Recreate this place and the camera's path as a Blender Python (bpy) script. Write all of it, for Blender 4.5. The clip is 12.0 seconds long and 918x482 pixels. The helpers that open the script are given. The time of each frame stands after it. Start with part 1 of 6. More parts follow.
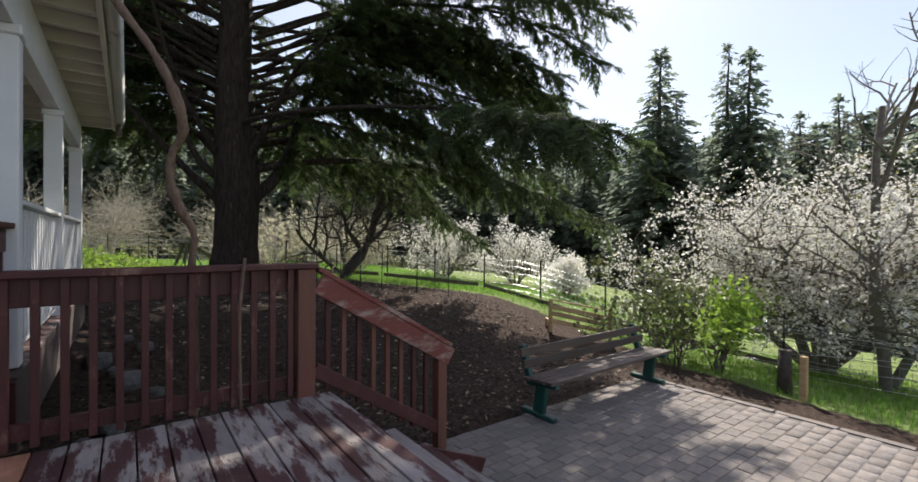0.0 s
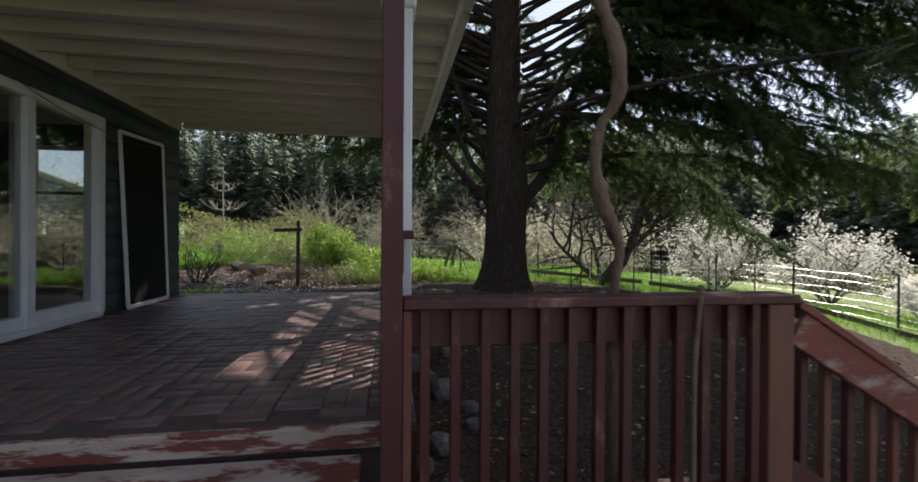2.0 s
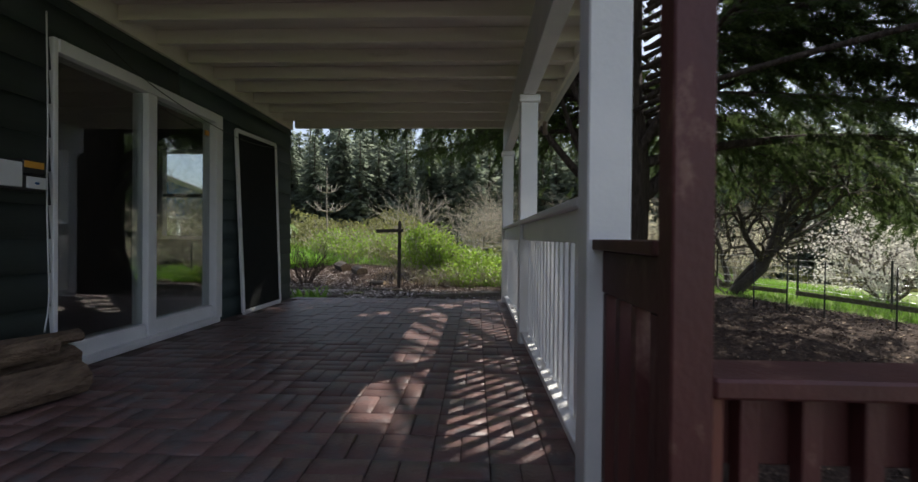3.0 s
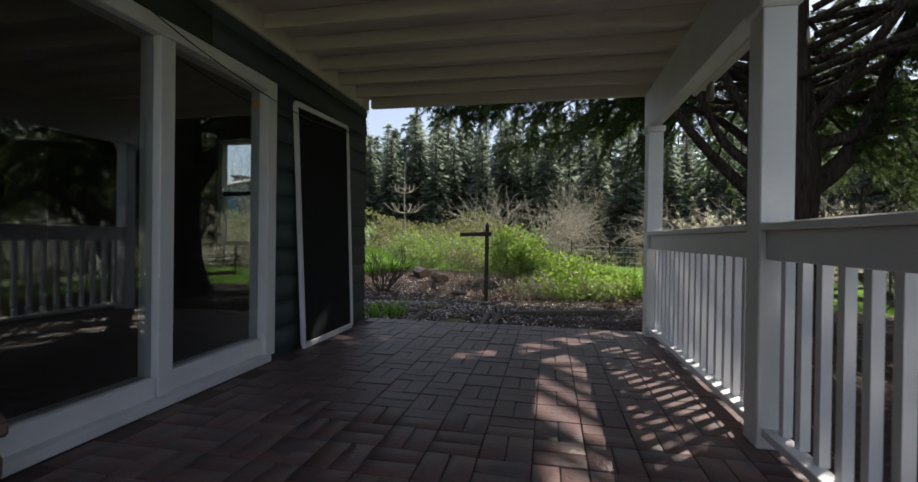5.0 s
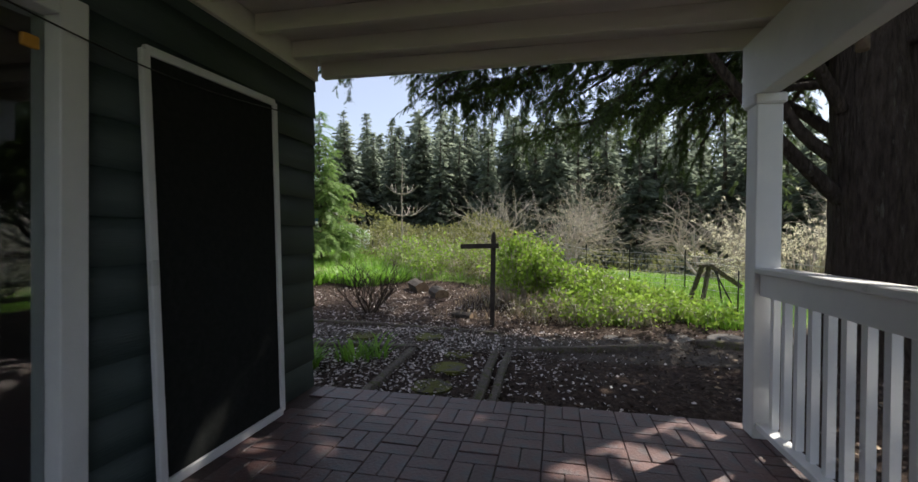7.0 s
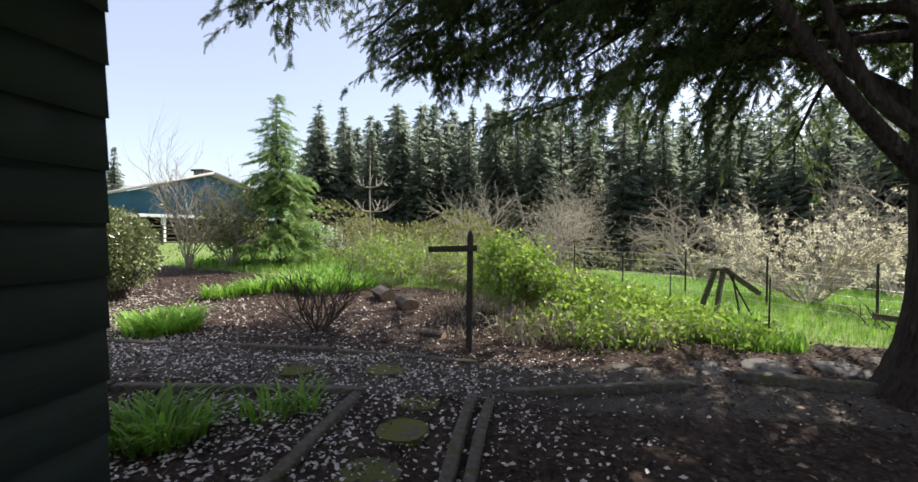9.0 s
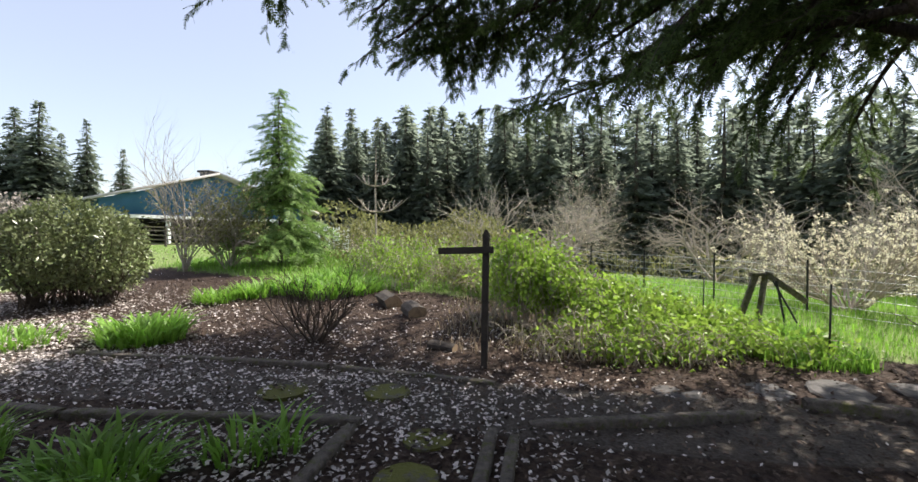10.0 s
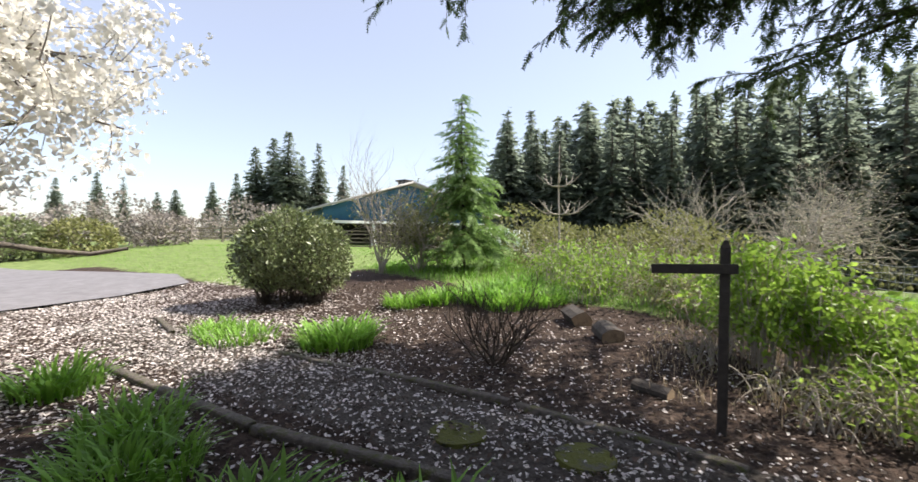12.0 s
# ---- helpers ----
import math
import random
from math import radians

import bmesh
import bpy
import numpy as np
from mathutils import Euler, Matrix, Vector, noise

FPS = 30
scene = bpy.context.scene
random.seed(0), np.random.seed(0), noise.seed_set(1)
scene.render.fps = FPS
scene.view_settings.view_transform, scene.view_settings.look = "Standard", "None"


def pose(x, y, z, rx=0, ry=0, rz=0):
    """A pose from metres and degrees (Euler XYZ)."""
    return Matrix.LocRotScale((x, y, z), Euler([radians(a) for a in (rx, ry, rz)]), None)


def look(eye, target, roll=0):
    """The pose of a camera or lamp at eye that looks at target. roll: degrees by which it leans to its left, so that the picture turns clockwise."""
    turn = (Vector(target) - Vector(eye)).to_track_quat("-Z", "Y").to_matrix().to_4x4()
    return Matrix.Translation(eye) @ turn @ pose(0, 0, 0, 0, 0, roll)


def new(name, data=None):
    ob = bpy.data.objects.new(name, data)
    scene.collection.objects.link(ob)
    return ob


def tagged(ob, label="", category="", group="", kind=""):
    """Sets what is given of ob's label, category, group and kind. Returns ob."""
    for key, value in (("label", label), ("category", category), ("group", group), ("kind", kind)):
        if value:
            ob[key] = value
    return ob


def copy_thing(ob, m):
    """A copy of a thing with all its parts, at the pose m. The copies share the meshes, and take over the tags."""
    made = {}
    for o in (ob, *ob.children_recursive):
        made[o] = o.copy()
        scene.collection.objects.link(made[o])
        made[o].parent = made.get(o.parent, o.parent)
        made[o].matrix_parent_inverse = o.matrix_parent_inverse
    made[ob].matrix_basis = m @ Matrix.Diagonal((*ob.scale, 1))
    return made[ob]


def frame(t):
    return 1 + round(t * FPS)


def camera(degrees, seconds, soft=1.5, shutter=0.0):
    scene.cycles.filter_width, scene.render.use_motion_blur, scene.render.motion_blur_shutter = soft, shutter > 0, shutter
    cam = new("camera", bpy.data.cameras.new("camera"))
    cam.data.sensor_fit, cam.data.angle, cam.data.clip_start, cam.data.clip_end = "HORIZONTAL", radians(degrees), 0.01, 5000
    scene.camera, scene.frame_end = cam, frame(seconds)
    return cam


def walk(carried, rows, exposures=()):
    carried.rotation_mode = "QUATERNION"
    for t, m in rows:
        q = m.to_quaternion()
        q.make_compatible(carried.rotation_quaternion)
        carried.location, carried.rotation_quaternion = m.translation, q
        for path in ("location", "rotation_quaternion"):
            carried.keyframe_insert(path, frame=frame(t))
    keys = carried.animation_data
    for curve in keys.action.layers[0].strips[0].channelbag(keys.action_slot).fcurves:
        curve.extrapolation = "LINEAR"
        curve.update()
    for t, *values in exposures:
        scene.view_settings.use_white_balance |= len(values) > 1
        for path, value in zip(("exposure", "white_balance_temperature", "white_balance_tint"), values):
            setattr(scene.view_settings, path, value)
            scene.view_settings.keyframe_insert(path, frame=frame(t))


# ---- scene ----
cam = camera(91.7, 12.0, shutter=0.2)
PATH = [
    (0, (0.265, -0.218, 0.813), (1.46, 1.386, 0.803), 0.3),
    (0.5, (0.149, 0.164, 0.78), (1.206, 1.862, 0.785), 0.1),
    (1, (0.025, 0.533, 0.817), (0.825, 2.366, 0.813), 0.4),
    (1.5, (-0.189, 0.911, 0.825), (0.349, 2.838, 0.826), 0.6),
    (2, (-0.381, 1.294, 0.863), (-0.074, 3.271, 0.853), 0.4),
    (2.5, (-0.545, 1.68, 0.835), (-0.484, 3.679, 0.826), 0.3),
    (3, (-0.785, 2.106, 0.896), (-0.861, 4.104, 0.882), 0.5),
    (3.5, (-0.965, 2.505, 0.918), (-1.157, 4.496, 0.895), 0.5),
    (3.7, (-1.004, 2.636, 0.909), (-1.25, 4.621, 0.897), 0.9),
    (5.5, (-1.487, 4.009, 1.044), (-1.902, 5.965, 1.031), 0.5),
    (6, (-1.548, 4.425, 1.177), (-1.976, 6.379, 1.161), 0.5),
    (6.5, (-1.587, 4.841, 1.208), (-2.016, 6.794, 1.193), 0.6),
    (8.3, (-1.672, 6.469, 1.277), (-2.066, 8.43, 1.236), 0.2),
    (8.5, (-1.725, 6.622, 1.259), (-2.102, 8.586, 1.229), 0.5),
    (9, (-1.771, 7.007, 1.264), (-2.116, 8.977, 1.233), 0.4),
    (9.5, (-1.852, 7.415, 1.231), (-2.199, 9.385, 1.206), 0.4),
    (10, (-1.983, 7.782, 1.223), (-2.363, 9.746, 1.204), 0.5),
    (10.5, (-2.102, 8.112, 1.221), (-2.554, 10.06, 1.206), 0.6),
    (11, (-2.266, 8.301, 1.247), (-2.923, 10.189, 1.228), 0.9),
    (11.5, (-2.4, 8.452, 1.289), (-3.27, 10.253, 1.266), 0.5),
    (12, (-2.476, 8.703, 1.328), (-3.584, 10.368, 1.308), 0.4),
]
walk(cam, [(t, look(eye, target, roll)) for t, eye, target, roll in PATH], exposures=[(0.0, 0.52), (6.7, 0.6), (8.5, 0.8), (12.0, 0.87)])

# ---- light ----
SUN_AZ = Vector((0.72, 0.694))
SUN_EL = radians(48)
world = bpy.data.worlds.new("sky")
scene.world = world
world.use_nodes = True
_sky = world.node_tree.nodes.new("ShaderNodeTexSky")
_sky.sky_type = "NISHITA"
_sky.sun_disc = False
_sky.sun_elevation = SUN_EL
_sky.sun_rotation = math.atan2(SUN_AZ.x, SUN_AZ.y)
_sky.air_density, _sky.dust_density, _sky.ozone_density = 1.0, 1.0, 1.0
_bg = world.node_tree.nodes["Background"]
_veil = world.node_tree.nodes.new("ShaderNodeMixRGB")  # thin high haze over the whole sky
_veil.blend_type = "ADD"
_veil.inputs[0].default_value = 1.0
_veil.inputs[2].default_value = (2.6, 2.45, 2.75, 1)
world.node_tree.links.new(_sky.outputs[0], _veil.inputs[1])
world.node_tree.links.new(_veil.outputs[0], _bg.inputs[0])
_bg.inputs[1].default_value = 0.085
sun = new("sun", bpy.data.lights.new("sun", "SUN"))
sun.data.energy, sun.data.angle, sun.data.color = 5.0, radians(0.55), (1.0, 0.925, 0.83)
_d = Vector((SUN_AZ.x * math.cos(SUN_EL), SUN_AZ.y * math.cos(SUN_EL), math.sin(SUN_EL)))
sun.matrix_world = look(_d * 40, (0, 0, 0))


# ---- materials ----
def surf(name, c1, c2, scale=6.0, rough=0.7, bump=0.15, bscale=40.0, metal=0.0, stretch=(1, 1, 1), c3=None, wear=0.5,
         vary="", spread=0.25, thin=0.0, spec=0.5, wscale=3.0, sharp=0.06, deep=0.02):
    """A surface of two tones with grain, a third tone where it is worn, a bump, and a difference from piece to piece."""
    m = bpy.data.materials.new(name)
    m.use_nodes = True
    nt = m.node_tree
    N, L = nt.nodes, nt.links
    b = N["Principled BSDF"]
    tc = N.new("ShaderNodeTexCoord")
    mp = N.new("ShaderNodeMapping")
    mp.inputs["Scale"].default_value = stretch
    L.new(tc.outputs["Object"], mp.inputs[0])
    n1 = N.new("ShaderNodeTexNoise")
    n1.inputs["Scale"].default_value, n1.inputs["Detail"].default_value, n1.inputs["Roughness"].default_value = scale, 6, 0.62
    L.new(mp.outputs[0], n1.inputs["Vector"])
    r = N.new("ShaderNodeValToRGB")
    r.color_ramp.elements[0].position, r.color_ramp.elements[1].position = 0.3, 0.7
    r.color_ramp.elements[0].color, r.color_ramp.elements[1].color = (*c1, 1), (*c2, 1)
    L.new(n1.outputs[0], r.inputs[0])
    col = r.outputs[0]
    if c3:
        n2 = N.new("ShaderNodeTexNoise")
        n2.inputs["Scale"].default_value, n2.inputs["Detail"].default_value, n2.inputs["Roughness"].default_value = wscale, 8, 0.7
        L.new(mp.outputs[0], n2.inputs["Vector"])
        r2 = N.new("ShaderNodeValToRGB")
        r2.color_ramp.elements[0].position, r2.color_ramp.elements[1].position = wear - sharp, wear + sharp
        L.new(n2.outputs[0], r2.inputs[0])
        mx = N.new("ShaderNodeMixRGB")
        mx.inputs[2].default_value = (*c3, 1)
        L.new(r2.outputs[0], mx.inputs[0])
        L.new(col, mx.inputs[1])
        col = mx.outputs[0]
    if vary:
        src = N.new("ShaderNodeObjectInfo").outputs["Random"] if vary == "object" else N.new("ShaderNodeNewGeometry").outputs["Random Per Island"]
        mr = N.new("ShaderNodeMapRange")
        mr.inputs[3].default_value, mr.inputs[4].default_value = 1 - spread, 1 + spread
        L.new(src, mr.inputs[0])
        hs = N.new("ShaderNodeHueSaturation")
        L.new(mr.outputs[0], hs.inputs["Value"])
        L.new(col, hs.inputs["Color"])
        col = hs.outputs[0]
    L.new(col, b.inputs["Base Color"])
    b.inputs["Roughness"].default_value, b.inputs["Metallic"].default_value = rough, metal
    b.inputs["Specular IOR Level"].default_value = spec
    if bump:
        n3 = N.new("ShaderNodeTexNoise")
        n3.inputs["Scale"].default_value, n3.inputs["Detail"].default_value = bscale, 5
        L.new(mp.outputs[0], n3.inputs["Vector"])
        bp = N.new("ShaderNodeBump")
        bp.inputs["Strength"].default_value, bp.inputs["Distance"].default_value = bump, deep
        L.new(n3.outputs[0], bp.inputs["Height"])
        L.new(bp.outputs[0], b.inputs["Normal"])
    if thin:
        tr = N.new("ShaderNodeBsdfTranslucent")
        L.new(col, tr.inputs[0])
        ms = N.new("ShaderNodeMixShader")
        ms.inputs[0].default_value = thin
        L.new(b.outputs[0], ms.inputs[1])
        L.new(tr.outputs[0], ms.inputs[2])
        L.new(ms.outputs[0], N["Material Output"].inputs[0])
    return m


M = {}
M["white"] = surf("white_paint", (0.72, 0.73, 0.74), (0.82, 0.82, 0.81), 3, 0.45, 0.08, 60, c3=(0.45, 0.45, 0.42), wear=0.72, wscale=4)
M["cream"] = surf("cream_paint", (0.62, 0.58, 0.50), (0.72, 0.68, 0.60), 2, 0.6, 0.1, 50, stretch=(0.3, 2, 2), c3=(0.45, 0.40, 0.33), wear=0.68)
M["siding"] = surf("green_siding", (0.030, 0.048, 0.047), (0.045, 0.066, 0.064), 4, 0.62, 0.25, 60, stretch=(1, 0.15, 2), vary="object", spread=0.12)
M["redrail"] = surf("red_stain", (0.058, 0.0145, 0.014), (0.095, 0.025, 0.022), 5, 0.55, 0.15, 80, c3=(0.24, 0.14, 0.10), wear=0.64, wscale=5, stretch=(1, 1, 0.5))
M["redworn"] = surf("red_stain_worn", (0.15, 0.035, 0.028), (0.22, 0.06, 0.045), 5, 0.6, 0.2, 70, c3=(0.38, 0.28, 0.23), wear=0.53, wscale=4, stretch=(0.5, 1, 1.5))
M["rawwood"] = surf("raw_cedar", (0.13, 0.052, 0.036), (0.19, 0.085, 0.055), 6, 0.65, 0.2, 60, stretch=(3, 3, 0.4), c3=(0.18, 0.05, 0.035), wear=0.58)
M["deck"] = surf("deck_boards", (0.25, 0.215, 0.205), (0.37, 0.33, 0.31), 7, 0.7, 0.3, 60, stretch=(3, 0.6, 1), c3=(0.085, 0.036, 0.034), wear=0.505, wscale=2.2, vary="object", spread=0.2, sharp=0.03)
M["deckfill"] = surf("deck_fill_board", (0.36, 0.16, 0.10), (0.45, 0.22, 0.14), 5, 0.6, 0.2, 50, stretch=(3, 0.4, 1))
M["fascia"] = surf("porch_edge", (0.38, 0.30, 0.25), (0.5, 0.42, 0.36), 6, 0.65, 0.3, 50, stretch=(0.5, 1, 3), c3=(0.16, 0.045, 0.035), wear=0.5, wscale=5, sharp=0.03)
M["brick"] = surf("floor_brick", (0.135, 0.080, 0.076), (0.19, 0.112, 0.102), 8, 0.45, 0.3, 45, vary="object", spread=0.16, c3=(0.12, 0.105, 0.11), wear=0.55, wscale=5)
M["brickfill"] = surf("floor_brick_more", (0.135, 0.080, 0.076), (0.19, 0.112, 0.102), 8, 0.45, 0.3, 45, vary="island", spread=0.16, c3=(0.12, 0.105, 0.11), wear=0.55, wscale=5)
M["mortar"] = surf("dark_joint", (0.085, 0.062, 0.057), (0.12, 0.09, 0.08), 20, 0.9, 0.4, 60)
M["paver"] = surf("grey_paver", (0.17, 0.152, 0.143), (0.27, 0.242, 0.225), 10, 0.85, 0.5, 60, c3=(0.20, 0.165, 0.135), wear=0.56, wscale=1.5, sharp=0.12, vary="object", spread=0.16)
M["paverfill"] = surf("grey_paver_more", (0.17, 0.152, 0.143), (0.27, 0.242, 0.225), 10, 0.85, 0.5, 60, c3=(0.20, 0.165, 0.135), wear=0.56, wscale=1.5, sharp=0.12, vary="island", spread=0.16)
M["frame"] = surf("door_frame", (0.66, 0.67, 0.69), (0.76, 0.77, 0.78), 3, 0.4, 0.05, 60)
M["screen"] = surf("insect_screen", (0.016, 0.018, 0.018), (0.026, 0.028, 0.027), 30, 0.85, 0.3, 300, spec=0.08)
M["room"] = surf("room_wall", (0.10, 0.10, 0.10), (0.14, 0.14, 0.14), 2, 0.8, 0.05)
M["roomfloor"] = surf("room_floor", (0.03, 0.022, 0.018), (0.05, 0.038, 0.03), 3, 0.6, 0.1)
M["bark"] = surf("fir_bark", (0.020, 0.015, 0.012), (0.070, 0.054, 0.044), 8, 0.95, 1.0, 9, stretch=(2.4, 2.4, 0.45), c3=(0.10, 0.092, 0.075), wear=0.64, wscale=5, deep=0.09, spec=0.15)
M["barkgrey"] = surf("grey_bark", (0.10, 0.085, 0.07), (0.22, 0.19, 0.16), 12, 0.9, 0.7, 40, c3=(0.13, 0.15, 0.07), wear=0.6)
M["barkdark"] = surf("dark_bark", (0.04, 0.033, 0.028), (0.09, 0.075, 0.06), 12, 0.9, 0.7, 40)
M["vine"] = surf("vine_bark", (0.12, 0.075, 0.052), (0.23, 0.155, 0.11), 14, 0.8, 0.8, 35, stretch=(2, 2, 0.6))
M["twig"] = surf("pale_twig", (0.30, 0.26, 0.21), (0.44, 0.39, 0.33), 20, 0.85, 0.2, 60)
M["darktwig"] = surf("dark_twig", (0.05, 0.038, 0.03), (0.10, 0.075, 0.055), 20, 0.85, 0.2, 60)
M["fir"] = surf("fir_needles", (0.045, 0.072, 0.027), (0.095, 0.132, 0.045), 1.5, 0.6, 0, vary="island", spread=0.45, thin=0.6, spec=0.3)
# needle colour lightened and greyed to carry the haze of distance
M["firhaze"] = surf("hazed_forest_needles", (0.15, 0.19, 0.15), (0.24, 0.275, 0.205), 0.5, 0.8, 0, vary="island", spread=0.25, thin=0.78, spec=0.05)
M["cedar"] = surf("young_cedar_needles", (0.13, 0.23, 0.06), (0.24, 0.35, 0.11), 2, 0.6, 0, vary="island", spread=0.35, thin=0.4, spec=0.3)
M["petal"] = surf("white_petals", (0.82, 0.80, 0.72), (0.88, 0.86, 0.82), 5, 0.6, 0, vary="island", spread=0.12, thin=0.4)
M["petalcream"] = surf("cream_petals", (0.74, 0.70, 0.50), (0.84, 0.80, 0.64), 5, 0.6, 0, vary="island", spread=0.15, thin=0.4)
M["petalfall"] = surf("fallen_petals", (0.60, 0.54, 0.50), (0.78, 0.72, 0.68), 5, 0.7, 0, vary="island", spread=0.3, thin=0.1)
M["leaf"] = surf("spring_leaves", (0.20, 0.34, 0.04), (0.36, 0.50, 0.09), 3, 0.5, 0, vary="island", spread=0.35, thin=0.45)
M["leafdark"] = surf("evergreen_leaves", (0.12, 0.16, 0.055), (0.26, 0.29, 0.14), 3, 0.33, 0, vary="island", spread=0.4, thin=0.25)
M["leafolive"] = surf("olive_leaves", (0.16, 0.17, 0.055), (0.30, 0.30, 0.12), 3, 0.6, 0, vary="island", spread=0.35, thin=0.35)
M["grass"] = surf("grass_blades", (0.15, 0.33, 0.03), (0.28, 0.48, 0.08), 2, 0.5, 0, vary="island", spread=0.35, thin=0.45)
M["drygrass"] = surf("dry_stems", (0.33, 0.26, 0.17), (0.48, 0.39, 0.27), 4, 0.8, 0, vary="island", spread=0.3, thin=0.25)
M["hedgegrey"] = surf("bare_hedge_twigs", (0.20, 0.175, 0.15), (0.34, 0.30, 0.27), 3, 0.85, 0, vary="island", spread=0.3, thin=0.2)
M["litter"] = surf("leaf_litter", (0.032, 0.022, 0.016), (0.125, 0.088, 0.066), 4, 0.9, 0, vary="island", spread=0.65)
M["patiojoint"] = surf("sandy_joint", (0.13, 0.12, 0.11), (0.18, 0.165, 0.15), 20, 0.9, 0.4, 60)
M["barkbrown"] = surf("brown_log_bark", (0.10, 0.066, 0.045), (0.27, 0.19, 0.13), 11, 0.9, 0.8, 30, stretch=(2, 0.7, 2), deep=0.05)
M["timber"] = surf("old_timber", (0.075, 0.062, 0.052), (0.20, 0.17, 0.14), 9, 0.88, 0.9, 40, stretch=(2, 2, 2), c3=(0.10, 0.105, 0.03), wear=0.57, wscale=5, deep=0.03)
M["signwood"] = surf("sign_timber", (0.030, 0.024, 0.02), (0.065, 0.052, 0.042), 10, 0.85, 0.5, 60)
M["log"] = surf("cut_log", (0.24, 0.17, 0.105), (0.40, 0.30, 0.195), 9, 0.8, 0.4, 40, c3=(0.14, 0.10, 0.07), wear=0.55)
M["moss"] = surf("mossy_stone", (0.06, 0.055, 0.05), (0.12, 0.11, 0.10), 10, 0.95, 0.9, 40, c3=(0.115, 0.12, 0.02), wear=0.44, wscale=6, vary="object", spread=0.2)
M["stone"] = surf("grey_stone", (0.07, 0.067, 0.064), (0.16, 0.155, 0.148), 7, 0.85, 0.6, 30, vary="object", spread=0.25)
M["slab"] = surf("flat_slab", (0.055, 0.050, 0.046), (0.105, 0.096, 0.09), 7, 0.85, 0.5, 30)
M["asphalt"] = surf("asphalt", (0.16, 0.15, 0.155), (0.23, 0.22, 0.225), 3, 0.9, 0.3, 80)
M["green"] = surf("green_iron", (0.008, 0.055, 0.045), (0.014, 0.080, 0.066), 10, 0.4, 0.15, 50)
M["slat"] = surf("bench_slat", (0.065, 0.048, 0.040), (0.125, 0.092, 0.075), 8, 0.6, 0.3, 50, stretch=(0.4, 3, 3), vary="object", spread=0.15)
M["pine"] = surf("yellow_pine", (0.42, 0.28, 0.13), (0.56, 0.40, 0.20), 6, 0.6, 0.2, 50, stretch=(0.5, 0.5, 3), vary="object", spread=0.12)
M["wire"] = surf("galvanised_wire", (0.50, 0.51, 0.52), (0.62, 0.63, 0.64), 20, 0.35, 0, metal=0.9)
M["stake"] = surf("dark_stake", (0.02, 0.022, 0.02), (0.04, 0.042, 0.04), 20, 0.6, 0.1)
M["blue"] = surf("blue_siding", (0.020, 0.095, 0.24), (0.035, 0.13, 0.30), 1.2, 0.6, 0.1, 10)
M["roofgrey"] = surf("pale_roofing", (0.34, 0.33, 0.32), (0.46, 0.45, 0.44), 2, 0.8, 0.3, 20)
M["dark"] = surf("opening_shade_and_cap", (0.02, 0.018, 0.016), (0.04, 0.036, 0.03), 2, 0.8, 0)
M["plasticgrey"] = surf("grey_plastic", (0.55, 0.56, 0.58), (0.64, 0.65, 0.66), 5, 0.4, 0)
M["black"] = surf("black_plastic", (0.012, 0.012, 0.013), (0.02, 0.02, 0.022), 5, 0.45, 0)
M["orange"] = surf("orange_label", (0.55, 0.27, 0.03), (0.66, 0.33, 0.05), 5, 0.5, 0)
M["gutter"] = surf("pale_gutter", (0.55, 0.55, 0.53), (0.66, 0.66, 0.63), 3, 0.5, 0.1, c3=(0.16, 0.10, 0.07), wear=0.63)
M["rust"] = surf("brown_pipe", (0.10, 0.07, 0.05), (0.17, 0.12, 0.09), 10, 0.6, 0.2)

glass = bpy.data.materials.new("window_glass")
glass.use_nodes = True
_n, _l = glass.node_tree.nodes, glass.node_tree.links
_g = _n.new("ShaderNodeBsdfGlossy")
_g.inputs["Roughness"].default_value = 0.02
_t = _n.new("ShaderNodeBsdfTransparent")
_t.inputs[0].default_value = (0.8, 0.84, 0.83, 1)
_f = _n.new("ShaderNodeLayerWeight")
_f.inputs[0].default_value = 0.5
_w = _n.new("ShaderNodeMath")
_w.operation = "POWER"
_w.inputs[1].default_value = 2.2
_k = _n.new("ShaderNodeMath")
_k.operation = "MULTIPLY_ADD"
_k.inputs[1].default_value, _k.inputs[2].default_value = 0.75, 0.09
_l.new(_f.outputs["Facing"], _w.inputs[0])
_l.new(_w.outputs[0], _k.inputs[0])
_x = _n.new("ShaderNodeMixShader")
_l.new(_k.outputs[0], _x.inputs[0])
_l.new(_t.outputs[0], _x.inputs[1])
_l.new(_g.outputs[0], _x.inputs[2])
_l.new(_x.outputs[0], _n["Material Output"].inputs[0])
M["glass"] = glass


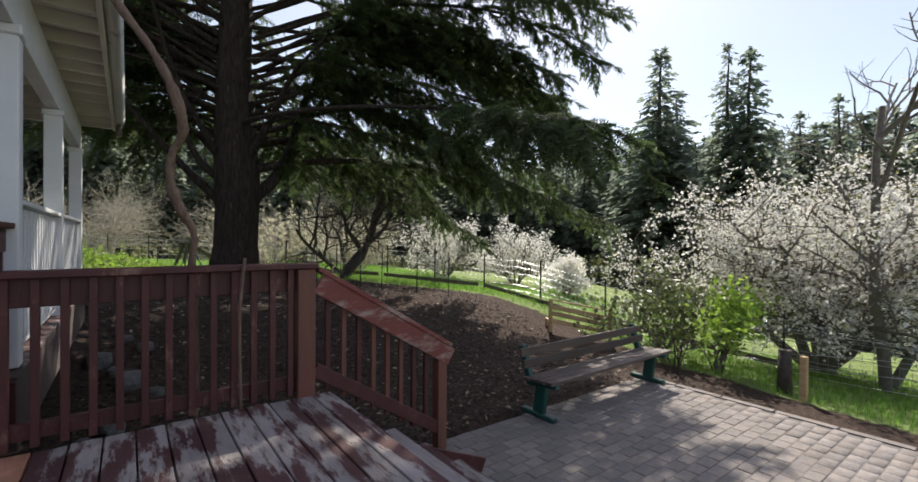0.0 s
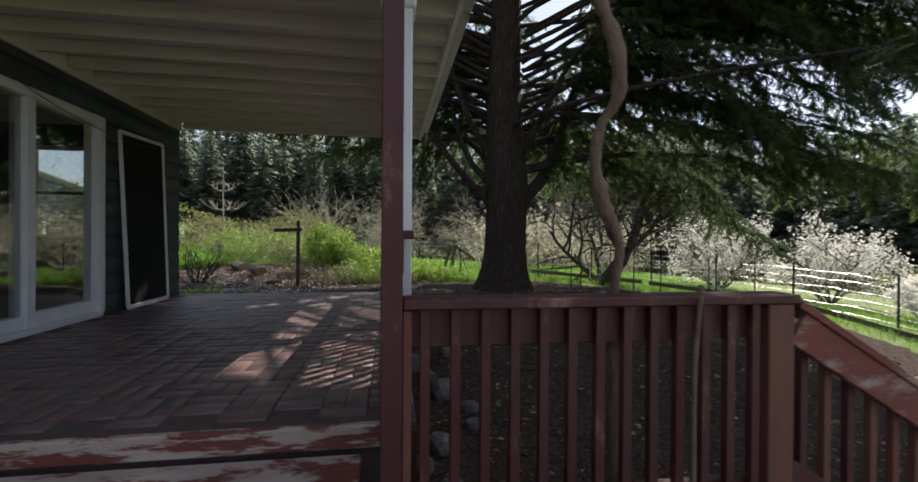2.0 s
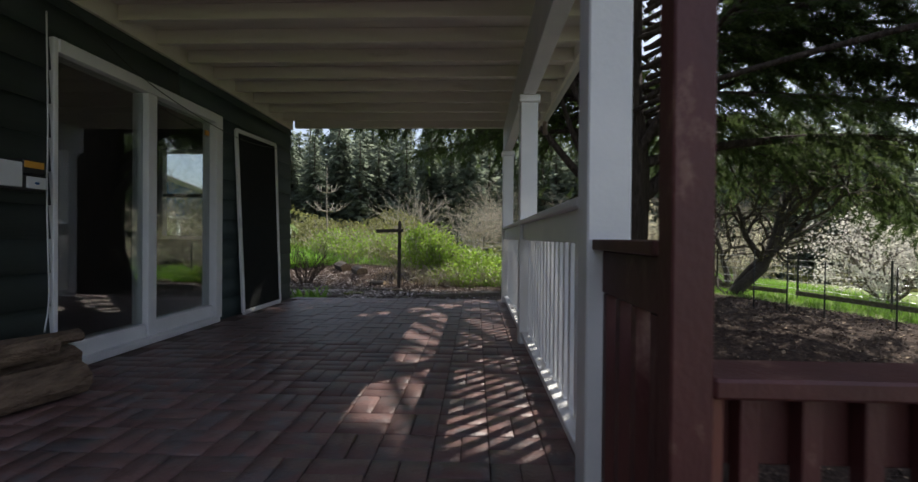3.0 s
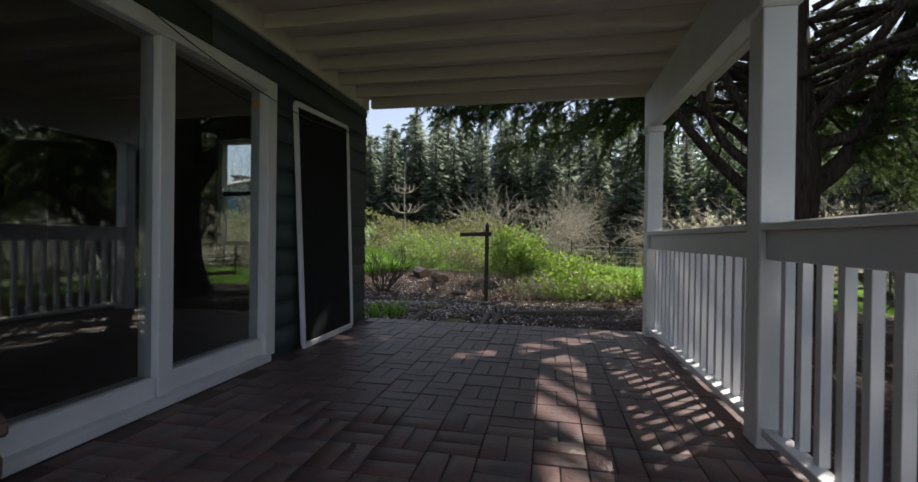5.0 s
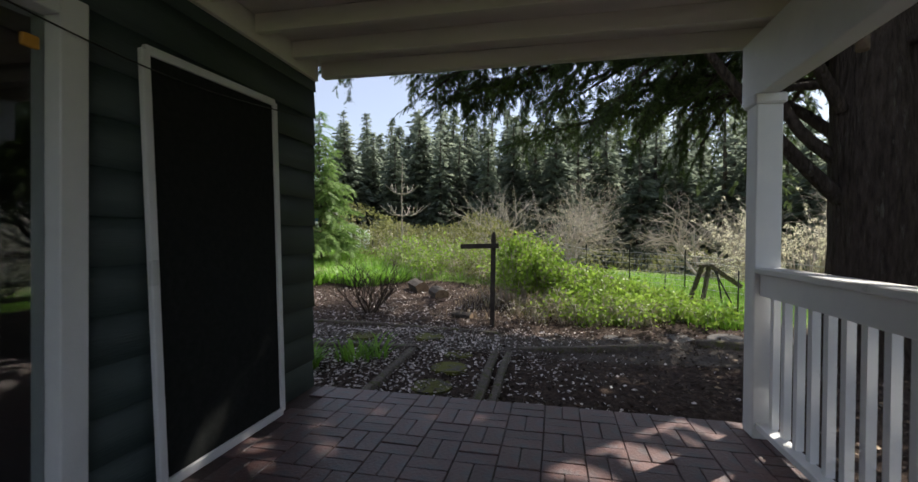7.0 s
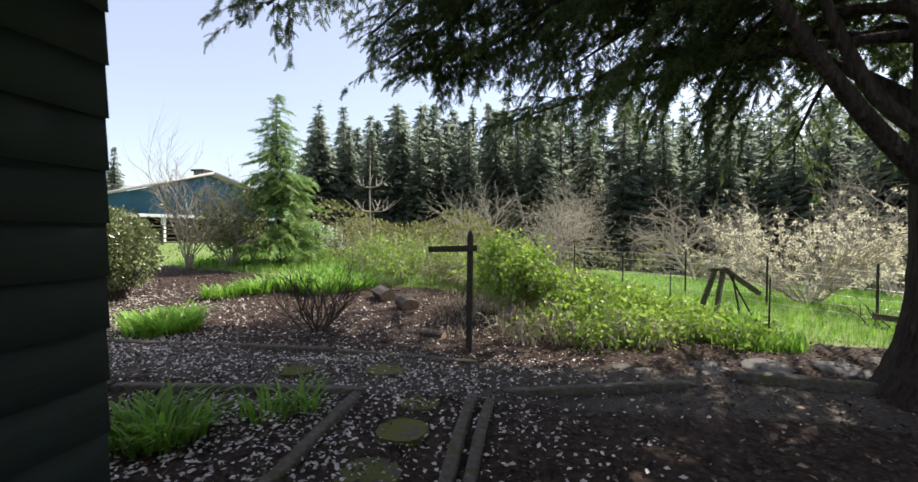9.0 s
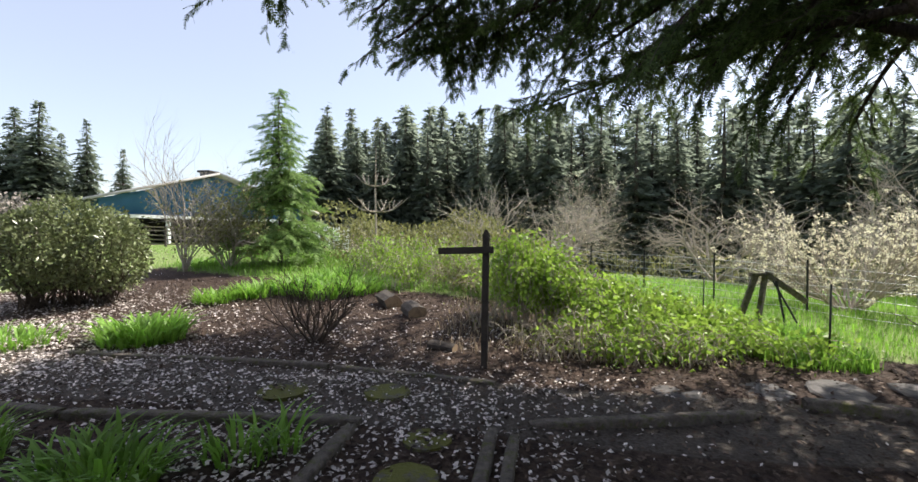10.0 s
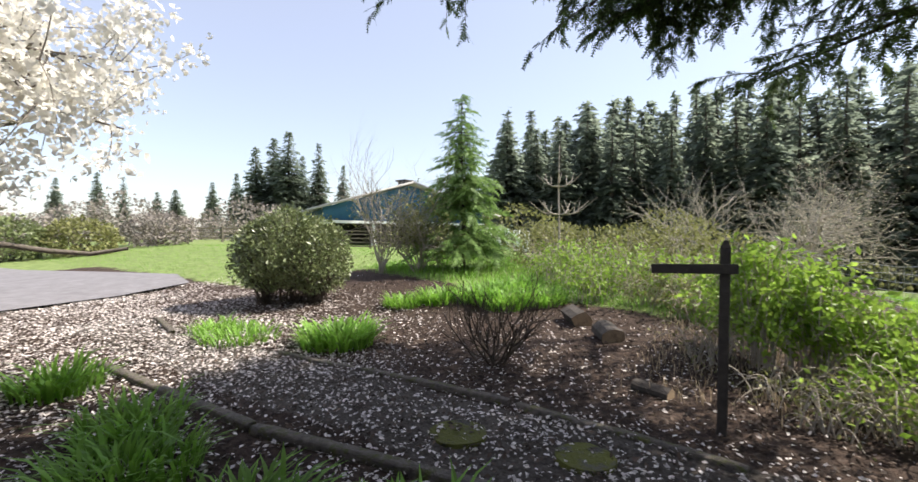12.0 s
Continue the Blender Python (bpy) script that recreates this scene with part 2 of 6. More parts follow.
# ---- mesh helpers ----
def obj(name, V, F, material, parent=None, label="", smooth=False):
    """One mesh object from corner and face arrays."""
    V = np.asarray(V, dtype=np.float32).reshape(-1, 3)
    F = np.asarray(F, dtype=np.int32)
    me = bpy.data.meshes.new(name)
    k = F.shape[1]
    me.vertices.add(len(V))
    me.vertices.foreach_set("co", V.ravel())
    me.loops.add(F.size)
    me.loops.foreach_set("vertex_index", F.ravel())
    me.polygons.add(len(F))
    me.polygons.foreach_set("loop_start", np.arange(0, F.size, k, dtype=np.int32))
    me.update(calc_edges=True)
    me.validate()
    if smooth:
        me.polygons.foreach_set("use_smooth", np.ones(len(me.polygons), dtype=bool))
    me.materials.append(material)
    ob = new(name, me)
    if parent:
        ob.parent = parent
    if label:
        ob["label"] = label
    return ob


def part(name, bm, material, parent=None, label=""):
    me = bpy.data.meshes.new(name)
    bm.to_mesh(me)
    bm.free()
    me.materials.append(material)
    ob = new(name, me)
    if parent:
        ob.parent = parent
    if label:
        ob["label"] = label
    return ob


def empty(name, at=(0, 0, 0)):
    ob = new(name)
    ob.empty_display_size = 0.1
    return ob


def bm_box(bm, x0, x1, y0, y1, z0, z1, m=None, bev=0.0):
    g = bmesh.ops.create_cube(bm, size=1)["verts"]
    for v in g:
        v.co = Vector(((x0 + x1) / 2 + v.co.x * (x1 - x0), (y0 + y1) / 2 + v.co.y * (y1 - y0), (z0 + z1) / 2 + v.co.z * (z1 - z0)))
    if bev:
        es = list({e for v in g for e in v.link_edges})
        out = bmesh.ops.bevel(bm, geom=es, offset=bev, segments=1, affect="EDGES")
        g = list({v for f in out["faces"] for v in f.verts} | {v for v in g if v.is_valid})
    if m is not None:
        for v in g:
            v.co = m @ v.co
    return bm


def box(name, x0, x1, y0, y1, z0, z1, material, parent=None, label="", bev=0.004, m=None):
    return part(name, bm_box(bmesh.new(), x0, x1, y0, y1, z0, z1, m, bev), material, parent, label)


def along(p, q):
    """The pose whose x axis runs from p to q, its origin at p, z as upright as can be."""
    p, q = Vector(p), Vector(q)
    x = (q - p).normalized()
    up = Vector((0, 0, 1)) if abs(x.z) < 0.99 else Vector((0, 1, 0))
    y = up.cross(x).normalized()
    z = x.cross(y)
    r = Matrix((x, y, z)).transposed().to_4x4()
    return Matrix.Translation(p) @ r


def beam(name, p, q, w, h, material, parent=None, label="", bev=0.004):
    """A squared bar from p to q, w wide and h high."""
    n = (Vector(q) - Vector(p)).length
    return box(name, 0, n, -w / 2, w / 2, -h / 2, h / 2, material, parent, label, bev, along(p, q))


def tubes(lines, sides=6):
    """Joined round bars: each line is (points, radii)."""
    VV, FF, o = [], [], 0
    ang = np.linspace(0, 2 * np.pi, sides, endpoint=False)
    ring = np.stack([np.cos(ang), np.sin(ang)], 1)
    for P, R in lines:
        P = np.asarray(P, float)
        R = np.asarray(R, float)
        n = len(P)
        T = np.gradient(P, axis=0)
        T /= np.linalg.norm(T, axis=1)[:, None] + 1e-9
        a = np.where(np.abs(T[:, 2:3]) < 0.9, np.array([[0, 0, 1.0]]), np.array([[1.0, 0, 0]]))
        a = np.repeat(a[:1], n, 0)
        U = np.cross(T, a)
        U /= np.linalg.norm(U, axis=1)[:, None] + 1e-9
        W = np.cross(T, U)
        V = P[:, None, :] + R[:, None, None] * (ring[None, :, 0:1] * U[:, None, :] + ring[None, :, 1:2] * W[:, None, :])
        VV.append(V.reshape(-1, 3))
        i = np.arange(n - 1)[:, None] * sides
        j = np.arange(sides)[None, :]
        k = (j + 1) % sides
        f = np.stack([i + j, i + k, i + sides + k, i + sides + j], -1).reshape(-1, 4) + o
        FF.append(f)
        o += n * sides
    return np.concatenate(VV), np.concatenate(FF)


def tube(name, P, R, material, parent=None, label="", sides=10):
    V, F = tubes([(P, R)], sides)
    bm = bmesh.new()
    vs = [bm.verts.new(v) for v in V]
    for f in F:
        bm.faces.new([vs[i] for i in f])
    n = len(V)
    bm.faces.new([vs[i] for i in range(sides)][::-1])
    bm.faces.new([vs[i] for i in range(n - sides, n)])
    bmesh.ops.recalc_face_normals(bm, faces=bm.faces)
    for f in bm.faces:
        f.smooth = len(f.verts) == 4
    return part(name, bm, material, parent, label)


def spline(P, n):
    """A smooth curve of n points through P."""
    P = np.asarray(P, float)
    Q = np.concatenate([[2 * P[0] - P[1]], P, [2 * P[-1] - P[-2]]])
    u = np.linspace(0, len(P) - 1 - 1e-6, n)
    i = u.astype(int)
    f = (u - i)[:, None]
    a, b, c, d = Q[i], Q[i + 1], Q[i + 2], Q[i + 3]
    return 0.5 * (2 * b + (c - a) * f + (2 * a - 5 * b + 4 * c - d) * f**2 + (3 * b - a - 3 * c + d) * f**3)


def turns(D, roll):
    """Rotations whose x axis follows the directions D, turned by roll about it."""
    D = D / (np.linalg.norm(D, axis=1)[:, None] + 1e-9)
    up = np.where(np.abs(D[:, 2:3]) < 0.97, np.array([[0, 0, 1.0]]), np.array([[0, 1.0, 0]]))
    Y = np.cross(up, D)
    Y /= np.linalg.norm(Y, axis=1)[:, None] + 1e-9
    Z = np.cross(D, Y)
    c, s = np.cos(roll)[:, None], np.sin(roll)[:, None]
    return np.stack([D, c * Y + s * Z, -s * Y + c * Z], 2)


def strew(tV, tF, P, R, S):
    """Copies of a small template, joined: places P, rotations R, sizes S."""
    n, k = len(P), len(tV)
    V = np.einsum("nij,kj->nki", R, tV) * S[:, None, None] + P[:, None, :]
    F = tF[None] + (np.arange(n) * k)[:, None, None]
    return V.reshape(-1, 3), F.reshape(-1, tF.shape[1])


def spray_template(pairs=7, droop=0.25, wide=0.32):
    """A needled twig of unit length: a row of narrow blades on either side, bent down."""
    V, F = [], []
    for i in range(pairs):
        u = (i + 0.3) / pairs
        w = wide * (1 - 0.75 * u) * (0.7 + 0.3 * ((i * 7) % 3) / 2)
        for s in (-1, 1):
            o = len(V)
            z = -droop * u * u
            V += [(u - 0.05, 0, z), (u + 0.10, 0, z - 0.02), (u + 0.17, s * w, z - 0.10 * w - droop * 0.2 * u)]
            F.append((o, o + 1, o + 2))
    o = len(V)
    V += [(0.8, -0.02, -droop * 0.64), (0.8, 0.02, -droop * 0.64), (1.08, 0, -droop * 1.2)]
    F.append((o, o + 1, o + 2))
    return np.array(V), np.array(F)


SPRAY = spray_template(6, 0.28, 0.42)
SPRAYFAR = (np.array([(0, 0, 0), (0.55, 0.38, -0.10), (0.72, 0.08, -0.06), (1.0, 0.20, -0.24), (1.08, -0.10, -0.20), (0.78, -0.12, -0.05), (0.5, -0.40, -0.10)]),
            np.array([(0, 1, 2), (0, 2, 5), (2, 3, 5), (5, 3, 4), (0, 5, 6)]))
LEAF = (np.array([(0, 0, 0), (0.5, 0.28, 0.06), (1, 0, -0.05), (0.5, -0.28, 0.06)]), np.array([(0, 1, 2), (0, 2, 3)]))
FLOWER = (np.array([(0, 0, 0), (0.5, 0.15, 0.25), (0.15, 0.5, 0.2), (-0.4, 0.35, 0.28), (-0.45, -0.3, 0.18), (0.1, -0.5, 0.28), (0.45, -0.3, 0.2)]),
          np.array([(0, 1, 2), (0, 3, 4), (0, 5, 6), (0, 2, 3)]))
BLADE = (np.array([(0, -0.018, 0), (0, 0.018, 0), (0.08, 0.022, 0.45), (0.08, -0.022, 0.45), (0.30, 0.018, 0.80), (0.30, -0.018, 0.80), (0.60, 0, 0.92)]),
         np.array([(0, 1, 2), (0, 2, 3), (3, 2, 4), (3, 4, 5), (5, 4, 6)]))


def scatter_leaves(rng, P, per, spread, size, template, up=0.3):
    """Leaves about the points P: per a point, within spread."""
    n = len(P) * per
    Q = np.repeat(P, per, 0) + rng.normal(0, spread, (n, 3))
    D = rng.normal(0, 1, (n, 3)) + np.array([0, 0, up])
    return strew(*template, Q, turns(D, rng.uniform(0, 6.28, n)), size * rng.uniform(0.6, 1.3, n))


def grow(rng, p, d, length, r, depth, spread=0.6, kids=4, up=0.1, wig=0.15, shrink=0.62, lines=None, tips=None, first=0.3):
    """A branch and its side branches: appends (points, radii) to lines, and twig points to tips."""
    n = 7 if depth > 1 else 5
    P = [np.array(p, float)]
    d = np.array(d, float) / np.linalg.norm(d)
    for i in range(n - 1):
        d = d + rng.normal(0, wig, 3) + np.array([0, 0, up * 0.3])
        d /= np.linalg.norm(d)
        P.append(P[-1] + d * length / (n - 1))
    P = np.array(P)
    lines.append((P, np.linspace(r, r * (0.45 if depth else 0.3), n)))
    if depth == 0:
        tips.append(P[2:])
        return
    for k in range(kids):
        u = first + (1 - first) * (k + rng.uniform(0.2, 0.9)) / kids
        i = min(int(u * (n - 1)), n - 2)
        q = P[i] + (P[i + 1] - P[i]) * (u * (n - 1) - i)
        t = P[i + 1] - P[i]
        t /= np.linalg.norm(t)
        side = rng.normal(0, 1, 3)
        side -= side.dot(t) * t
        side /= np.linalg.norm(side)
        nd = t * (1 - spread) + side * spread + np.array([0, 0, up])
        grow(rng, q, nd, length * shrink * rng.uniform(0.75, 1.2), r * 0.5 * (1.2 - 0.4 * u), depth - 1, spread, kids, up, wig, shrink, lines, tips, 0.15)


def smooth01(a, b, x):
    t = np.clip((x - a) / (b - a), 0, 1)
    return t * t * (3 - 2 * t)


def ground_z(x, y):
    """Height of the ground: patio level, garden level, mound, slope to the valley."""
    x, y = np.asarray(x, float), np.asarray(y, float)
    z = -0.38 - 0.92 * smooth01(10.5, 5.0, y) * smooth01(-3.4, -0.2, x)
    z = z + 0.085 * np.clip(y - 14.0, 0, 9) * smooth01(0.5, -4.0, x)
    z = z + 0.012 * np.clip(-x - 12, 0, 30)
    z = z - 0.10 * np.clip(x - 4.0, 0, 40) * smooth01(18, 8, y) - 0.05 * np.clip(x - 2.0, 0, 40) * smooth01(8, 18, y)
    r, b = np.hypot(x + 1.5, y - 7.0), np.degrees(np.arctan2(x + 1.5, y - 7.0))
    z = z - 0.16 * np.clip(r - 22, 0, 80) * smooth01(-30, -10, b)
    return z


def gz(x, y):
    return float(ground_z(x, y))


# ---- ground ----
def ground_material():
    m = bpy.data.materials.new("ground_soil_and_grass")
    m.use_nodes = True
    N, L = m.node_tree.nodes, m.node_tree.links
    b = N["Principled BSDF"]
    tc = N.new("ShaderNodeTexCoord")

    def noise_at(scale, detail=6):
        n = N.new("ShaderNodeTexNoise")
        n.inputs["Scale"].default_value, n.inputs["Detail"].default_value, n.inputs["Roughness"].default_value = scale, detail, 0.65
        L.new(tc.outputs["Object"], n.inputs["Vector"])
        return n.outputs[0]

    def ramp(src, c1, c2, a=0.35, z=0.65):
        r = N.new("ShaderNodeValToRGB")
        r.color_ramp.elements[0].position, r.color_ramp.elements[1].position = a, z
        r.color_ramp.elements[0].color, r.color_ramp.elements[1].color = (*c1, 1), (*c2, 1)
        L.new(src, r.inputs[0])
        return r.outputs[0]

    def mix(fac, a, c):
        x = N.new("ShaderNodeMixRGB")
        L.new(fac, x.inputs[0])
        L.new(a, x.inputs[1])
        L.new(c, x.inputs[2])
        return x.outputs[0]

    def zone(name):
        a = N.new("ShaderNodeAttribute")
        a.attribute_name = name
        ad = N.new("ShaderNodeMath")
        ad.operation = "MULTIPLY_ADD"
        ad.inputs[1].default_value, ad.inputs[2].default_value = 1.0, -0.5
        L.new(noise_at(4.0), ad.inputs[0])
        su = N.new("ShaderNodeMath")
        L.new(a.outputs["Fac"], su.inputs[0])
        L.new(ad.outputs[0], su.inputs[1])
        return ramp(su.outputs[0], (0, 0, 0), (1, 1, 1), 0.42, 0.58)

    soil = ramp(noise_at(14), (0.024, 0.016, 0.012), (0.090, 0.062, 0.047))
    grass = ramp(noise_at(3), (0.13, 0.18, 0.055), (0.24, 0.30, 0.11))
    gravel = ramp(noise_at(30), (0.055, 0.046, 0.038), (0.135, 0.118, 0.10))
    col = mix(zone("gravel"), soil, gravel)
    col = mix(zone("grass"), col, grass)
    L.new(col, b.inputs["Base Color"])
    b.inputs["Roughness"].default_value = 0.95
    b.inputs["Specular IOR Level"].default_value = 0.2
    bp = N.new("ShaderNodeBump")
    bp.inputs["Strength"].default_value, bp.inputs["Distance"].default_value = 0.9, 0.04
    L.new(noise_at(22, 8), bp.inputs["Height"])
    L.new(bp.outputs[0], b.inputs["Normal"])
    return m


def is_grass(x, y):
    """1 on lawn, 0 on soil."""
    x, y = np.asarray(x, float), np.asarray(y, float)
    fx = np.interp(y, [-7, -1.5, 3.4, 7.6, 11.4, 14.6, 17.6], [12.0, 12.2, 12.0, 11.4, 10.0, 8.0, 5.2])
    wide = np.interp(y, [-7, 2, 6, 10, 15], [3.8, 3.2, 1.7, 1.5, 2.6])
    g = smooth01(wide + 0.5, wide - 0.5, fx - x) * smooth01(18.5, 16.0, y)
    g = np.maximum(g, smooth01(0.2, 1.2, x) * smooth01(14.2, 15.2, y))
    g = np.maximum(g, smooth01(16.5, 18.5, y + 0.25 * x + 1.0) * smooth01(0.0, -3.0, x))
    g = np.maximum(g, smooth01(-13.0, -15.0, x) * smooth01(15.0, 17.0, y))
    g = np.maximum(g, smooth01(-25.0, -27.0, x))
    g = np.maximum(g, smooth01(26, 32, np.hypot(x, y - 8)))
    return np.maximum(g, 0.55 * smooth01(-4, -10, y))


def is_gravel(x, y):
    return smooth01(11.2, 11.5, y) * smooth01(12.75, 12.55, y) * smooth01(3.2, 1.0, x) * smooth01(-14, -12, x)


def build_ground():
    rng = np.random.default_rng(4)
    xs = np.concatenate([np.linspace(-400, -45, 18), np.linspace(-42, -13, 40), np.linspace(-12.7, 10, 160), np.linspace(10.4, 34, 50), np.linspace(38, 400, 20)])
    ys = np.concatenate([np.linspace(-400, -25, 14), np.linspace(-22, -1, 30), np.linspace(-0.8, 20, 150), np.linspace(20.4, 40, 50), np.linspace(44, 420, 20)])
    X, Y = np.meshgrid(xs, ys)
    Z = ground_z(X, Y)
    Z = Z + 0.025 * np.sin(X * 2.1 + np.cos(Y * 1.7)) * np.sin(Y * 2.3) + rng.normal(0, 0.008, X.shape)
    under = (X > -8) & (X < 0.2) & (Y < 9.0) & (Y > -6)
    Z = np.where(under & (X < -0.2), np.minimum(Z, -0.45), Z)
    patio = (X > 2.0) & (X < 6.7) & (Y > -6) & (Y < 3.7)
    Z = np.where(patio, -1.40, Z)
    Z = np.where((X > -8) & (X <= 2.0) & (Y < 2.9) & (Y > -6), -1.40, Z)
    V = np.stack([X, Y, Z], -1).reshape(-1, 3)
    ny, nx = X.shape
    i = (np.arange(ny - 1)[:, None] * nx + np.arange(nx - 1)[None, :]).ravel()
    F = np.stack([i, i + 1, i + nx + 1, i + nx], 1)
    g = obj("ground", V, F, ground_material(), smooth=True)
    for name, fn in (("grass", is_grass), ("gravel", is_gravel)):
        a = g.data.attributes.new(name, "FLOAT", "POINT")
        a.data.foreach_set("value", np.asarray(fn(X, Y), dtype=np.float32).ravel())
    tagged(g, "dark garden soil and bright spring grass falling to a valley", "ground", kind="structure")


build_ground()

# ---- house ----
WX = -3.53
CY = 8.54
wall = box("wall_house", WX - 0.16, WX - 0.03, -4.0, 4.80, -1.4, 2.75, M["siding"])
tagged(wall, "dark green lapped board house wall beside the porch", "wall", kind="structure")
box("wall_over_door", WX - 0.16, WX - 0.03, 4.80, 6.86, 2.20, 2.75, M["siding"], wall)
box("wall_end_bay", WX - 0.16, WX - 0.03, 6.86, CY - 0.02, -1.0, 2.75, M["siding"], wall)
box("wall_under_door", WX - 0.16, WX - 0.03, 4.80, 6.86, -1.0, -0.01, M["siding"], wall)


def lap_board(y0, y1, z, h=0.216):
    """A lapped board, thicker at its foot."""
    V = [(WX - 0.03, y0, z), (WX + 0.022, y0, z), (WX + 0.004, y0, z + h + 0.012), (WX - 0.03, y0, z + h + 0.012)]
    V += [(a, y1, c) for a, _, c in V]
    F = [(0, 1, 2, 3), (7, 6, 5, 4), (0, 4, 5, 1), (1, 5, 6, 2), (2, 6, 7, 3), (3, 7, 4, 0)]
    return V, F


_z = -0.43
while _z < 2.5:
    spans = [(-4.0, 0.6), (0.603, 2.7), (2.703, 4.86), (6.78, CY + 0.03)] if _z < 2.02 else [(-4.0, 2.7), (2.703, 6.1), (6.103, CY + 0.03)]
    for y0, y1 in spans:
        obj("siding_board", *lap_board(y0, y1, _z), M["siding"], wall)
    _z += 0.216

end = box("wall_north", -8.0, -5.40, CY - 0.16, CY, -1.0, 2.75, M["siding"])
tagged(end, "dark green house end wall with a sash window", "wall", kind="structure")
box("wall_beside_window", -4.30, WX - 0.165, CY - 0.16, CY, -1.0, 2.75, M["siding"], end)
box("wall_below_window", -5.40, -4.30, CY - 0.16, CY, -1.0, 0.84, M["siding"], end)
box("wall_above_window", -5.40, -4.30, CY - 0.16, CY, 2.14, 2.75, M["siding"], end)
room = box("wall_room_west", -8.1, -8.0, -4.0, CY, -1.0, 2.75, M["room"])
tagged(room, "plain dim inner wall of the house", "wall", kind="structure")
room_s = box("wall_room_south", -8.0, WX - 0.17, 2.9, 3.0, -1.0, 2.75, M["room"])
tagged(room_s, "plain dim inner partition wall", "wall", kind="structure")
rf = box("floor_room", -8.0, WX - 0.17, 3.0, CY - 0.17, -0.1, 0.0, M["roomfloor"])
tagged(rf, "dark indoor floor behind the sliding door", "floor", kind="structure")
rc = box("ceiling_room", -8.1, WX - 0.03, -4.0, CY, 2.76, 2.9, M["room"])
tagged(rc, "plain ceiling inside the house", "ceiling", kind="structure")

win = empty("window_1")
tagged(win, "white sash window in the end wall, seen through the room", "window", kind="structure")
box("window_frame", -5.40, -5.34, CY - 0.13, CY - 0.03, 0.84, 2.14, M["frame"], win)
box("window_frame", -4.36, -4.30, CY - 0.13, CY - 0.03, 0.84, 2.14, M["frame"], win)
box("window_frame", -5.34, -4.36, CY - 0.13, CY - 0.03, 0.84, 0.89, M["frame"], win)
box("window_frame", -5.34, -4.36, CY - 0.13, CY - 0.03, 2.09, 2.14, M["frame"], win)
box("meeting_rail", -5.34, -4.36, CY - 0.12, CY - 0.05, 1.45, 1.50, M["black"], win)

# sliding door
door = empty("door_1")
tagged(door, "white-framed sliding glass door, closed, dark room behind", "sliding door", kind="structure")
DX0, DX1 = WX - 0.12, WX + 0.035
box("jamb", DX0, DX1, 4.865, 4.90, 0.03, 2.165, M["frame"], door)
box("jamb", DX0, DX1, 6.665, 6.775, 0.03, 2.165, M["frame"], door)
box("head", DX0, DX1 + 0.006, 4.90, 6.66, 2.075, 2.165, M["frame"], door)
box("sill", DX0, DX1 + 0.05, 4.90, 6.66, 0.0, 0.05, M["frame"], door)
box("bottom_rail", DX0 + 0.01, DX1 - 0.02, 4.90, 5.70, 0.05, 0.16, M["frame"], door)
box("bottom_rail", DX0 + 0.01, DX1 - 0.035, 5.81, 6.66, 0.05, 0.17, M["frame"], door)
box("meeting_stile", DX0 + 0.005, DX1 - 0.008, 5.705, 5.805, 0.05, 2.075, M["frame"], door)
for y0, y1, x in ((4.90, 5.70, WX - 0.02), (5.81, 6.66, WX - 0.04)):
    pane = box("pane", x - 0.006, x, y0, y1, 0.15, 2.075, M["glass"], door, bev=0)
    pane.visible_shadow = False
box("latch_block", WX - 0.05, WX - 0.03, 6.58, 6.64, 1.93, 1.98, M["orange"], door)

# leaning insect screen
scr = empty("screen_door")
tagged(scr, "detached insect screen in a white frame, leaning on the wall", "screen door")
_a, _b = Vector((-3.405, 7.045, 0.03)), Vector((-3.41, 7.99, 0.03))
_c, _e = Vector((WX + 0.046, 7.985, 2.118)), Vector((WX + 0.046, 7.012, 2.083))
beam("frame_rail", _a, _b, 0.03, 0.05, M["frame"], scr)
beam("frame_stile", _b, _c, 0.03, 0.045, M["frame"], scr)
beam("frame_rail", _c, _e, 0.03, 0.045, M["frame"], scr)
beam("frame_stile", _e, _a, 0.03, 0.045, M["frame"], scr)
obj("mesh_panel", [_a, _b, _c, _e], [(0, 1, 2, 3)], M["screen"], scr, "black insect mesh")
box("pull_handle", -3.45, -3.425, 7.005, 7.045, 0.98, 1.10, M["plasticgrey"], scr)

# box with a label on the wall
mb = empty("wall_box")
tagged(mb, "grey and black box with an orange label on the wall", "mailbox")
box("body", WX + 0.02, WX + 0.13, 4.44, 4.715, 1.15, 1.245, M["black"], mb)
box("front_panel", WX + 0.03, WX + 0.137, 4.60, 4.72, 1.165, 1.235, M["plasticgrey"], mb)
box("side_panel", WX + 0.03, WX + 0.137, 4.36, 4.575, 1.165, 1.31, M["plasticgrey"], mb)
box("label_plate", WX + 0.02, WX + 0.128, 4.585, 4.715, 1.25, 1.335, M["black"], mb)
box("label_strip", WX + 0.12, WX + 0.132, 4.59, 4.71, 1.285, 1.325, M["orange"], mb)
box("mark", WX + 0.137, WX + 0.139, 4.645, 4.67, 1.19, 1.205, M["blue"], mb)

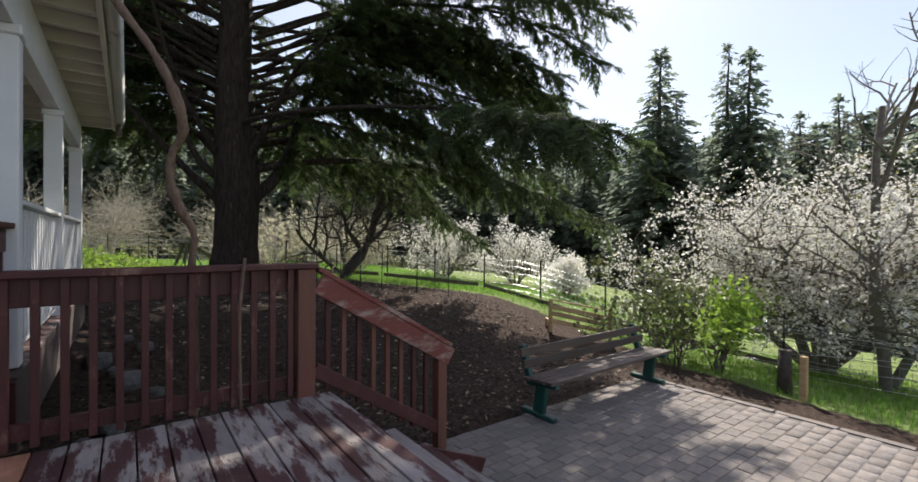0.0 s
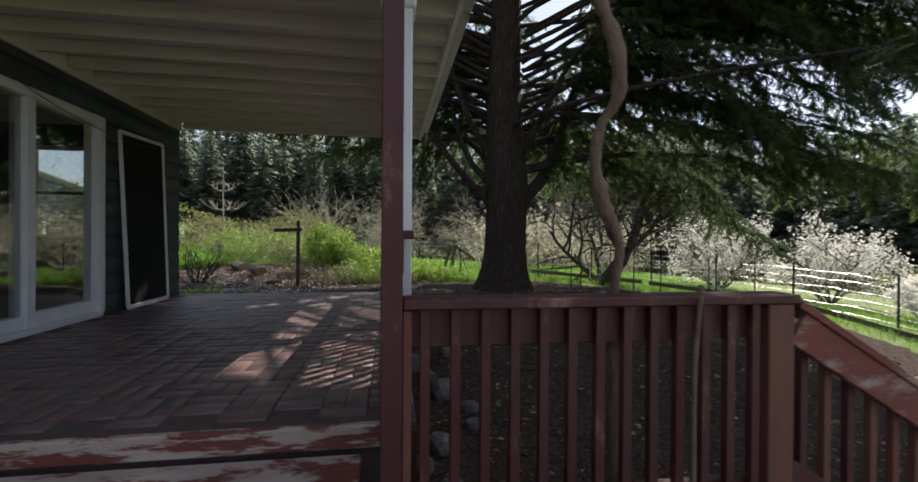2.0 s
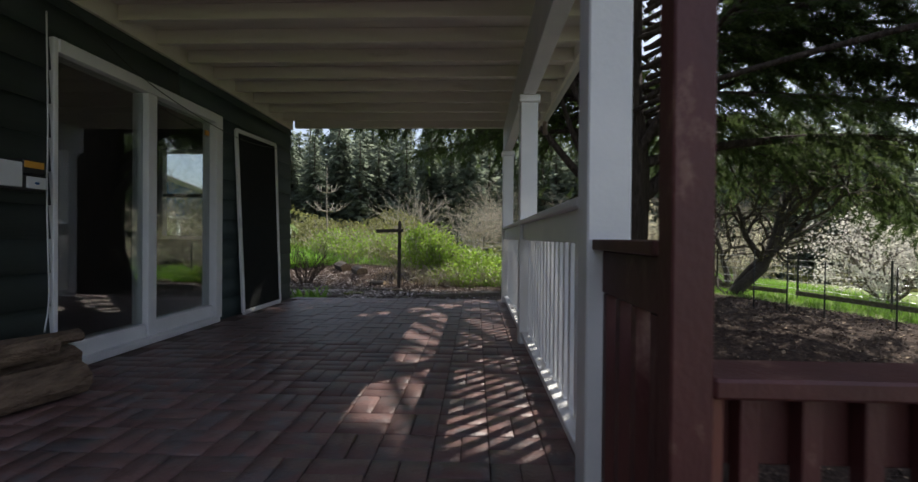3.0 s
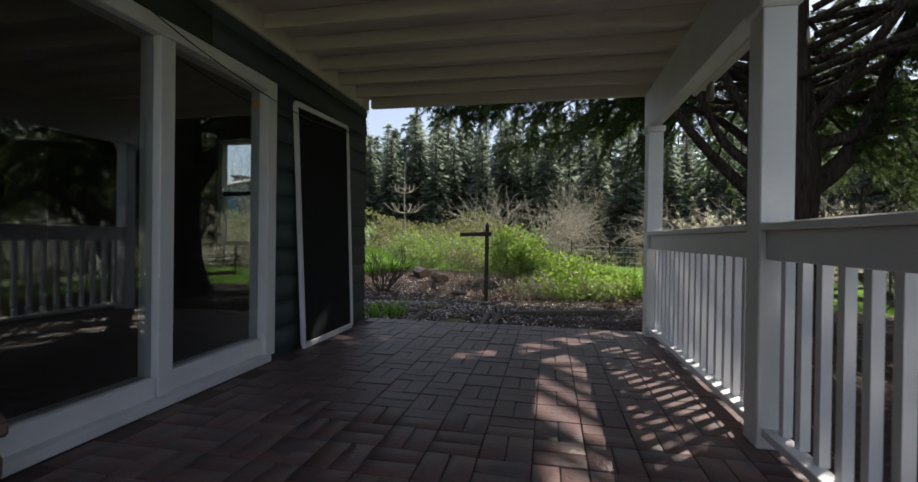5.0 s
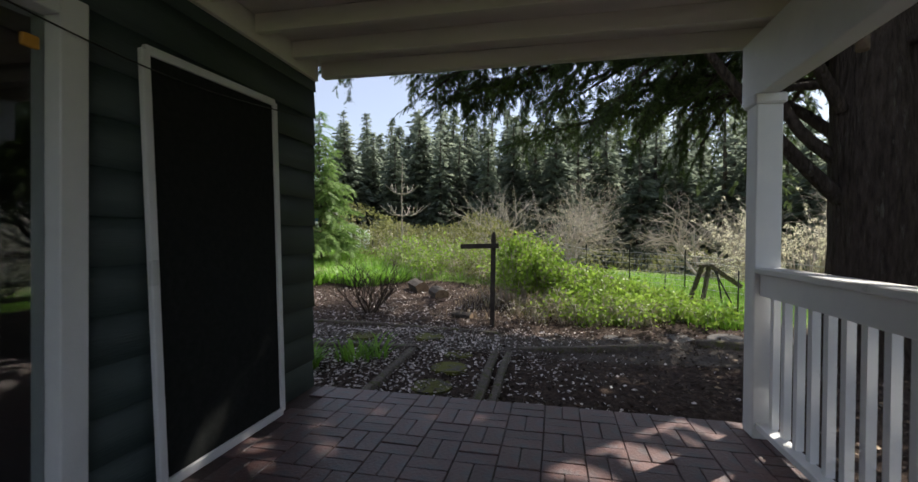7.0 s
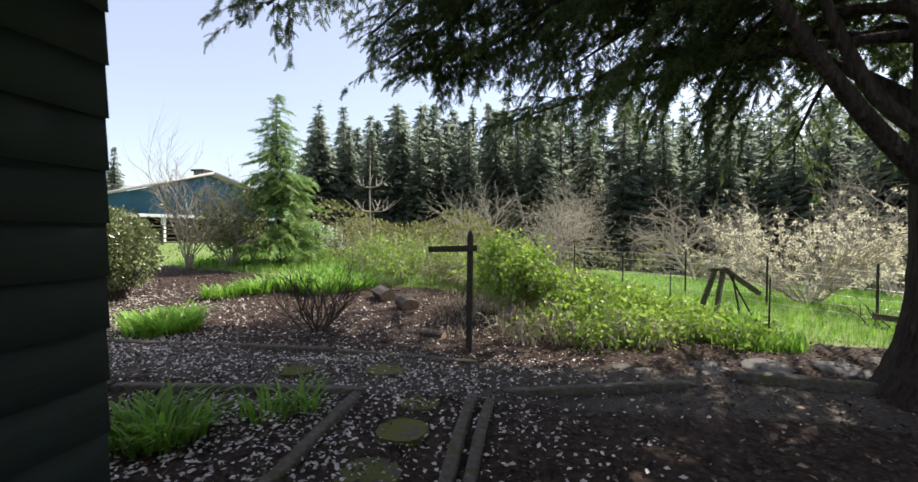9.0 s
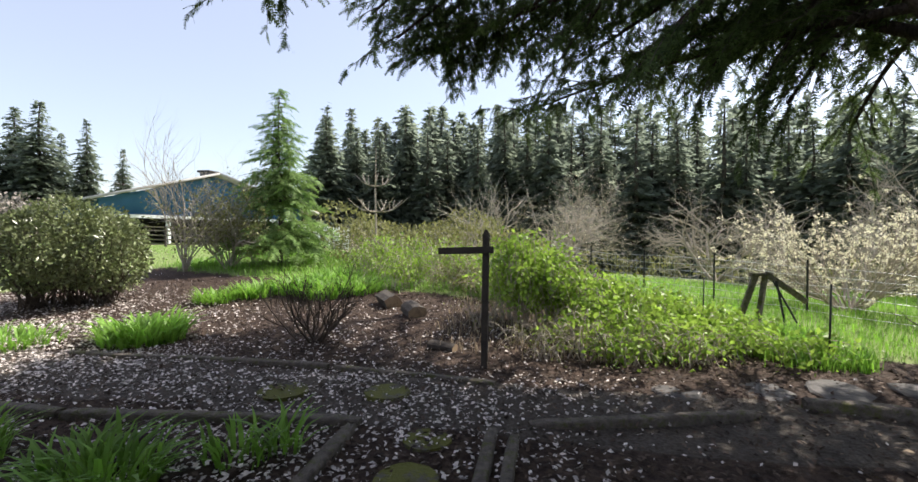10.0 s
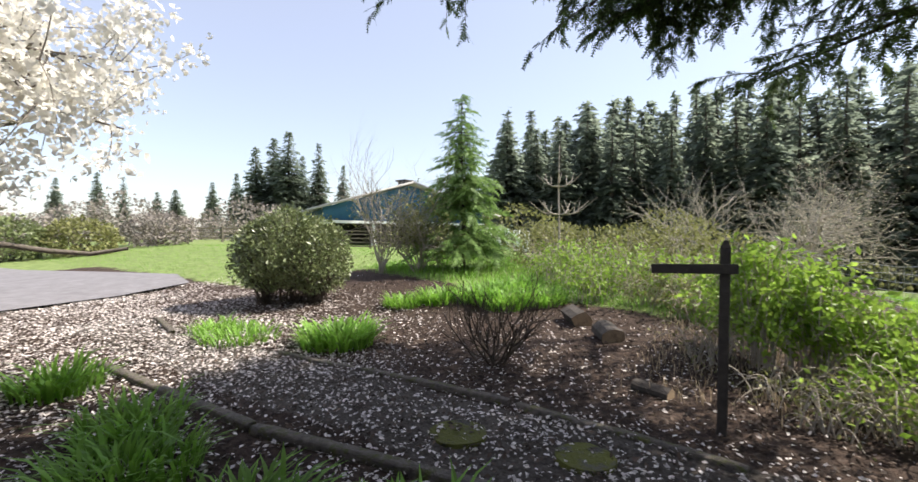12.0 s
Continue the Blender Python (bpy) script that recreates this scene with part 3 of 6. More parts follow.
cable = tube("wall_cable", spline([(WX + 0.03, 4.82, 2.3), (WX + 0.03, 4.83, 1.6), (WX + 0.035, 4.82, 1.1), (WX + 0.03, 4.84, 0.5), (WX + 0.04, 4.80, 0.28)], 24), np.full(24, 0.005), M["plasticgrey"], sides=5)
tagged(cable, "thin pale cable hanging down the green wall", "cable")
cord = tube("ceiling_cord", spline([(WX + 0.06, 4.9, 2.42), (WX + 0.07, 5.6, 2.15), (WX + 0.07, 6.5, 2.02), (WX + 0.07, 7.3, 2.0), (WX + 0.06, 8.4, 2.12)], 30), np.full(30, 0.004), M["black"], sides=5)
tagged(cord, "thin dark cord slung along the house wall", "cord")

# ---- porch roof ----
RY0, RY1, RX1 = 2.9, 8.66, 0.10
ceil = box("ceiling", WX - 0.03, RX1, RY0, RY1, 2.615, 2.655, M["cream"])
tagged(ceil, "cream-painted porch ceiling boards between rafters", "ceiling", kind="structure")
roof = box("roof", WX - 0.2, RX1 + 0.05, RY0 - 0.05, RY1 + 0.05, 2.659, 2.715, M["roofgrey"])
tagged(roof, "flat grey porch roofing", "roof", kind="structure")
hroof = box("roof_house", -9.0, WX + 0.3, -4.5, CY + 0.35, 2.92, 3.05, M["roofgrey"])
tagged(hroof, "grey roofing over the house", "roof", kind="structure")
rafters = empty("rafters")
tagged(rafters, "cream-painted rafters under the porch roof", "rafter", kind="structure")
_y = RY0 + 0.03
while _y < RY1 - 0.02:
    beam("rafter", (WX + 0.062, _y, 2.555), (RX1 - 0.025, _y, 2.555), 0.045, 0.115, M["cream"], rafters, bev=0.003)
    _y += 0.405
beam("rafter", (WX + 0.062, RY1 - 0.03, 2.555), (RX1 - 0.025, RY1 - 0.03, 2.555), 0.045, 0.115, M["cream"], rafters, bev=0.003)
ledger = box("trim_ledger", WX + 0.024, WX + 0.06, RY0, CY, 2.45, 2.612, M["cream"])
tagged(ledger, "narrow cream trim where ceiling meets the wall", "trim", kind="structure")
ob_ = box("porch_beam", -0.40, -0.29, RY0, RY1 - 0.05, 2.115, 2.495, M["white"])
tagged(ob_, "white-painted beam resting on the porch posts", "beam", kind="structure")
fas = box("trim_fascia", RX1 - 0.02, RX1 + 0.015, RY0, RY1, 2.48, 2.655, M["cream"])
tagged(fas, "cream fascia board along the porch roof edge", "trim", kind="structure")
gut = empty("gutter")
tagged(gut, "weathered pale gutter with a brown pipe stub", "gutter")
obj("channel", [(RX1 + 0.02, RY0, 2.655), (RX1 + 0.02, RY0, 2.555), (RX1 + 0.10, RY0, 2.525), (RX1 + 0.14, RY0, 2.655),
                (RX1 + 0.02, RY1, 2.655), (RX1 + 0.02, RY1, 2.555), (RX1 + 0.10, RY1, 2.525), (RX1 + 0.14, RY1, 2.655),
                (RX1 + 0.13, RY0, 2.655), (RX1 + 0.092, RY0, 2.537), (RX1 + 0.03, RY0, 2.563), (RX1 + 0.13, RY1, 2.655), (RX1 + 0.092, RY1, 2.537), (RX1 + 0.03, RY1, 2.563)],
    [(0, 4, 5, 1), (1, 5, 6, 2), (2, 6, 7, 3), (3, 7, 11, 8), (8, 11, 12, 9), (9, 12, 13, 10)], M["gutter"], gut)
tube("pipe_stub", [(RX1 + 0.07, RY1 - 0.25, 2.535), (RX1 + 0.07, RY1 - 0.25, 2.355)], [0.035, 0.035], M["rust"], gut)


# ---- porch posts and white rail ----
def white_post(y0, y1):
    p = empty("porch_post")
    tagged(p, "white-painted square porch post with a moulded cap", "post", group="porch posts")
    box("shaft", -0.415, -0.27, y0, y1, 0.0, 2.05, M["white"], p, bev=0.006)
    box("cap", -0.432, -0.253, y0 - 0.017, y1 + 0.017, 2.05, 2.113, M["white"], p, bev=0.01)
    return p


POSTS = [(3.605, 3.75), (5.90, 6.045), (8.34, 8.485)]
for a, c in POSTS:
    white_post(a, c)


def white_rail(y0, y1):
    r = empty("porch_rail")
    tagged(r, "white-painted porch railing with upright balusters", "railing", group="porch railings")
    box("top_rail", -0.418, -0.267, y0, y1, 1.015, 1.052, M["white"], r, bev=0.006)
    box("apron", -0.385, -0.345, y0, y1, 0.88, 1.015, M["white"], r)
    box("bottom_rail", -0.395, -0.315, y0, y1, 0.06, 0.10, M["white"], r)
    n = round((y1 - y0) / 0.135)
    for i in range(n):
        y = y0 + (i + 0.5) * (y1 - y0) / n
        box("baluster", -0.344, -0.306, y - 0.02, y + 0.02, 0.10, 1.0, M["white"], r, bev=0)


for (_, a), (c, _) in zip(POSTS, POSTS[1:]):
    white_rail(a, c)

# ---- porch floor ----
FY0, FY1, FX0, FX1 = 3.42, 8.60, WX + 0.02, -0.25
slab = box("floor_porch", FX0 - 0.05, FX1, FY0, FY1, -0.45, -0.012, M["mortar"])
tagged(slab, "dark red brick porch floor laid in basket weave", "floor", kind="structure")
edge = empty("porch_edge")
tagged(edge, "worn red-painted edging board of the porch floor", "edging", kind="structure")
box("edge_board", FX0, FX1 - 0.12, FY0 - 0.05, FY0 - 0.003, -0.10, 0.008, M["fascia"], edge, bev=0.008)
box("edge_post_stub", FX1 - 0.12, FX1, FY0 - 0.05, FY0 - 0.003, -0.30, -0.03, M["redrail"], edge)
stp = empty("porch_step")
tagged(stp, "weathered wooden step up to the porch", "step", kind="structure")
box("tread", FX0, -0.50, 3.10, 3.36, -0.155, -0.115, M["fascia"], stp, bev=0.008)
box("riser", FX0, -0.50, 3.14, 3.18, -0.32, -0.156, M["redrail"], stp)

# ---- deck and stairs ----
DZ = -0.32
deck = empty("deck")
tagged(deck, "weathered wooden deck with flaking dark red paint", "deck", kind="structure")
_x, _i = FX0, 0
_rng = random.Random(5)
while _x < 1.40:
    w = 0.138
    box("deck_board", _x, _x + w, -2.5, 3.08 if _x < -0.5 else 3.0 + _rng.uniform(-0.01, 0.01), DZ - 0.035, DZ + _rng.uniform(-0.003, 0.002), M["deckfill"] if 22 <= _i <= 22 else M["deck"], deck, bev=0.004)
    _x += 0.147
    _i += 1
box("rim_joist", FX0, 1.38, 2.94, 2.98, DZ - 0.22, DZ - 0.04, M["redrail"], deck)
box("rim_joist", 1.36, 1.40, -2.5, 2.94, DZ - 0.22, DZ - 0.04, M["redrail"], deck)
st = empty("stairs")
tagged(st, "weathered wooden stairs from the deck to the patio", "stairs", kind="structure")
for k in range(1, 5):
    z = DZ - k * 0.196
    x0 = 1.40 + (k - 1) * 0.30
    for j in range(2):
        box("tread_board", x0 + j * 0.152, x0 + j * 0.152 + 0.146, 0.4, 2.96, z - 0.035, z, M["deck"], st)
    box("riser", x0 + 0.004, x0 + 0.022, 0.45, 2.9, z, z + 0.16, M["redrail"], st, bev=0)
for y in (0.42, 2.90):
    beam("stringer", (1.36, y, DZ - 0.33), (2.85, y, -1.30), 0.04, 0.24, M["redrail"], st)

# red railing
rr = empty("deck_railing")
tagged(rr, "dark red stained wooden deck railing with square balusters", "railing")
RYC = 3.04
box("corner_post", 1.235, 1.36, RYC - 0.06, RYC + 0.06, -1.3, 0.59, M["rawwood"], rr, "reddish raw cedar post")
box("top_rail", -0.33, 1.38, RYC - 0.075, RYC + 0.075, 0.592, 0.632, M["redrail"], rr, bev=0.006)
box("apron", -0.325, 1.235, RYC + 0.0, RYC + 0.04, 0.435, 0.59, M["redrail"], rr)
box("bottom_rail", -0.325, 1.235, RYC + 0.0, RYC + 0.04, -0.27, -0.18, M["redrail"], rr)
for k in range(13):
    x = -0.245 + k * 0.1195
    box("baluster", x - 0.019, x + 0.019, RYC - 0.042, RYC - 0.003, -0.30, 0.59, M["redrail"], rr, bev=0.002)
sr = empty("stair_railing")
tagged(sr, "worn red stair handrail sloping down from the deck", "railing")
_p, _q = Vector((1.385, RYC, 0.59)), Vector((2.575, RYC, -0.13))
beam("handrail", _p, _q, 0.14, 0.035, M["redworn"], sr)
beam("apron", _p + Vector((0, -0.04, -0.105)), _q + Vector((0, -0.04, -0.105)), 0.035, 0.15, M["redworn"], sr)
beam("bottom_rail", (1.36, RYC - 0.02, -0.145), (2.48, RYC - 0.02, -0.86), 0.035, 0.10, M["redrail"], sr)
box("end_post", 2.44, 2.53, RYC - 0.05, RYC + 0.045, -1.30, -0.15, M["rawwood"], sr)
for k in range(8):
    x = 1.475 + k * 0.125
    zt = 0.46 - 0.623 * (x - 1.38)
    box("baluster", x - 0.018, x + 0.018, RYC - 0.0, RYC + 0.036, zt - 0.72, zt, M["rawwood"] if k in (1, 3, 4, 5) else M["redrail"], sr, bev=0.002)
rp = empty("red_post")
tagged(rp, "tall dark red stained post at the top of the step", "post")
box("shaft", -0.413, -0.332, RYC - 0.075, RYC - 0.005, -0.33, 2.49, M["redrail"], rp)
box("side_board", -0.331, -0.296, RYC - 0.045, RYC + 0.03, -0.33, 0.588, M["rawwood"], rp)
sh = empty("short_railing")
tagged(sh, "short dark red railing between red and white posts", "railing")
box("top_rail", -0.40, -0.285, RYC + 0.05, 3.602, 0.86, 0.895, M["redrail"], sh)
box("apron", -0.365, -0.325, RYC + 0.05, 3.602, 0.72, 0.858, M["redrail"], sh)
for k in range(4):
    y = RYC + 0.12 + k * 0.13
    box("baluster", -0.37, -0.333, y - 0.019, y + 0.019, -0.1, 0.72, M["redrail"], sh, bev=0)
box("bottom_rail", -0.365, -0.325, RYC + 0.05, 3.602, -0.14, -0.1, M["redrail"], sh)


# firewood by the door
def log_piece(name, p, q, r, seed, bark, cut, label=""):
    rng = np.random.default_rng(seed)
    bm = bmesh.new()
    n, k = 9, 5
    rings = []
    m = along(p, q)
    L = (Vector(q) - Vector(p)).length
    shape = 1 + rng.normal(0, 0.10, n)
    for i in range(k):
        rings.append([bm.verts.new(m @ Vector((L * i / (k - 1), r * s * math.cos(2 * math.pi * j / n) * 1.1, r * s * math.sin(2 * math.pi * j / n) * 0.9 + rng.normal(0, r * 0.03))) ) for j, s in enumerate(shape)])
    for a, b in zip(rings, rings[1:]):
        for j in range(n):
            bm.faces.new((a[j], a[(j + 1) % n], b[(j + 1) % n], b[j]))
    caps = [bm.faces.new(rings[0][::-1]), bm.faces.new(rings[-1])]
    ob = part(name, bm, bark)
    ob.data.materials.append(cut)
    for i in (-1, -2):
        ob.data.polygons[i].material_index = 1
    return ob


for i, (p, q, r, lab) in enumerate([((-3.22, 3.85, 0.095), (-3.02, 4.55, 0.09), 0.095, "large split firewood log lying on the porch floor"),
                                   ((-3.37, 4.10, 0.255), (-3.20, 4.56, 0.25), 0.075, "firewood log with a pale cut end on the pile"),
                                   ((-3.42, 4.35, 0.10), (-3.37, 4.84, 0.12), 0.09, "split firewood log beside the sliding door"),
                                   ((-3.45, 4.40, 0.262), (-3.32, 4.86, 0.258), 0.05, "thin firewood stick on top of the pile")]):
    tagged(log_piece("firewood_log", p, q, r, 11 + i, M["barkbrown"], M["log"]), lab, "firewood", group="firewood pile")


# ---- bench ----
def bench():
    b = empty("park_bench")
    tagged(b, "wooden slatted bench with green cast-iron ends on the patio", "bench")
    g = -1.30
    for x in (4.20, 6.56):
        e = []
        prof = [((x, 3.20, g + 0.03), (x, 3.72, g + 0.03), 0.09, 0.06), ((x, 3.45, g + 0.05), (x, 3.40, g + 0.40), 0.075, 0.16),
                ((x, 3.16, g + 0.43), (x, 3.62, g + 0.38), 0.085, 0.07), ((x, 3.58, g + 0.36), (x, 3.74, g + 0.80), 0.075, 0.09)]
        for nm, (p, q, w, h) in zip(("foot", "leg", "seat_bracket", "back_bracket"), prof):
            beam(nm, p, q, w, h, M["green"], b, "dark green painted cast iron" if nm == "foot" else "", bev=0.012)
    for y, z in ((3.20, 0.475), (3.32, 0.465), (3.44, 0.455), (3.55, 0.445)):
        box("seat_slat", 4.08, 6.68, y - 0.048, y + 0.048, g + z - 0.018, g + z + 0.018, M["slat"], b)
    for y, z in ((3.615, 0.60), (3.665, 0.73)):
        beam("back_slat", (4.10, y, g + z), (6.66, y, g + z), 0.035, 0.10, M["slat"], b)


bench()


def pine_panel():
    b = empty("slatted_panel")
    tagged(b, "yellow pine slatted seat back standing in the garden", "garden seat")
    a, c = Vector((8.55, 7.15, 0)), Vector((9.75, 6.30, 0))
    za, zc = gz(8.55, 7.15), gz(9.75, 6.30)
    top = 0.80
    for p, z in ((a, za), (c, zc)):
        beam("upright", (p.x, p.y, z - 0.1), (p.x, p.y, z + top - 0.02), 0.10, 0.05, M["pine"], b)
        beam("foot", (p.x, p.y, z + 0.25), (p.x + 0.35, p.y + 0.45, z + 0.22), 0.06, 0.06, M["pine"], b)
        beam("front_leg", (p.x + 0.33, p.y + 0.42, z - 0.15), (p.x + 0.33, p.y + 0.42, z + 0.25), 0.06, 0.06, M["pine"], b)
    for h in (0.28, 0.46, 0.62):
        beam("slat", (a.x, a.y, za + h), (c.x, c.y, zc + h), 0.03, 0.11, M["pine"], b)
    beam("cap_rail", (a.x - 0.03, a.y, za + top), (c.x + 0.03, c.y, zc + top), 0.10, 0.035, M["pine"], b)


pine_panel()
_z = gz(9.0, 2.2)
sp = box("short_post", 8.95, 9.05, 2.15, 2.25, _z - 0.2, _z + 0.75, M["pine"], bev=0.01)
tagged(sp, "short square yellow pine post in the grass", "post")
_z = gz(9.4, 2.5)
stump = tube("tree_stump", [(9.45, 2.6, _z - 0.1), (9.45, 2.6, _z + 0.35), (9.45, 2.6, _z + 0.75)], [0.13, 0.11, 0.10], M["barkdark"])
tagged(stump, "grey weathered tree stump near the fence", "stump")


# ---- garden things ----
def timber(x0, y0, x1, y1, w, h, dz=0.0, label="old grey landscaping timber edging the garden path"):
    z0, z1 = gz(x0, y0), gz(x1, y1)
    rng = np.random.default_rng(int(abs(x0 * 131 + y0 * 17)))
    n = max(6, int(math.hypot(x1 - x0, y1 - y0) / 0.13))
    d = Vector((x1 - x0, y1 - y0, 0)).normalized()
    sd = Vector((-d.y, d.x, 0))
    prof = [(-0.5, -0.7), (-0.5, 0.28), (-0.36, 0.42), (-0.05, 0.38), (0.3, 0.44), (0.5, 0.26), (0.5, -0.7)]
    k = len(prof)
    V, F = [], []
    for i in range(n + 1):
        u = i / n
        c = Vector((x0 + (x1 - x0) * u, y0 + (y1 - y0) * u, z0 + (z1 - z0) * u + h * 0.3 + dz)) + sd * (0.012 * math.sin(u * 5 + x0))
        worn = 0.8 if i in (0, n) else 1.0
        for a, b in prof:
            V.append(c + sd * (a * w * (1 + rng.normal(0, 0.05)) * worn) + Vector((0, 0, b * h * (1 + rng.normal(0, 0.09)) * worn)))
    for i in range(n):
        for j in range(k - 1):
            a = i * k + j
            F.append((a, a + 1, a + k + 1, a + k))
    for e in (0, n * k):
        F += [(e, e + 1, e + 5, e + 6), (e + 1, e + 2, e + 4, e + 5)]
    t = obj("edging_timber", V, F, M["timber"])
    return tagged(t, label, "timber", group="path edging")


timber(-3.45, 9.05, -3.52, 11.20, 0.11, 0.10)
timber(-2.34, 9.10, -2.38, 11.36, 0.10, 0.10, label="split old timber with a gap beside its twin")
timber(-2.20, 9.16, -2.20, 11.28, 0.09, 0.10, label="split old timber with a gap beside its twin")
timber(-3.5, 11.32, -6.1, 10.95, 0.12, 0.09)
timber(-2.1, 11.55, -0.1, 12.20, 0.11, 0.09)
timber(-6.15, 10.95, -9.6, 10.9, 0.12, 0.09)
timber(-4.55, 12.78, -6.6, 12.68, 0.10, 0.08, label="mossy old timber edging the garden path")
timber(-2.5, 12.55, -4.45, 12.76, 0.10, 0.07)
timber(-6.7, 12.68, -8.2, 12.6, 0.09, 0.06)
timber(0.45, 12.55, 1.9, 12.35, 0.16, 0.14)
timber(-10.8, 12.35, -12.4, 12.75, 0.12, 0.09)

for i, (x, y, r) in enumerate([(-2.88, 9.85, 0.24), (-2.86, 10.55, 0.23), (-2.87, 11.15, 0.2), (-3.55, 12.1, 0.24), (-4.6, 11.9, 0.26), (-2.75, 9.25, 0.2)]):
    rng = np.random.default_rng(40 + i)
    n = 18
    a = np.linspace(0, 2 * np.pi, n, endpoint=False)
    rr_ = r * (1 + rng.normal(0, 0.03, n))
    z = gz(x, y)
    bm = bmesh.new()
    lo = [bm.verts.new((x + q * math.cos(t), y + q * math.sin(t), z - 0.05)) for q, t in zip(rr_, a)]
    hi = [bm.verts.new((x + 0.95 * q * math.cos(t), y + 0.95 * q * math.sin(t), z + 0.022)) for q, t in zip(rr_, a)]
    bm.faces.new(hi)
    for j in range(n):
        bm.faces.new((lo[j], lo[(j + 1) % n], hi[(j + 1) % n], hi[j]))
    tagged(part("stepping_stone", bm, M["moss"]), "round mossy stepping stone set in the soil", "stepping stone", group="stepping stones")


def flat_stone(name, x, y, sx, sy, h, seed, material, label, cat, group="", lift=0.0):
    rng = np.random.default_rng(seed)
    bm = bmesh.new()
    bmesh.ops.create_icosphere(bm, subdivisions=2, radius=1)
    z = gz(x, y)
    rot = rng.uniform(0, 3)
    for v in bm.verts:
        k = 1 + 0.22 * noise.noise(v.co * 1.3 + Vector((seed, 0, 0)))
        p = Vector((v.co.x * sx * k, v.co.y * sy * k, max(-1, min(1, v.co.z * 1.4)) * h * k))
        p.rotate(Euler((0, 0, rot)))
        v.co = p + Vector((x, y, z + lift))
    return tagged(part(name, bm, material), label, cat, group=group)


for i, (x, y, sx, sy) in enumerate([(0.3, 12.95, 0.35, 0.28), (1.1, 13.2, 0.42, 0.3), (2.0, 13.25, 0.4, 0.3), (2.9, 13.6, 0.5, 0.35), (-0.6, 12.75, 0.3, 0.22)]):
    flat_stone("flagstone", x, y, sx, sy, 0.03, 60 + i, M["slab"], "flat grey flagstone sunk in the soil path", "flagstone", "flagstones", -0.004)
_r = random.Random(8)
for i in range(15):
    x, y = _r.uniform(-0.12, 0.6), 3.35 + i * 0.34 + _r.uniform(-0.06, 0.06)
    s = _r.uniform(0.09, 0.2)
    flat_stone("garden_rock", x, y, s, s * _r.uniform(0.7, 1), s * 0.7, 80 + i, M["stone"], "rounded grey garden rock beside the porch", "rock", "rocks beside the porch", s * 0.3)

# signpost
sg = empty("sign_post")
SX, SY = -2.69, 13.18
_z = gz(SX, SY)
tagged(sg, "dark weathered wooden signpost with one crossarm", "signpost")
beam("post", (SX - 0.012, SY, _z - 0.2), (SX, SY, 1.25), 0.08, 0.08, M["signwood"], sg, bev=0.008)
bm = bmesh.new()
bm_box(bm, SX - 0.039, SX + 0.039, SY - 0.039, SY + 0.039, 1.25, 1.28)
for v in bm.verts:
    if v.co.z > 1.27:
        v.co.x += (SX - v.co.x) * 0.6
        v.co.y += (SY - v.co.y) * 0.6
        v.co.z += 0.03
part("post_tip", bm, M["signwood"], sg)
beam("crossarm", (SX - 0.585, SY - 0.06, 1.045), (SX + 0.10, SY - 0.06, 1.07), 0.036, 0.085, M["signwood"], sg, bev=0.006)

for i, (p, q, r) in enumerate([((-5.28, 16.62, 0), (-4.92, 16.2, 0), 0.17), ((-4.5, 15.9, 0), (-4.22, 15.5, 0), 0.16), ((-3.6, 14.0, 0), (-3.2, 13.85, 0), 0.08)]):
    z = gz(p[0], p[1])
    z2 = gz(q[0], q[1])
    tagged(log_piece("garden_log", (p[0], p[1], z + r * 0.6), (q[0], q[1], z2 + r * 0.5), r, 70 + i, M["barkdark"], M["log"]), "short cut log half buried in the garden soil", "log", group="garden logs")

af = empty("wooden_trestle")
tagged(af, "old leaning wooden A-frame trestle in the grass", "trestle")
_t = Vector((1.85, 16.6, 0.62))
for p in ((1.38, 16.6), (1.62, 16.35)):
    beam("leg", (p[0], p[1], gz(*p) - 0.1), (_t.x - 0.05 + (p[0] - 1.5) * 0.6, _t.y, _t.z), 0.07, 0.09, M["timber"], af)
beam("brace", (1.85, 16.55, 0.62), (2.60, 16.75, 0.12), 0.07, 0.09, M["timber"], af)
beam("strut", (1.95, 16.5, 0.5), (2.35, 16.25, gz(2.35, 16.25) - 0.05), 0.03, 0.03, M["stake"], af)
beam("strut", (2.0, 16.5, 0.5), (2.05, 16.2, gz(2.05, 16.2) - 0.05), 0.03, 0.03, M["stake"], af)
beam("cross_piece", (1.58, 16.5, 0.60), (1.98, 16.62, 0.60), 0.07, 0.06, M["timber"], af)


# ---- fence ----
FENCE = [(-4.5, 33.0), (-3.0, 28.5), (-0.4, 24.0), (2.4, 20.6), (5.2, 17.6), (8.0, 14.6), (10.0, 11.4), (11.4, 7.6), (12.0, 3.4), (12.2, -1.5), (12.0, -7.0)]
fc = empty("wire_fence")
tagged(fc, "galvanised wire mesh fence on thin dark posts", "fence")
_pts = spline([(x, y, 0) for x, y in FENCE], 90)[:, :2]
_zz = ground_z(_pts[:, 0], _pts[:, 1])
for x, y in list(map(tuple, spline([(x, y, 0) for x, y in FENCE], 21)[:, :2])):
    z = gz(x, y)
    beam("fence_post", (x, y, z - 0.2), (x, y, z + 1.25), 0.035, 0.035, M["stake"], fc, bev=0)
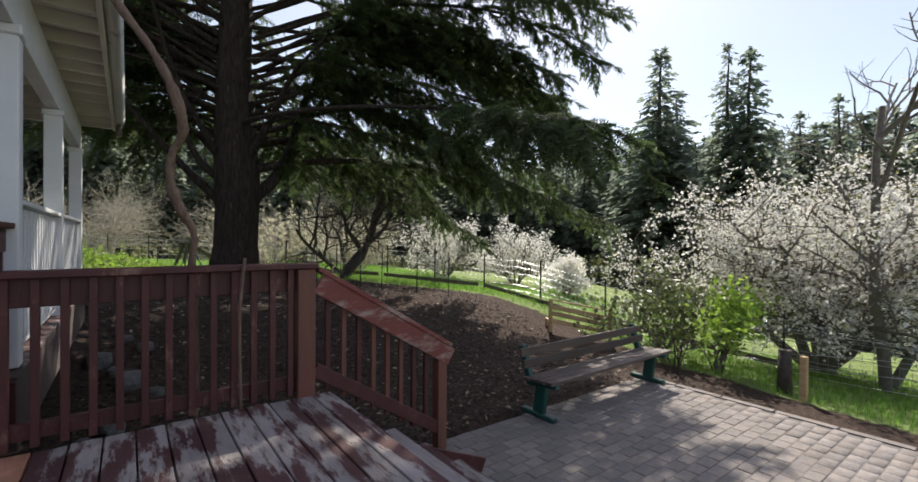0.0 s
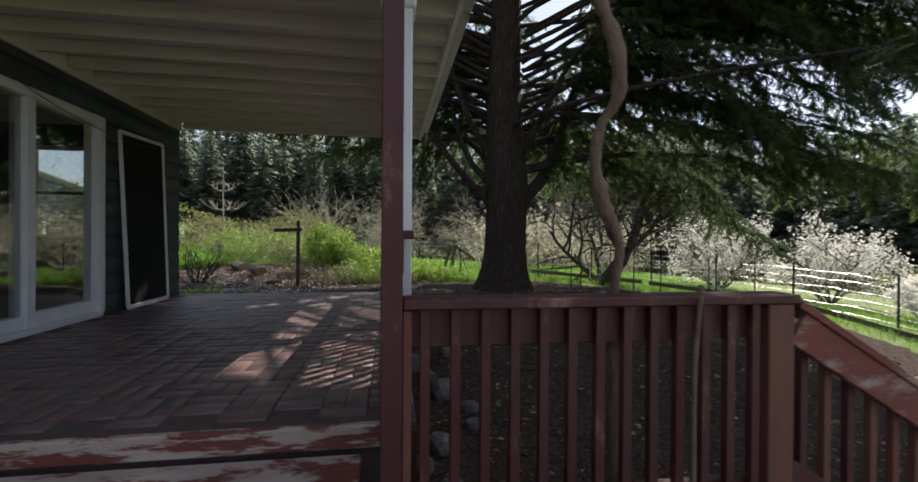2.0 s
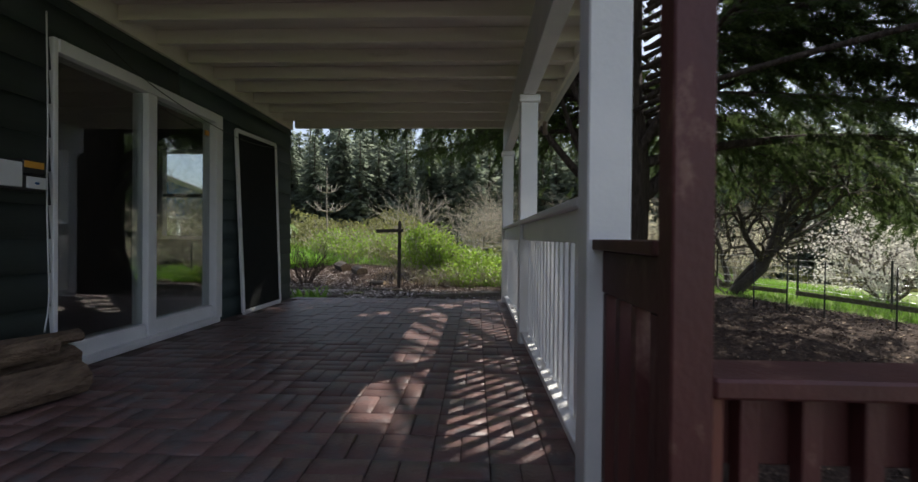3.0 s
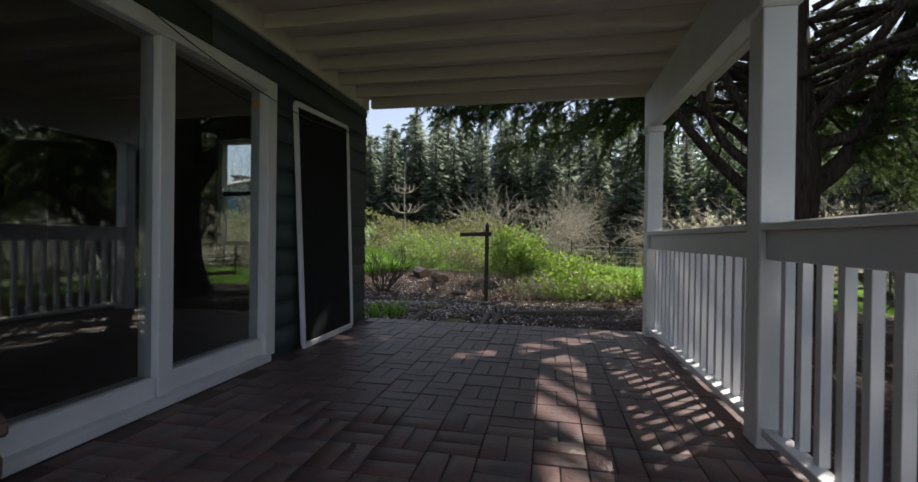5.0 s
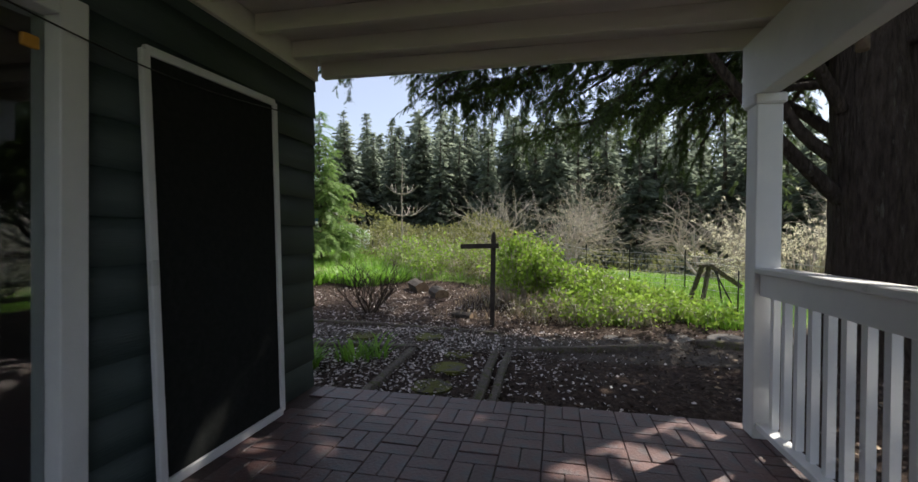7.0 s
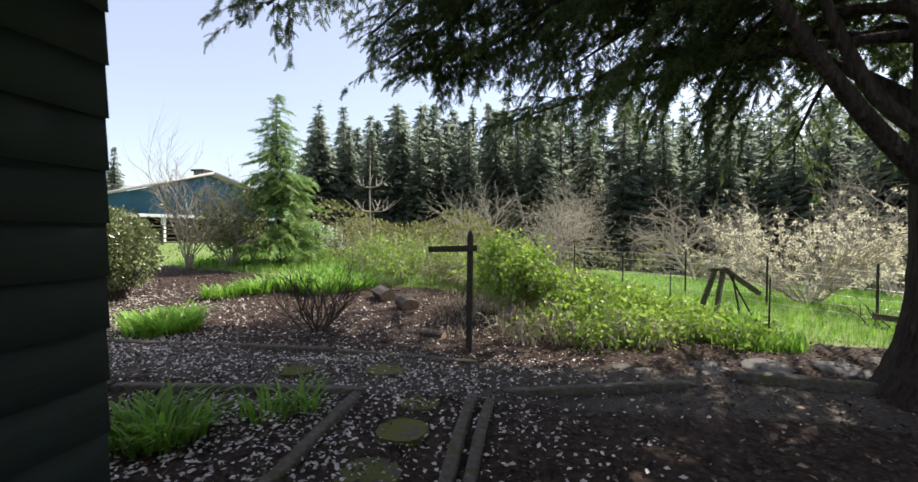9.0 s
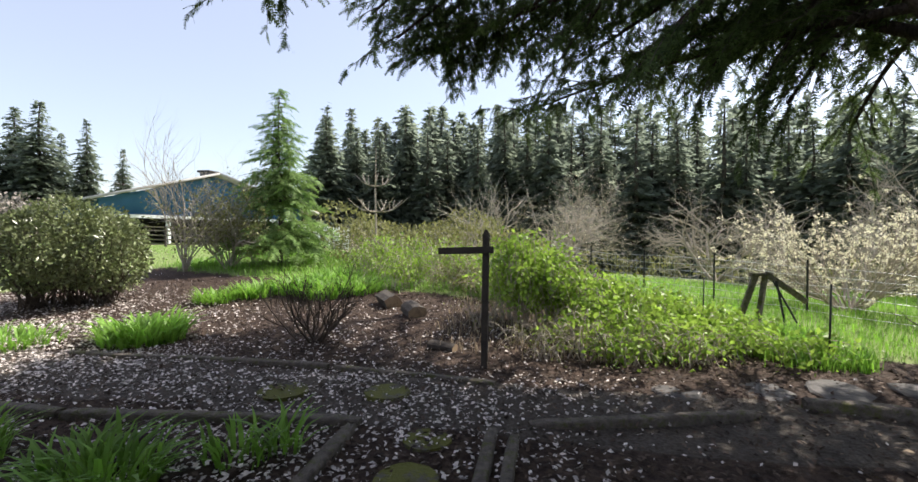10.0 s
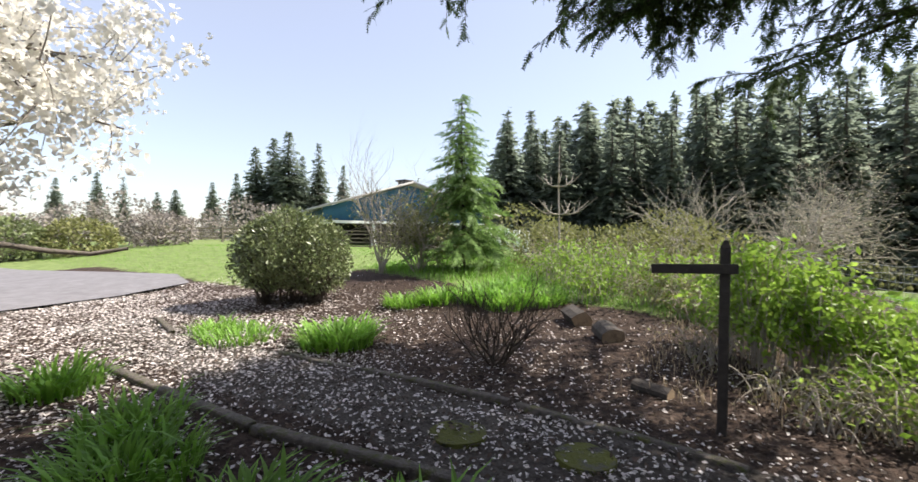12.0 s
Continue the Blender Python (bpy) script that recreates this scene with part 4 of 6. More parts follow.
for h in (0.12, 0.3, 0.5, 0.7, 0.9, 1.08):
    wob = np.random.default_rng(int(h * 100)).normal(0, 0.012, len(_pts))
    V, F = tubes([(np.column_stack([_pts, _zz + h + wob]), np.full(len(_pts), 0.0055))], 4)
    obj("wire", V, F, M["wire"], fc)
_up = []
for (x0, y0), (x1, y1) in zip(_pts, _pts[1:]):
    for u in np.arange(0, 1, 0.34):
        x, y = x0 + (x1 - x0) * u, y0 + (y1 - y0) * u
        z = gz(x, y)
        _up.append((np.array([(x, y, z + 0.05), (x, y, z + 0.6), (x, y, z + 1.08)]), np.full(3, 0.0035)))
_o = obj("mesh_uprights", *tubes(_up, 3), M["wire"], fc)
_o["kind"] = "stuff"
# loose roll of mesh slumped over the fence
_roll = []
for i in range(14):
    u = i / 13
    P = [(11.2 + 0.5 * math.sin(k * 0.7 + i), -4.0 + k * 0.85, gz(11.3, -4 + k * 0.85) + 0.35 + 0.75 * math.sin(math.pi * u) + 0.06 * math.sin(k * 1.3 + i * 0.5)) for k in range(11)]
    P = [(x + 0.5 * math.cos(math.pi * u), y, z) for x, y, z in P]
    _roll.append((spline(P, 40), np.full(40, 0.004)))
_o = obj("mesh_roll", *tubes(_roll, 4), M["wire"])
tagged(_o, "slumped loose wire netting along the fence", "wire netting")
rl = empty("board_fence")
tagged(rl, "low pale board rail along the foot of the fence", "fence rail")
for (x0, y0), (x1, y1) in zip(FENCE[4:8], FENCE[5:9]):
    beam("rail_board", (x0 - 0.4, y0 - 0.5, gz(x0 - 0.4, y0 - 0.5) + 0.22), (x1 - 0.5, y1 - 0.3, gz(x1 - 0.5, y1 - 0.3) + 0.22), 0.04, 0.12, M["timber"], rl)
for i, (x, y, h) in enumerate([(1.70, 14.45, 1.02), (1.05, 17.2, 0.85), (4.2, 12.1, 1.1), (5.0, 11.6, 1.2), (5.4, 11.2, 1.2), (5.9, 10.9, 1.1), (6.6, 10.2, 1.1), (7.3, 9.7, 1.2), (4.6, 12.4, 1.3)]):
    z = gz(x, y)
    s = tube("garden_stake", [(x, y, z - 0.15), (x + 0.01, y, z + h)], [0.014, 0.012], M["stake"], sides=6)
    tagged(s, "thin dark metal stake standing in the grass", "stake", group="garden stakes")

# ---- barn, drive and far side ----
barn = empty("barn")
tagged(barn, "blue gabled barn with a pale roof behind the lawn", "barn")
A, B = Vector((-29.7, 30.3, 0)), Vector((-22.6, 43.6, 0))
ux = (B - A).normalized()
uy = Vector((-ux.y, ux.x, 0))
bz = gz(-26, 37)
W = (B - A).length


def bpt(a, d, z):
    p = A + ux * a + uy * d
    return (p.x, p.y, z)


EZ, PZ, MZ = 3.3, 5.6, 2.4
_g = [bpt(a, d, h) for d in (0, 0.3) for a, h in ((0.6, MZ), (W / 2, MZ), (W - 0.6, MZ), (W - 0.6, EZ + 0.15), (W / 2, PZ - 0.1), (0.6, EZ + 0.15))]
obj("gable_wall", _g, [(0, 1, 4, 5), (1, 2, 3, 4), (11, 10, 7, 6), (10, 9, 8, 7), (0, 6, 7, 1), (1, 7, 8, 2)], M["blue"], barn)
beam("trim_board", bpt(0.5, -0.1, MZ), bpt(W - 0.5, -0.1, MZ), 0.12, 0.22, M["white"], barn)
# near-black back wall: the shade behind the open front is in its colour
obj("back_wall", [bpt(0.6, 5, bz - 0.5), bpt(W - 0.6, 5, bz - 0.5), bpt(W - 0.6, 5, EZ), bpt(0.6, 5, EZ)], [(0, 1, 2, 3)], M["dark"], barn)
for a in (0.7, 4.5, 9.0, W - 0.7):
    beam("porch_post", bpt(a, 0.1, bz - 0.3), bpt(a, 0.1, MZ), 0.22, 0.22, M["white"], barn)
for s, e in ((0, W / 2), (W, W / 2)):
    o = -0.8 if s == 0 else 0.8
    V = [bpt(s + o, -0.8, EZ - 0.25), bpt(e, -0.8, PZ), bpt(e, 14, PZ), bpt(s + o, 14, EZ - 0.25)]
    V += [(x, y, z + 0.18) for x, y, z in V]
    obj("roof_slope", V, [(0, 1, 2, 3), (7, 6, 5, 4), (0, 4, 5, 1), (1, 5, 6, 2), (2, 6, 7, 3), (3, 7, 4, 0)], M["roofgrey"], barn)
c = bpt(W / 2 + 1.5, 5, 0)
box("chimney", c[0] - 0.45, c[0] + 0.45, c[1] - 0.45, c[1] + 0.45, 4.6, 6.4, M["stone"], barn)
box("chimney_cap", c[0] - 0.6, c[0] + 0.6, c[1] - 0.6, c[1] + 0.6, 6.4, 6.55, M["dark"], barn)
obj("side_wall", [bpt(W - 0.6, 0.2, bz - 0.5), bpt(W - 0.6, 13, bz - 0.5), bpt(W - 0.6, 13, EZ), bpt(W - 0.6, 0.2, EZ)], [(0, 1, 2, 3)], M["white"], barn)
obj("side_wall", [bpt(0.6, 13, bz - 0.5), bpt(0.6, 0.2, bz - 0.5), bpt(0.6, 0.2, EZ), bpt(0.6, 13, EZ)], [(0, 1, 2, 3)], M["blue"], barn)

pf = empty("paddock_fence")
tagged(pf, "dark lattice fence before the barn", "fence")
for (p, q) in (((-25.0, 26.5), (-19.5, 33.0)), ((-19.5, 33.0), (-15.0, 36.5))):
    p, q = Vector(p), Vector(q)
    n = int((q - p).length / 1.6)
    for i in range(n + 1):
        r_ = p.lerp(q, i / n)
        z = gz(r_.x, r_.y)
        beam("fence_post", (r_.x, r_.y, z - 0.2), (r_.x, r_.y, z + 1.15), 0.1, 0.1, M["signwood"], pf)
    for h in (0.15, 0.4, 0.65, 0.9, 1.1):
        beam("rail", (p.x, p.y, gz(p.x, p.y) + h), (q.x, q.y, gz(q.x, q.y) + h), 0.05, 0.07, M["timber"], pf)
gt = empty("white_gate")
tagged(gt, "white board gate in the paddock fence", "gate")
for i in range(5):
    x, y = -17.4 + i * 0.5, 34.7 + i * 0.4
    z = gz(x, y)
    box("board", x - 0.22, x + 0.22, y - 0.05, y + 0.05, z + 0.05, z + 1.5, M["white"], gt)

rf2 = empty("rail_fence")
tagged(rf2, "dark wooden rail fence along the far lawn", "fence")
_f = [(-44, 14), (-43, 20), (-41, 27), (-38, 33)]
for (x0, y0), (x1, y1) in zip(_f, _f[1:]):
    for h in (0.35, 0.75, 1.15):
        beam("rail", (x0, y0, gz(x0, y0) + h), (x1, y1, gz(x1, y1) + h), 0.05, 0.14, M["timber"], rf2)
    for u in (0, 0.33, 0.66):
        x, y = x0 + (x1 - x0) * u, y0 + (y1 - y0) * u
        beam("post", (x, y, gz(x, y) - 0.2), (x, y, gz(x, y) + 1.35), 0.15, 0.15, M["timber"], rf2)

drive = [(-15.1, 9.4), (-15.5, 11.2), (-16.2, 13.4), (-16.9, 15.5), (-19.3, 16.2), (-23.0, 15.2), (-27.0, 13.9), (-33.0, 13.0), (-40.0, 12.6), (-40.0, 6.0), (-30.0, 5.0), (-20.0, 5.0), (-15.0, 6.0)]
bm = bmesh.new()
_vs = [bm.verts.new((x, y, gz(x, y) + 0.06)) for x, y in drive]
_ct = bm.verts.new((-20.0, 11.0, gz(-20.0, 11.0) + 0.07))
for i in range(len(_vs)):
    bm.faces.new((_ct, _vs[i], _vs[(i + 1) % len(_vs)]))
bmesh.ops.recalc_face_normals(bm, faces=bm.faces)
tagged(part("road", bm, M["asphalt"]), "worn pale grey asphalt drive beside the lawn", "driveway", kind="structure")
_z = gz(-13.4, 10.6)
tagged(log_piece("chopping_block", (-12.0, 10.0, _z - 0.05), (-12.0, 10.02, _z + 0.4), 0.28, 91, M["barkgrey"], M["log"]), "mossy round chopping block on the ground", "stump")


# ---- big fir beside the porch ----
def big_fir():
    rng = np.random.default_rng(12)
    tx, ty = 2.455, 12.15
    t = empty("fir_tree")
    tagged(t, "large old fir with thick bare limbs and drooping needles", "tree")
    hs = np.array([-0.6, -0.25, 0.1, 0.6, 1.3, 2.2, 3.2, 5, 7, 9, 12, 15])
    P = np.column_stack([tx + 0.04 * np.sin(hs), ty + 0.03 * np.cos(hs * 1.3), hs])
    R = np.array([0.86, 0.69, 0.57, 0.505, 0.50, 0.51, 0.48, 0.40, 0.34, 0.28, 0.2, 0.1])
    Ps = spline(P, 60)
    Rs = np.interp(Ps[:, 2], hs, R)
    V, F = tubes([(Ps, Rs)], 28)
    n = V.reshape(60, 28, 3)
    ang = np.arange(28) / 28 * 2 * np.pi
    ridge = 1 + 0.035 * np.sin(ang * 9 + np.sin(Ps[:, 2:3] * 1.5)) + 0.02 * np.sin(ang * 5 + Ps[:, 2:3] * 2.0) + rng.normal(0, 0.008, (60, 28))
    c = Ps[:, None, :]
    n = c + (n - c) * ridge[:, :, None]
    obj("trunk", n.reshape(-1, 3), F, M["bark"], t, "deeply furrowed dark bark", smooth=True)
    limbs = []
    special = [
        ([(2.75, 12.1, 1.75), (3.35, 12.0, 2.35), (3.75, 11.9, 3.3), (4.1, 11.8, 4.6), (4.9, 11.4, 6.2)], 0.19, 0.2),
        ([(2.05, 12.1, 1.75), (1.35, 11.95, 2.25), (0.6, 11.7, 2.9), (-0.2, 11.4, 3.7), (-1.0, 11.2, 4.9)], 0.105, 0.75),
        ([(2.8, 12.0, 2.55), (4.2, 11.7, 2.85), (6.0, 11.2, 2.95), (7.6, 10.6, 2.75), (8.6, 10.2, 2.3)], 0.12, 0.35),
        ([(2.1, 12.2, 2.25), (1.62, 12.3, 2.6), (1.28, 12.4, 3.3), (1.0, 12.6, 4.2), (0.5, 12.9, 5.2)], 0.095, 0.7),
        ([(2.0, 12.0, 2.9), (1.3, 11.7, 3.8), (0.8, 11.5, 5.0), (0.5, 11.3, 6.4)], 0.085, 0.85),
        ([(2.3, 12.5, 2.6), (1.9, 13.3, 3.3), (1.2, 14.2, 3.9), (0.3, 14.9, 4.0), (-0.8, 15.4, 3.8)], 0.09, 0.4),
        ([(2.7, 11.8, 2.8), (3.0, 11.0, 3.6), (3.2, 10.0, 4.4), (3.5, 8.6, 4.9)], 0.11, 0.55),
        ([(2.9, 11.9, 3.4), (4.9, 11.0, 4.2), (6.9, 9.8, 3.6), (8.3, 8.9, 2.3)], 0.11, 0.25),
        ([(2.9, 12.0, 4.4), (5.5, 11.5, 5.2), (7.9, 10.8, 4.4), (9.2, 10.4, 2.9)], 0.11, 0.25),
        ([(2.9, 11.8, 5.0), (4.8, 10.2, 5.9), (6.3, 8.6, 5.2), (7.2, 7.6, 3.7)], 0.11, 0.25),
        ([(2.8, 11.8, 3.9), (4.2, 10.6, 4.6), (5.6, 9.4, 4.2), (6.5, 8.6, 3.1)], 0.10, 0.25),
        ([(2.8, 12.2, 3.2), (5.0, 12.6, 3.7), (7.4, 12.6, 3.0), (8.9, 12.4, 1.7)], 0.11, 0.25),
        ([(2.8, 12.4, 3.6), (4.4, 13.8, 4.2), (6.0, 15.0, 3.6), (7.2, 15.8, 2.4)], 0.11, 0.25),
        ([(2.1, 12.2, 5.2), (0.4, 12.6, 6.1), (-1.4, 13.0, 6.0), (-3.0, 13.4, 5.2)], 0.09, 0.2),
        ([(2.1, 12.4, 5.8), (0.6, 13.4, 6.8), (-0.8, 14.4, 6.6), (-2.0, 15.2, 5.7)], 0.09, 0.2),
        ([(2.2, 12.5, 5.0), (1.0, 13.8, 5.9), (0.0, 14.8, 5.7), (-0.8, 15.5, 4.9)], 0.09, 0.2),
        ([(2.0, 12.0, 6.2), (0.0, 12.0, 7.2), (-2.2, 12.2, 7.0), (-4.0, 12.4, 6.2)], 0.09, 0.3),
        ([(2.2, 12.5, 6.8), (1.0, 13.6, 7.8), (-0.4, 14.6, 7.6), (-1.6, 15.4, 6.8)], 0.08, 0.2),
        ([(2.1, 12.2, 4.1), (0.6, 12.9, 4.9), (-1.0, 13.5, 4.8), (-2.3, 14.0, 4.1)], 0.09, 0.3),
        ([(2.0, 12.0, 7.2), (-0.4, 12.6, 8.2), (-2.8, 13.4, 8.0), (-4.6, 14.0, 7.0)], 0.08, 0.2),
        ([(2.1, 12.3, 5.0), (-0.2, 13.3, 5.6), (-2.2, 14.3, 5.3), (-3.8, 15.0, 4.4)], 0.09, 0.25),
        ([(2.7, 11.9, 7.0), (5.2, 10.6, 8.4), (7.6, 9.3, 8.4), (9.8, 8.2, 7.2)], 0.10, 0.15),
        ([(2.7, 12.0, 8.5), (5.0, 11.2, 9.8), (7.5, 10.4, 9.9), (9.5, 9.8, 8.8)], 0.09, 0.15),
        ([(2.7, 11.8, 6.2), (4.6, 9.8, 7.4), (6.4, 7.8, 7.4), (7.8, 6.2, 6.2)], 0.10, 0.15),
        ([(2.7, 11.9, 7.6), (4.4, 9.6, 9.0), (5.8, 7.4, 9.0), (6.8, 5.8, 8.0)], 0.09, 0.15),
        ([(2.8, 12.0, 5.4), (5.6, 10.8, 6.4), (8.2, 9.4, 6.0), (10.0, 8.4, 4.6)], 0.10, 0.15),
        ([(2.7, 11.9, 9.0), (4.2, 10.2, 10.4), (5.6, 8.4, 10.6), (6.6, 7.0, 9.8)], 0.08, 0.15),
        ([(2.8, 12.0, 6.6), (5.5, 11.6, 7.8), (8.2, 11.0, 7.6), (10.0, 10.6, 6.2)], 0.09, 0.15),
        ([(2.8, 11.9, 4.8), (5.0, 10.4, 5.6), (7.2, 8.6, 5.4), (8.9, 7.2, 4.2)], 0.10, 0.15),
        ([(2.8, 11.9, 8.0), (5.4, 10.0, 9.2), (7.8, 8.0, 8.8), (9.4, 6.6, 7.4)], 0.09, 0.15),
        ([(2.9, 12.0, 6.0), (5.2, 11.0, 6.9), (7.4, 9.8, 6.2), (9.0, 9.0, 4.6)], 0.11, 0.2),
        ([(2.1, 12.3, 4.5), (0.0, 13.0, 5.5), (-2.5, 13.7, 5.2), (-4.6, 14.2, 3.9)], 0.11, 0.25),
        ([(2.2, 12.5, 4.0), (0.6, 14.0, 4.9), (-1.2, 14.9, 4.9), (-2.4, 15.5, 4.2)], 0.11, 0.25),
        ([(2.0, 12.0, 5.5), (-0.5, 12.3, 6.6), (-3.0, 12.6, 6.3), (-4.8, 12.8, 5.0)], 0.11, 0.25),
        ([(2.1, 12.1, 4.9), (0.2, 12.4, 5.6), (-1.6, 12.8, 5.2), (-3.2, 13.2, 4.1)], 0.10, 0.25),
        ([(2.3, 12.6, 3.4), (1.2, 14.2, 4.1), (0.3, 15.0, 4.1), (-0.3, 15.6, 3.6)], 0.10, 0.25),
        ([(2.4, 12.7, 3.5), (2.6, 13.8, 4.0), (2.7, 15.0, 3.7), (2.7, 15.9, 2.9)], 0.10, 0.25),
        ([(2.5, 12.7, 4.5), (3.4, 14.0, 5.0), (4.4, 15.2, 4.4), (5.0, 16.0, 3.3)], 0.10, 0.25),
        ([(2.0, 12.1, 4.8), (-0.6, 12.0, 5.5), (-3.4, 11.9, 5.0), (-5.8, 11.8, 3.9)], 0.11, 0.3),
        ([(2.0, 12.1, 5.4), (-0.6, 12.4, 6.0), (-3.4, 12.7, 5.2), (-5.7, 13.0, 3.9)], 0.11, 0.3),
        ([(2.1, 12.2, 5.0), (-0.4, 12.8, 5.2), (-2.4, 13.6, 4.5), (-4.2, 14.2, 3.5)], 0.10, 0.2),
        ([(2.1, 12.2, 4.6), (0.4, 12.8, 4.7), (-1.2, 13.4, 4.2), (-2.6, 13.9, 3.4)], 0.10, 0.2),
        ([(2.8, 11.9, 6.4), (5.4, 10.2, 7.4), (8.2, 8.2, 7.6), (10.4, 6.8, 6.6)], 0.10, 0.25),
        ([(2.8, 11.9, 5.8), (5.2, 10.0, 6.6), (7.8, 8.0, 6.4), (9.6, 6.6, 5.2)], 0.10, 0.25),
        ([(2.8, 11.9, 7.4), (5.4, 10.0, 8.4), (7.8, 8.2, 8.6), (9.8, 6.8, 7.8)], 0.09, 0.25),
        ([(2.8, 11.9, 5.0), (5.4, 10.4, 5.4), (8.0, 8.6, 5.0), (9.8, 7.4, 3.9)], 0.10, 0.25),
        ([(2.8, 11.9, 8.2), (5.8, 10.4, 9.2), (8.4, 9.0, 9.2), (10.6, 7.8, 8.2)], 0.09, 0.25),
        # three limbs out of view overhead, added to shade the deck
        ([(2.6, 11.8, 6.6), (3.8, 9.6, 7.8), (5.0, 7.4, 7.8), (5.8, 5.8, 6.9)], 0.10, 0.3),
        ([(2.6, 11.8, 7.4), (4.2, 9.4, 8.6), (5.8, 7.0, 8.6), (6.8, 5.2, 7.6)], 0.10, 0.3),
        ([(2.6, 11.8, 8.2), (3.4, 9.6, 9.2), (4.2, 7.4, 9.2), (4.8, 5.8, 8.4)], 0.09, 0.3),
        ([(2.0, 12.2, 4.0), (1.0, 12.3, 4.1), (0.0, 12.4, 3.5), (-0.9, 12.4, 2.45)], 0.1, 0.3),
        ([(2.0, 12.3, 4.2), (1.2, 12.6, 4.3), (0.4, 12.9, 3.6), (-0.2, 13.1, 2.4)], 0.1, 0.3),
        ([(2.1, 12.4, 3.9), (1.5, 12.8, 4.0), (0.9, 13.2, 3.4), (0.45, 13.4, 2.35)], 0.1, 0.3),
        ([(2.0, 12.2, 4.6), (0.6, 12.5, 4.8), (-0.8, 12.8, 4.0), (-1.7, 13.0, 2.75)], 0.1, 0.3),
        ([(2.1, 12.5, 3.7), (1.7, 13.0, 3.9), (1.2, 13.5, 3.5), (0.85, 13.8, 2.85)], 0.09, 0.3),
        ([(2.8, 11.9, 4.6), (4.8, 10.6, 5.3), (6.6, 9.2, 5.2), (8.2, 8.0, 4.4)], 0.1, 0.2),
        ([(2.8, 11.9, 5.2), (4.6, 10.0, 6.0), (6.4, 8.4, 5.7), (7.8, 7.2, 4.9)], 0.1, 0.2),
        ([(2.8, 12.0, 4.2), (5.0, 11.1, 4.9), (7.2, 9.9, 4.6), (9.0, 9.0, 3.6)], 0.1, 0.2),
        ([(2.8, 11.9, 5.6), (5.2, 9.8, 6.2), (7.0, 8.0, 5.6), (8.4, 6.8, 4.6)], 0.1, 0.2),
        ([(2.8, 11.9, 3.6), (4.6, 10.8, 4.2), (6.2, 9.8, 3.8), (7.4, 9.0, 3.0)], 0.09, 0.2)]
    for pts, r, leafy in special:
        Q = spline(pts, 14)
        if pts[-1][0] < 0.7 and pts[-1][1] > 11:  # the boughs over the path are lifted
            Q[:, 2] += (0.3 if pts[-1][1] > 14.5 else 0.7) * np.linspace(0, 1, 14)
        limbs.append((Q, np.linspace(r * (0.6 if pts[0][2] > 3.3 else 1.0), 0.02, 14), leafy))
    for i in range(78):
        z0 = 3.4 + 9.5 * (i / 78) ** 1.1 + rng.uniform(-0.2, 0.2)
        az = i * 2.39996 + rng.uniform(-0.3, 0.3)
        dx, dy = math.cos(az), math.sin(az)
        west = max(0.0, -(dx * 0.72 + dy * 0.69))
        L = (7.2 - 0.42 * (z0 - 2.5)) * rng.uniform(0.8, 1.05)
        south_east = dx * 0.78 - dy * 0.62
        if south_east > 0.2:
            L = 9.2 - 0.17 * (z0 - 3.0) + rng.uniform(-0.8, 0.4)
        elif west > 0.25:
            L *= 0.62
        if dy > 0.35 and south_east < 0.2:
            L = 5.4 + 1.4 * max(0.0, -dx) + rng.uniform(-0.5, 0.3)
        if dy > 0.25:
            L = min(L, 3.3 / dy)
        if west > 0.4 and z0 < 8.5 and rng.uniform() < 0.75:
            continue
        # most sunward limbs left out to let sun through to the porch
        if dx > 0.35 and dy > 0.4 and z0 > 4.5 and rng.uniform() < 0.85:
            continue
        droop = 0.13 if z0 < 5.5 else 0.08
        u = np.linspace(0, 1, 12)
        rise = 0.9 * np.sin(u * 1.6) * (0.35 + 0.12 * (z0 - 2.5))
        Pz = z0 + rise - droop * (u * L) ** 1.35 * (1.25 if dx > 0.3 else 0.8)
        bend = rng.normal(0, 0.25)
        Q = np.column_stack([tx + 0.3 * dx + dx * u * L - dy * bend * u * u * 2, ty + 0.3 * dy + dy * u * L + dx * bend * u * u * 2, Pz])
        if Q[-1, 0] < 0.7 and Q[-1, 1] > 11:
            Q[:, 2] += 0.75 * u
        limbs.append((Q, np.linspace(0.065 - 0.002 * (z0 - 2), 0.010, 12), (0.12 if south_east > 0.2 else 0.2) if west < 0.25 else (0.8 if z0 < 5 else 0.5)))
    for i in range(19):  # the full boughs that hang over the path
        az = radians(98 + 84 * ((i * 0.618) % 1.0))
        dx, dy = math.cos(az), math.sin(az)
        L = min(3.6 / max(dy, 0.05), 6.9 / max(-dx, 0.05), 7.2) * rng.uniform(0.72, 1.0)
        z0 = (3.5 if az < radians(145) else 4.5) + 2.4 * i / 19
        u = np.linspace(0, 1, 12)
        Q = np.column_stack([tx + dx * (0.3 + u * L), ty + dy * (0.3 + u * L), z0 + 0.9 * np.sin(u * 2.2) - 0.022 * (u * L) ** 2 + 0.05 * np.sin(u * 9 + i)])
        Q[:, 2] += np.maximum(0, (3.75 if az < radians(145) else 4.2) - Q[-1, 2]) * u
        limbs.append((Q, np.linspace(0.09, 0.012, 12), 0.28 if az > radians(145) else 0.4))
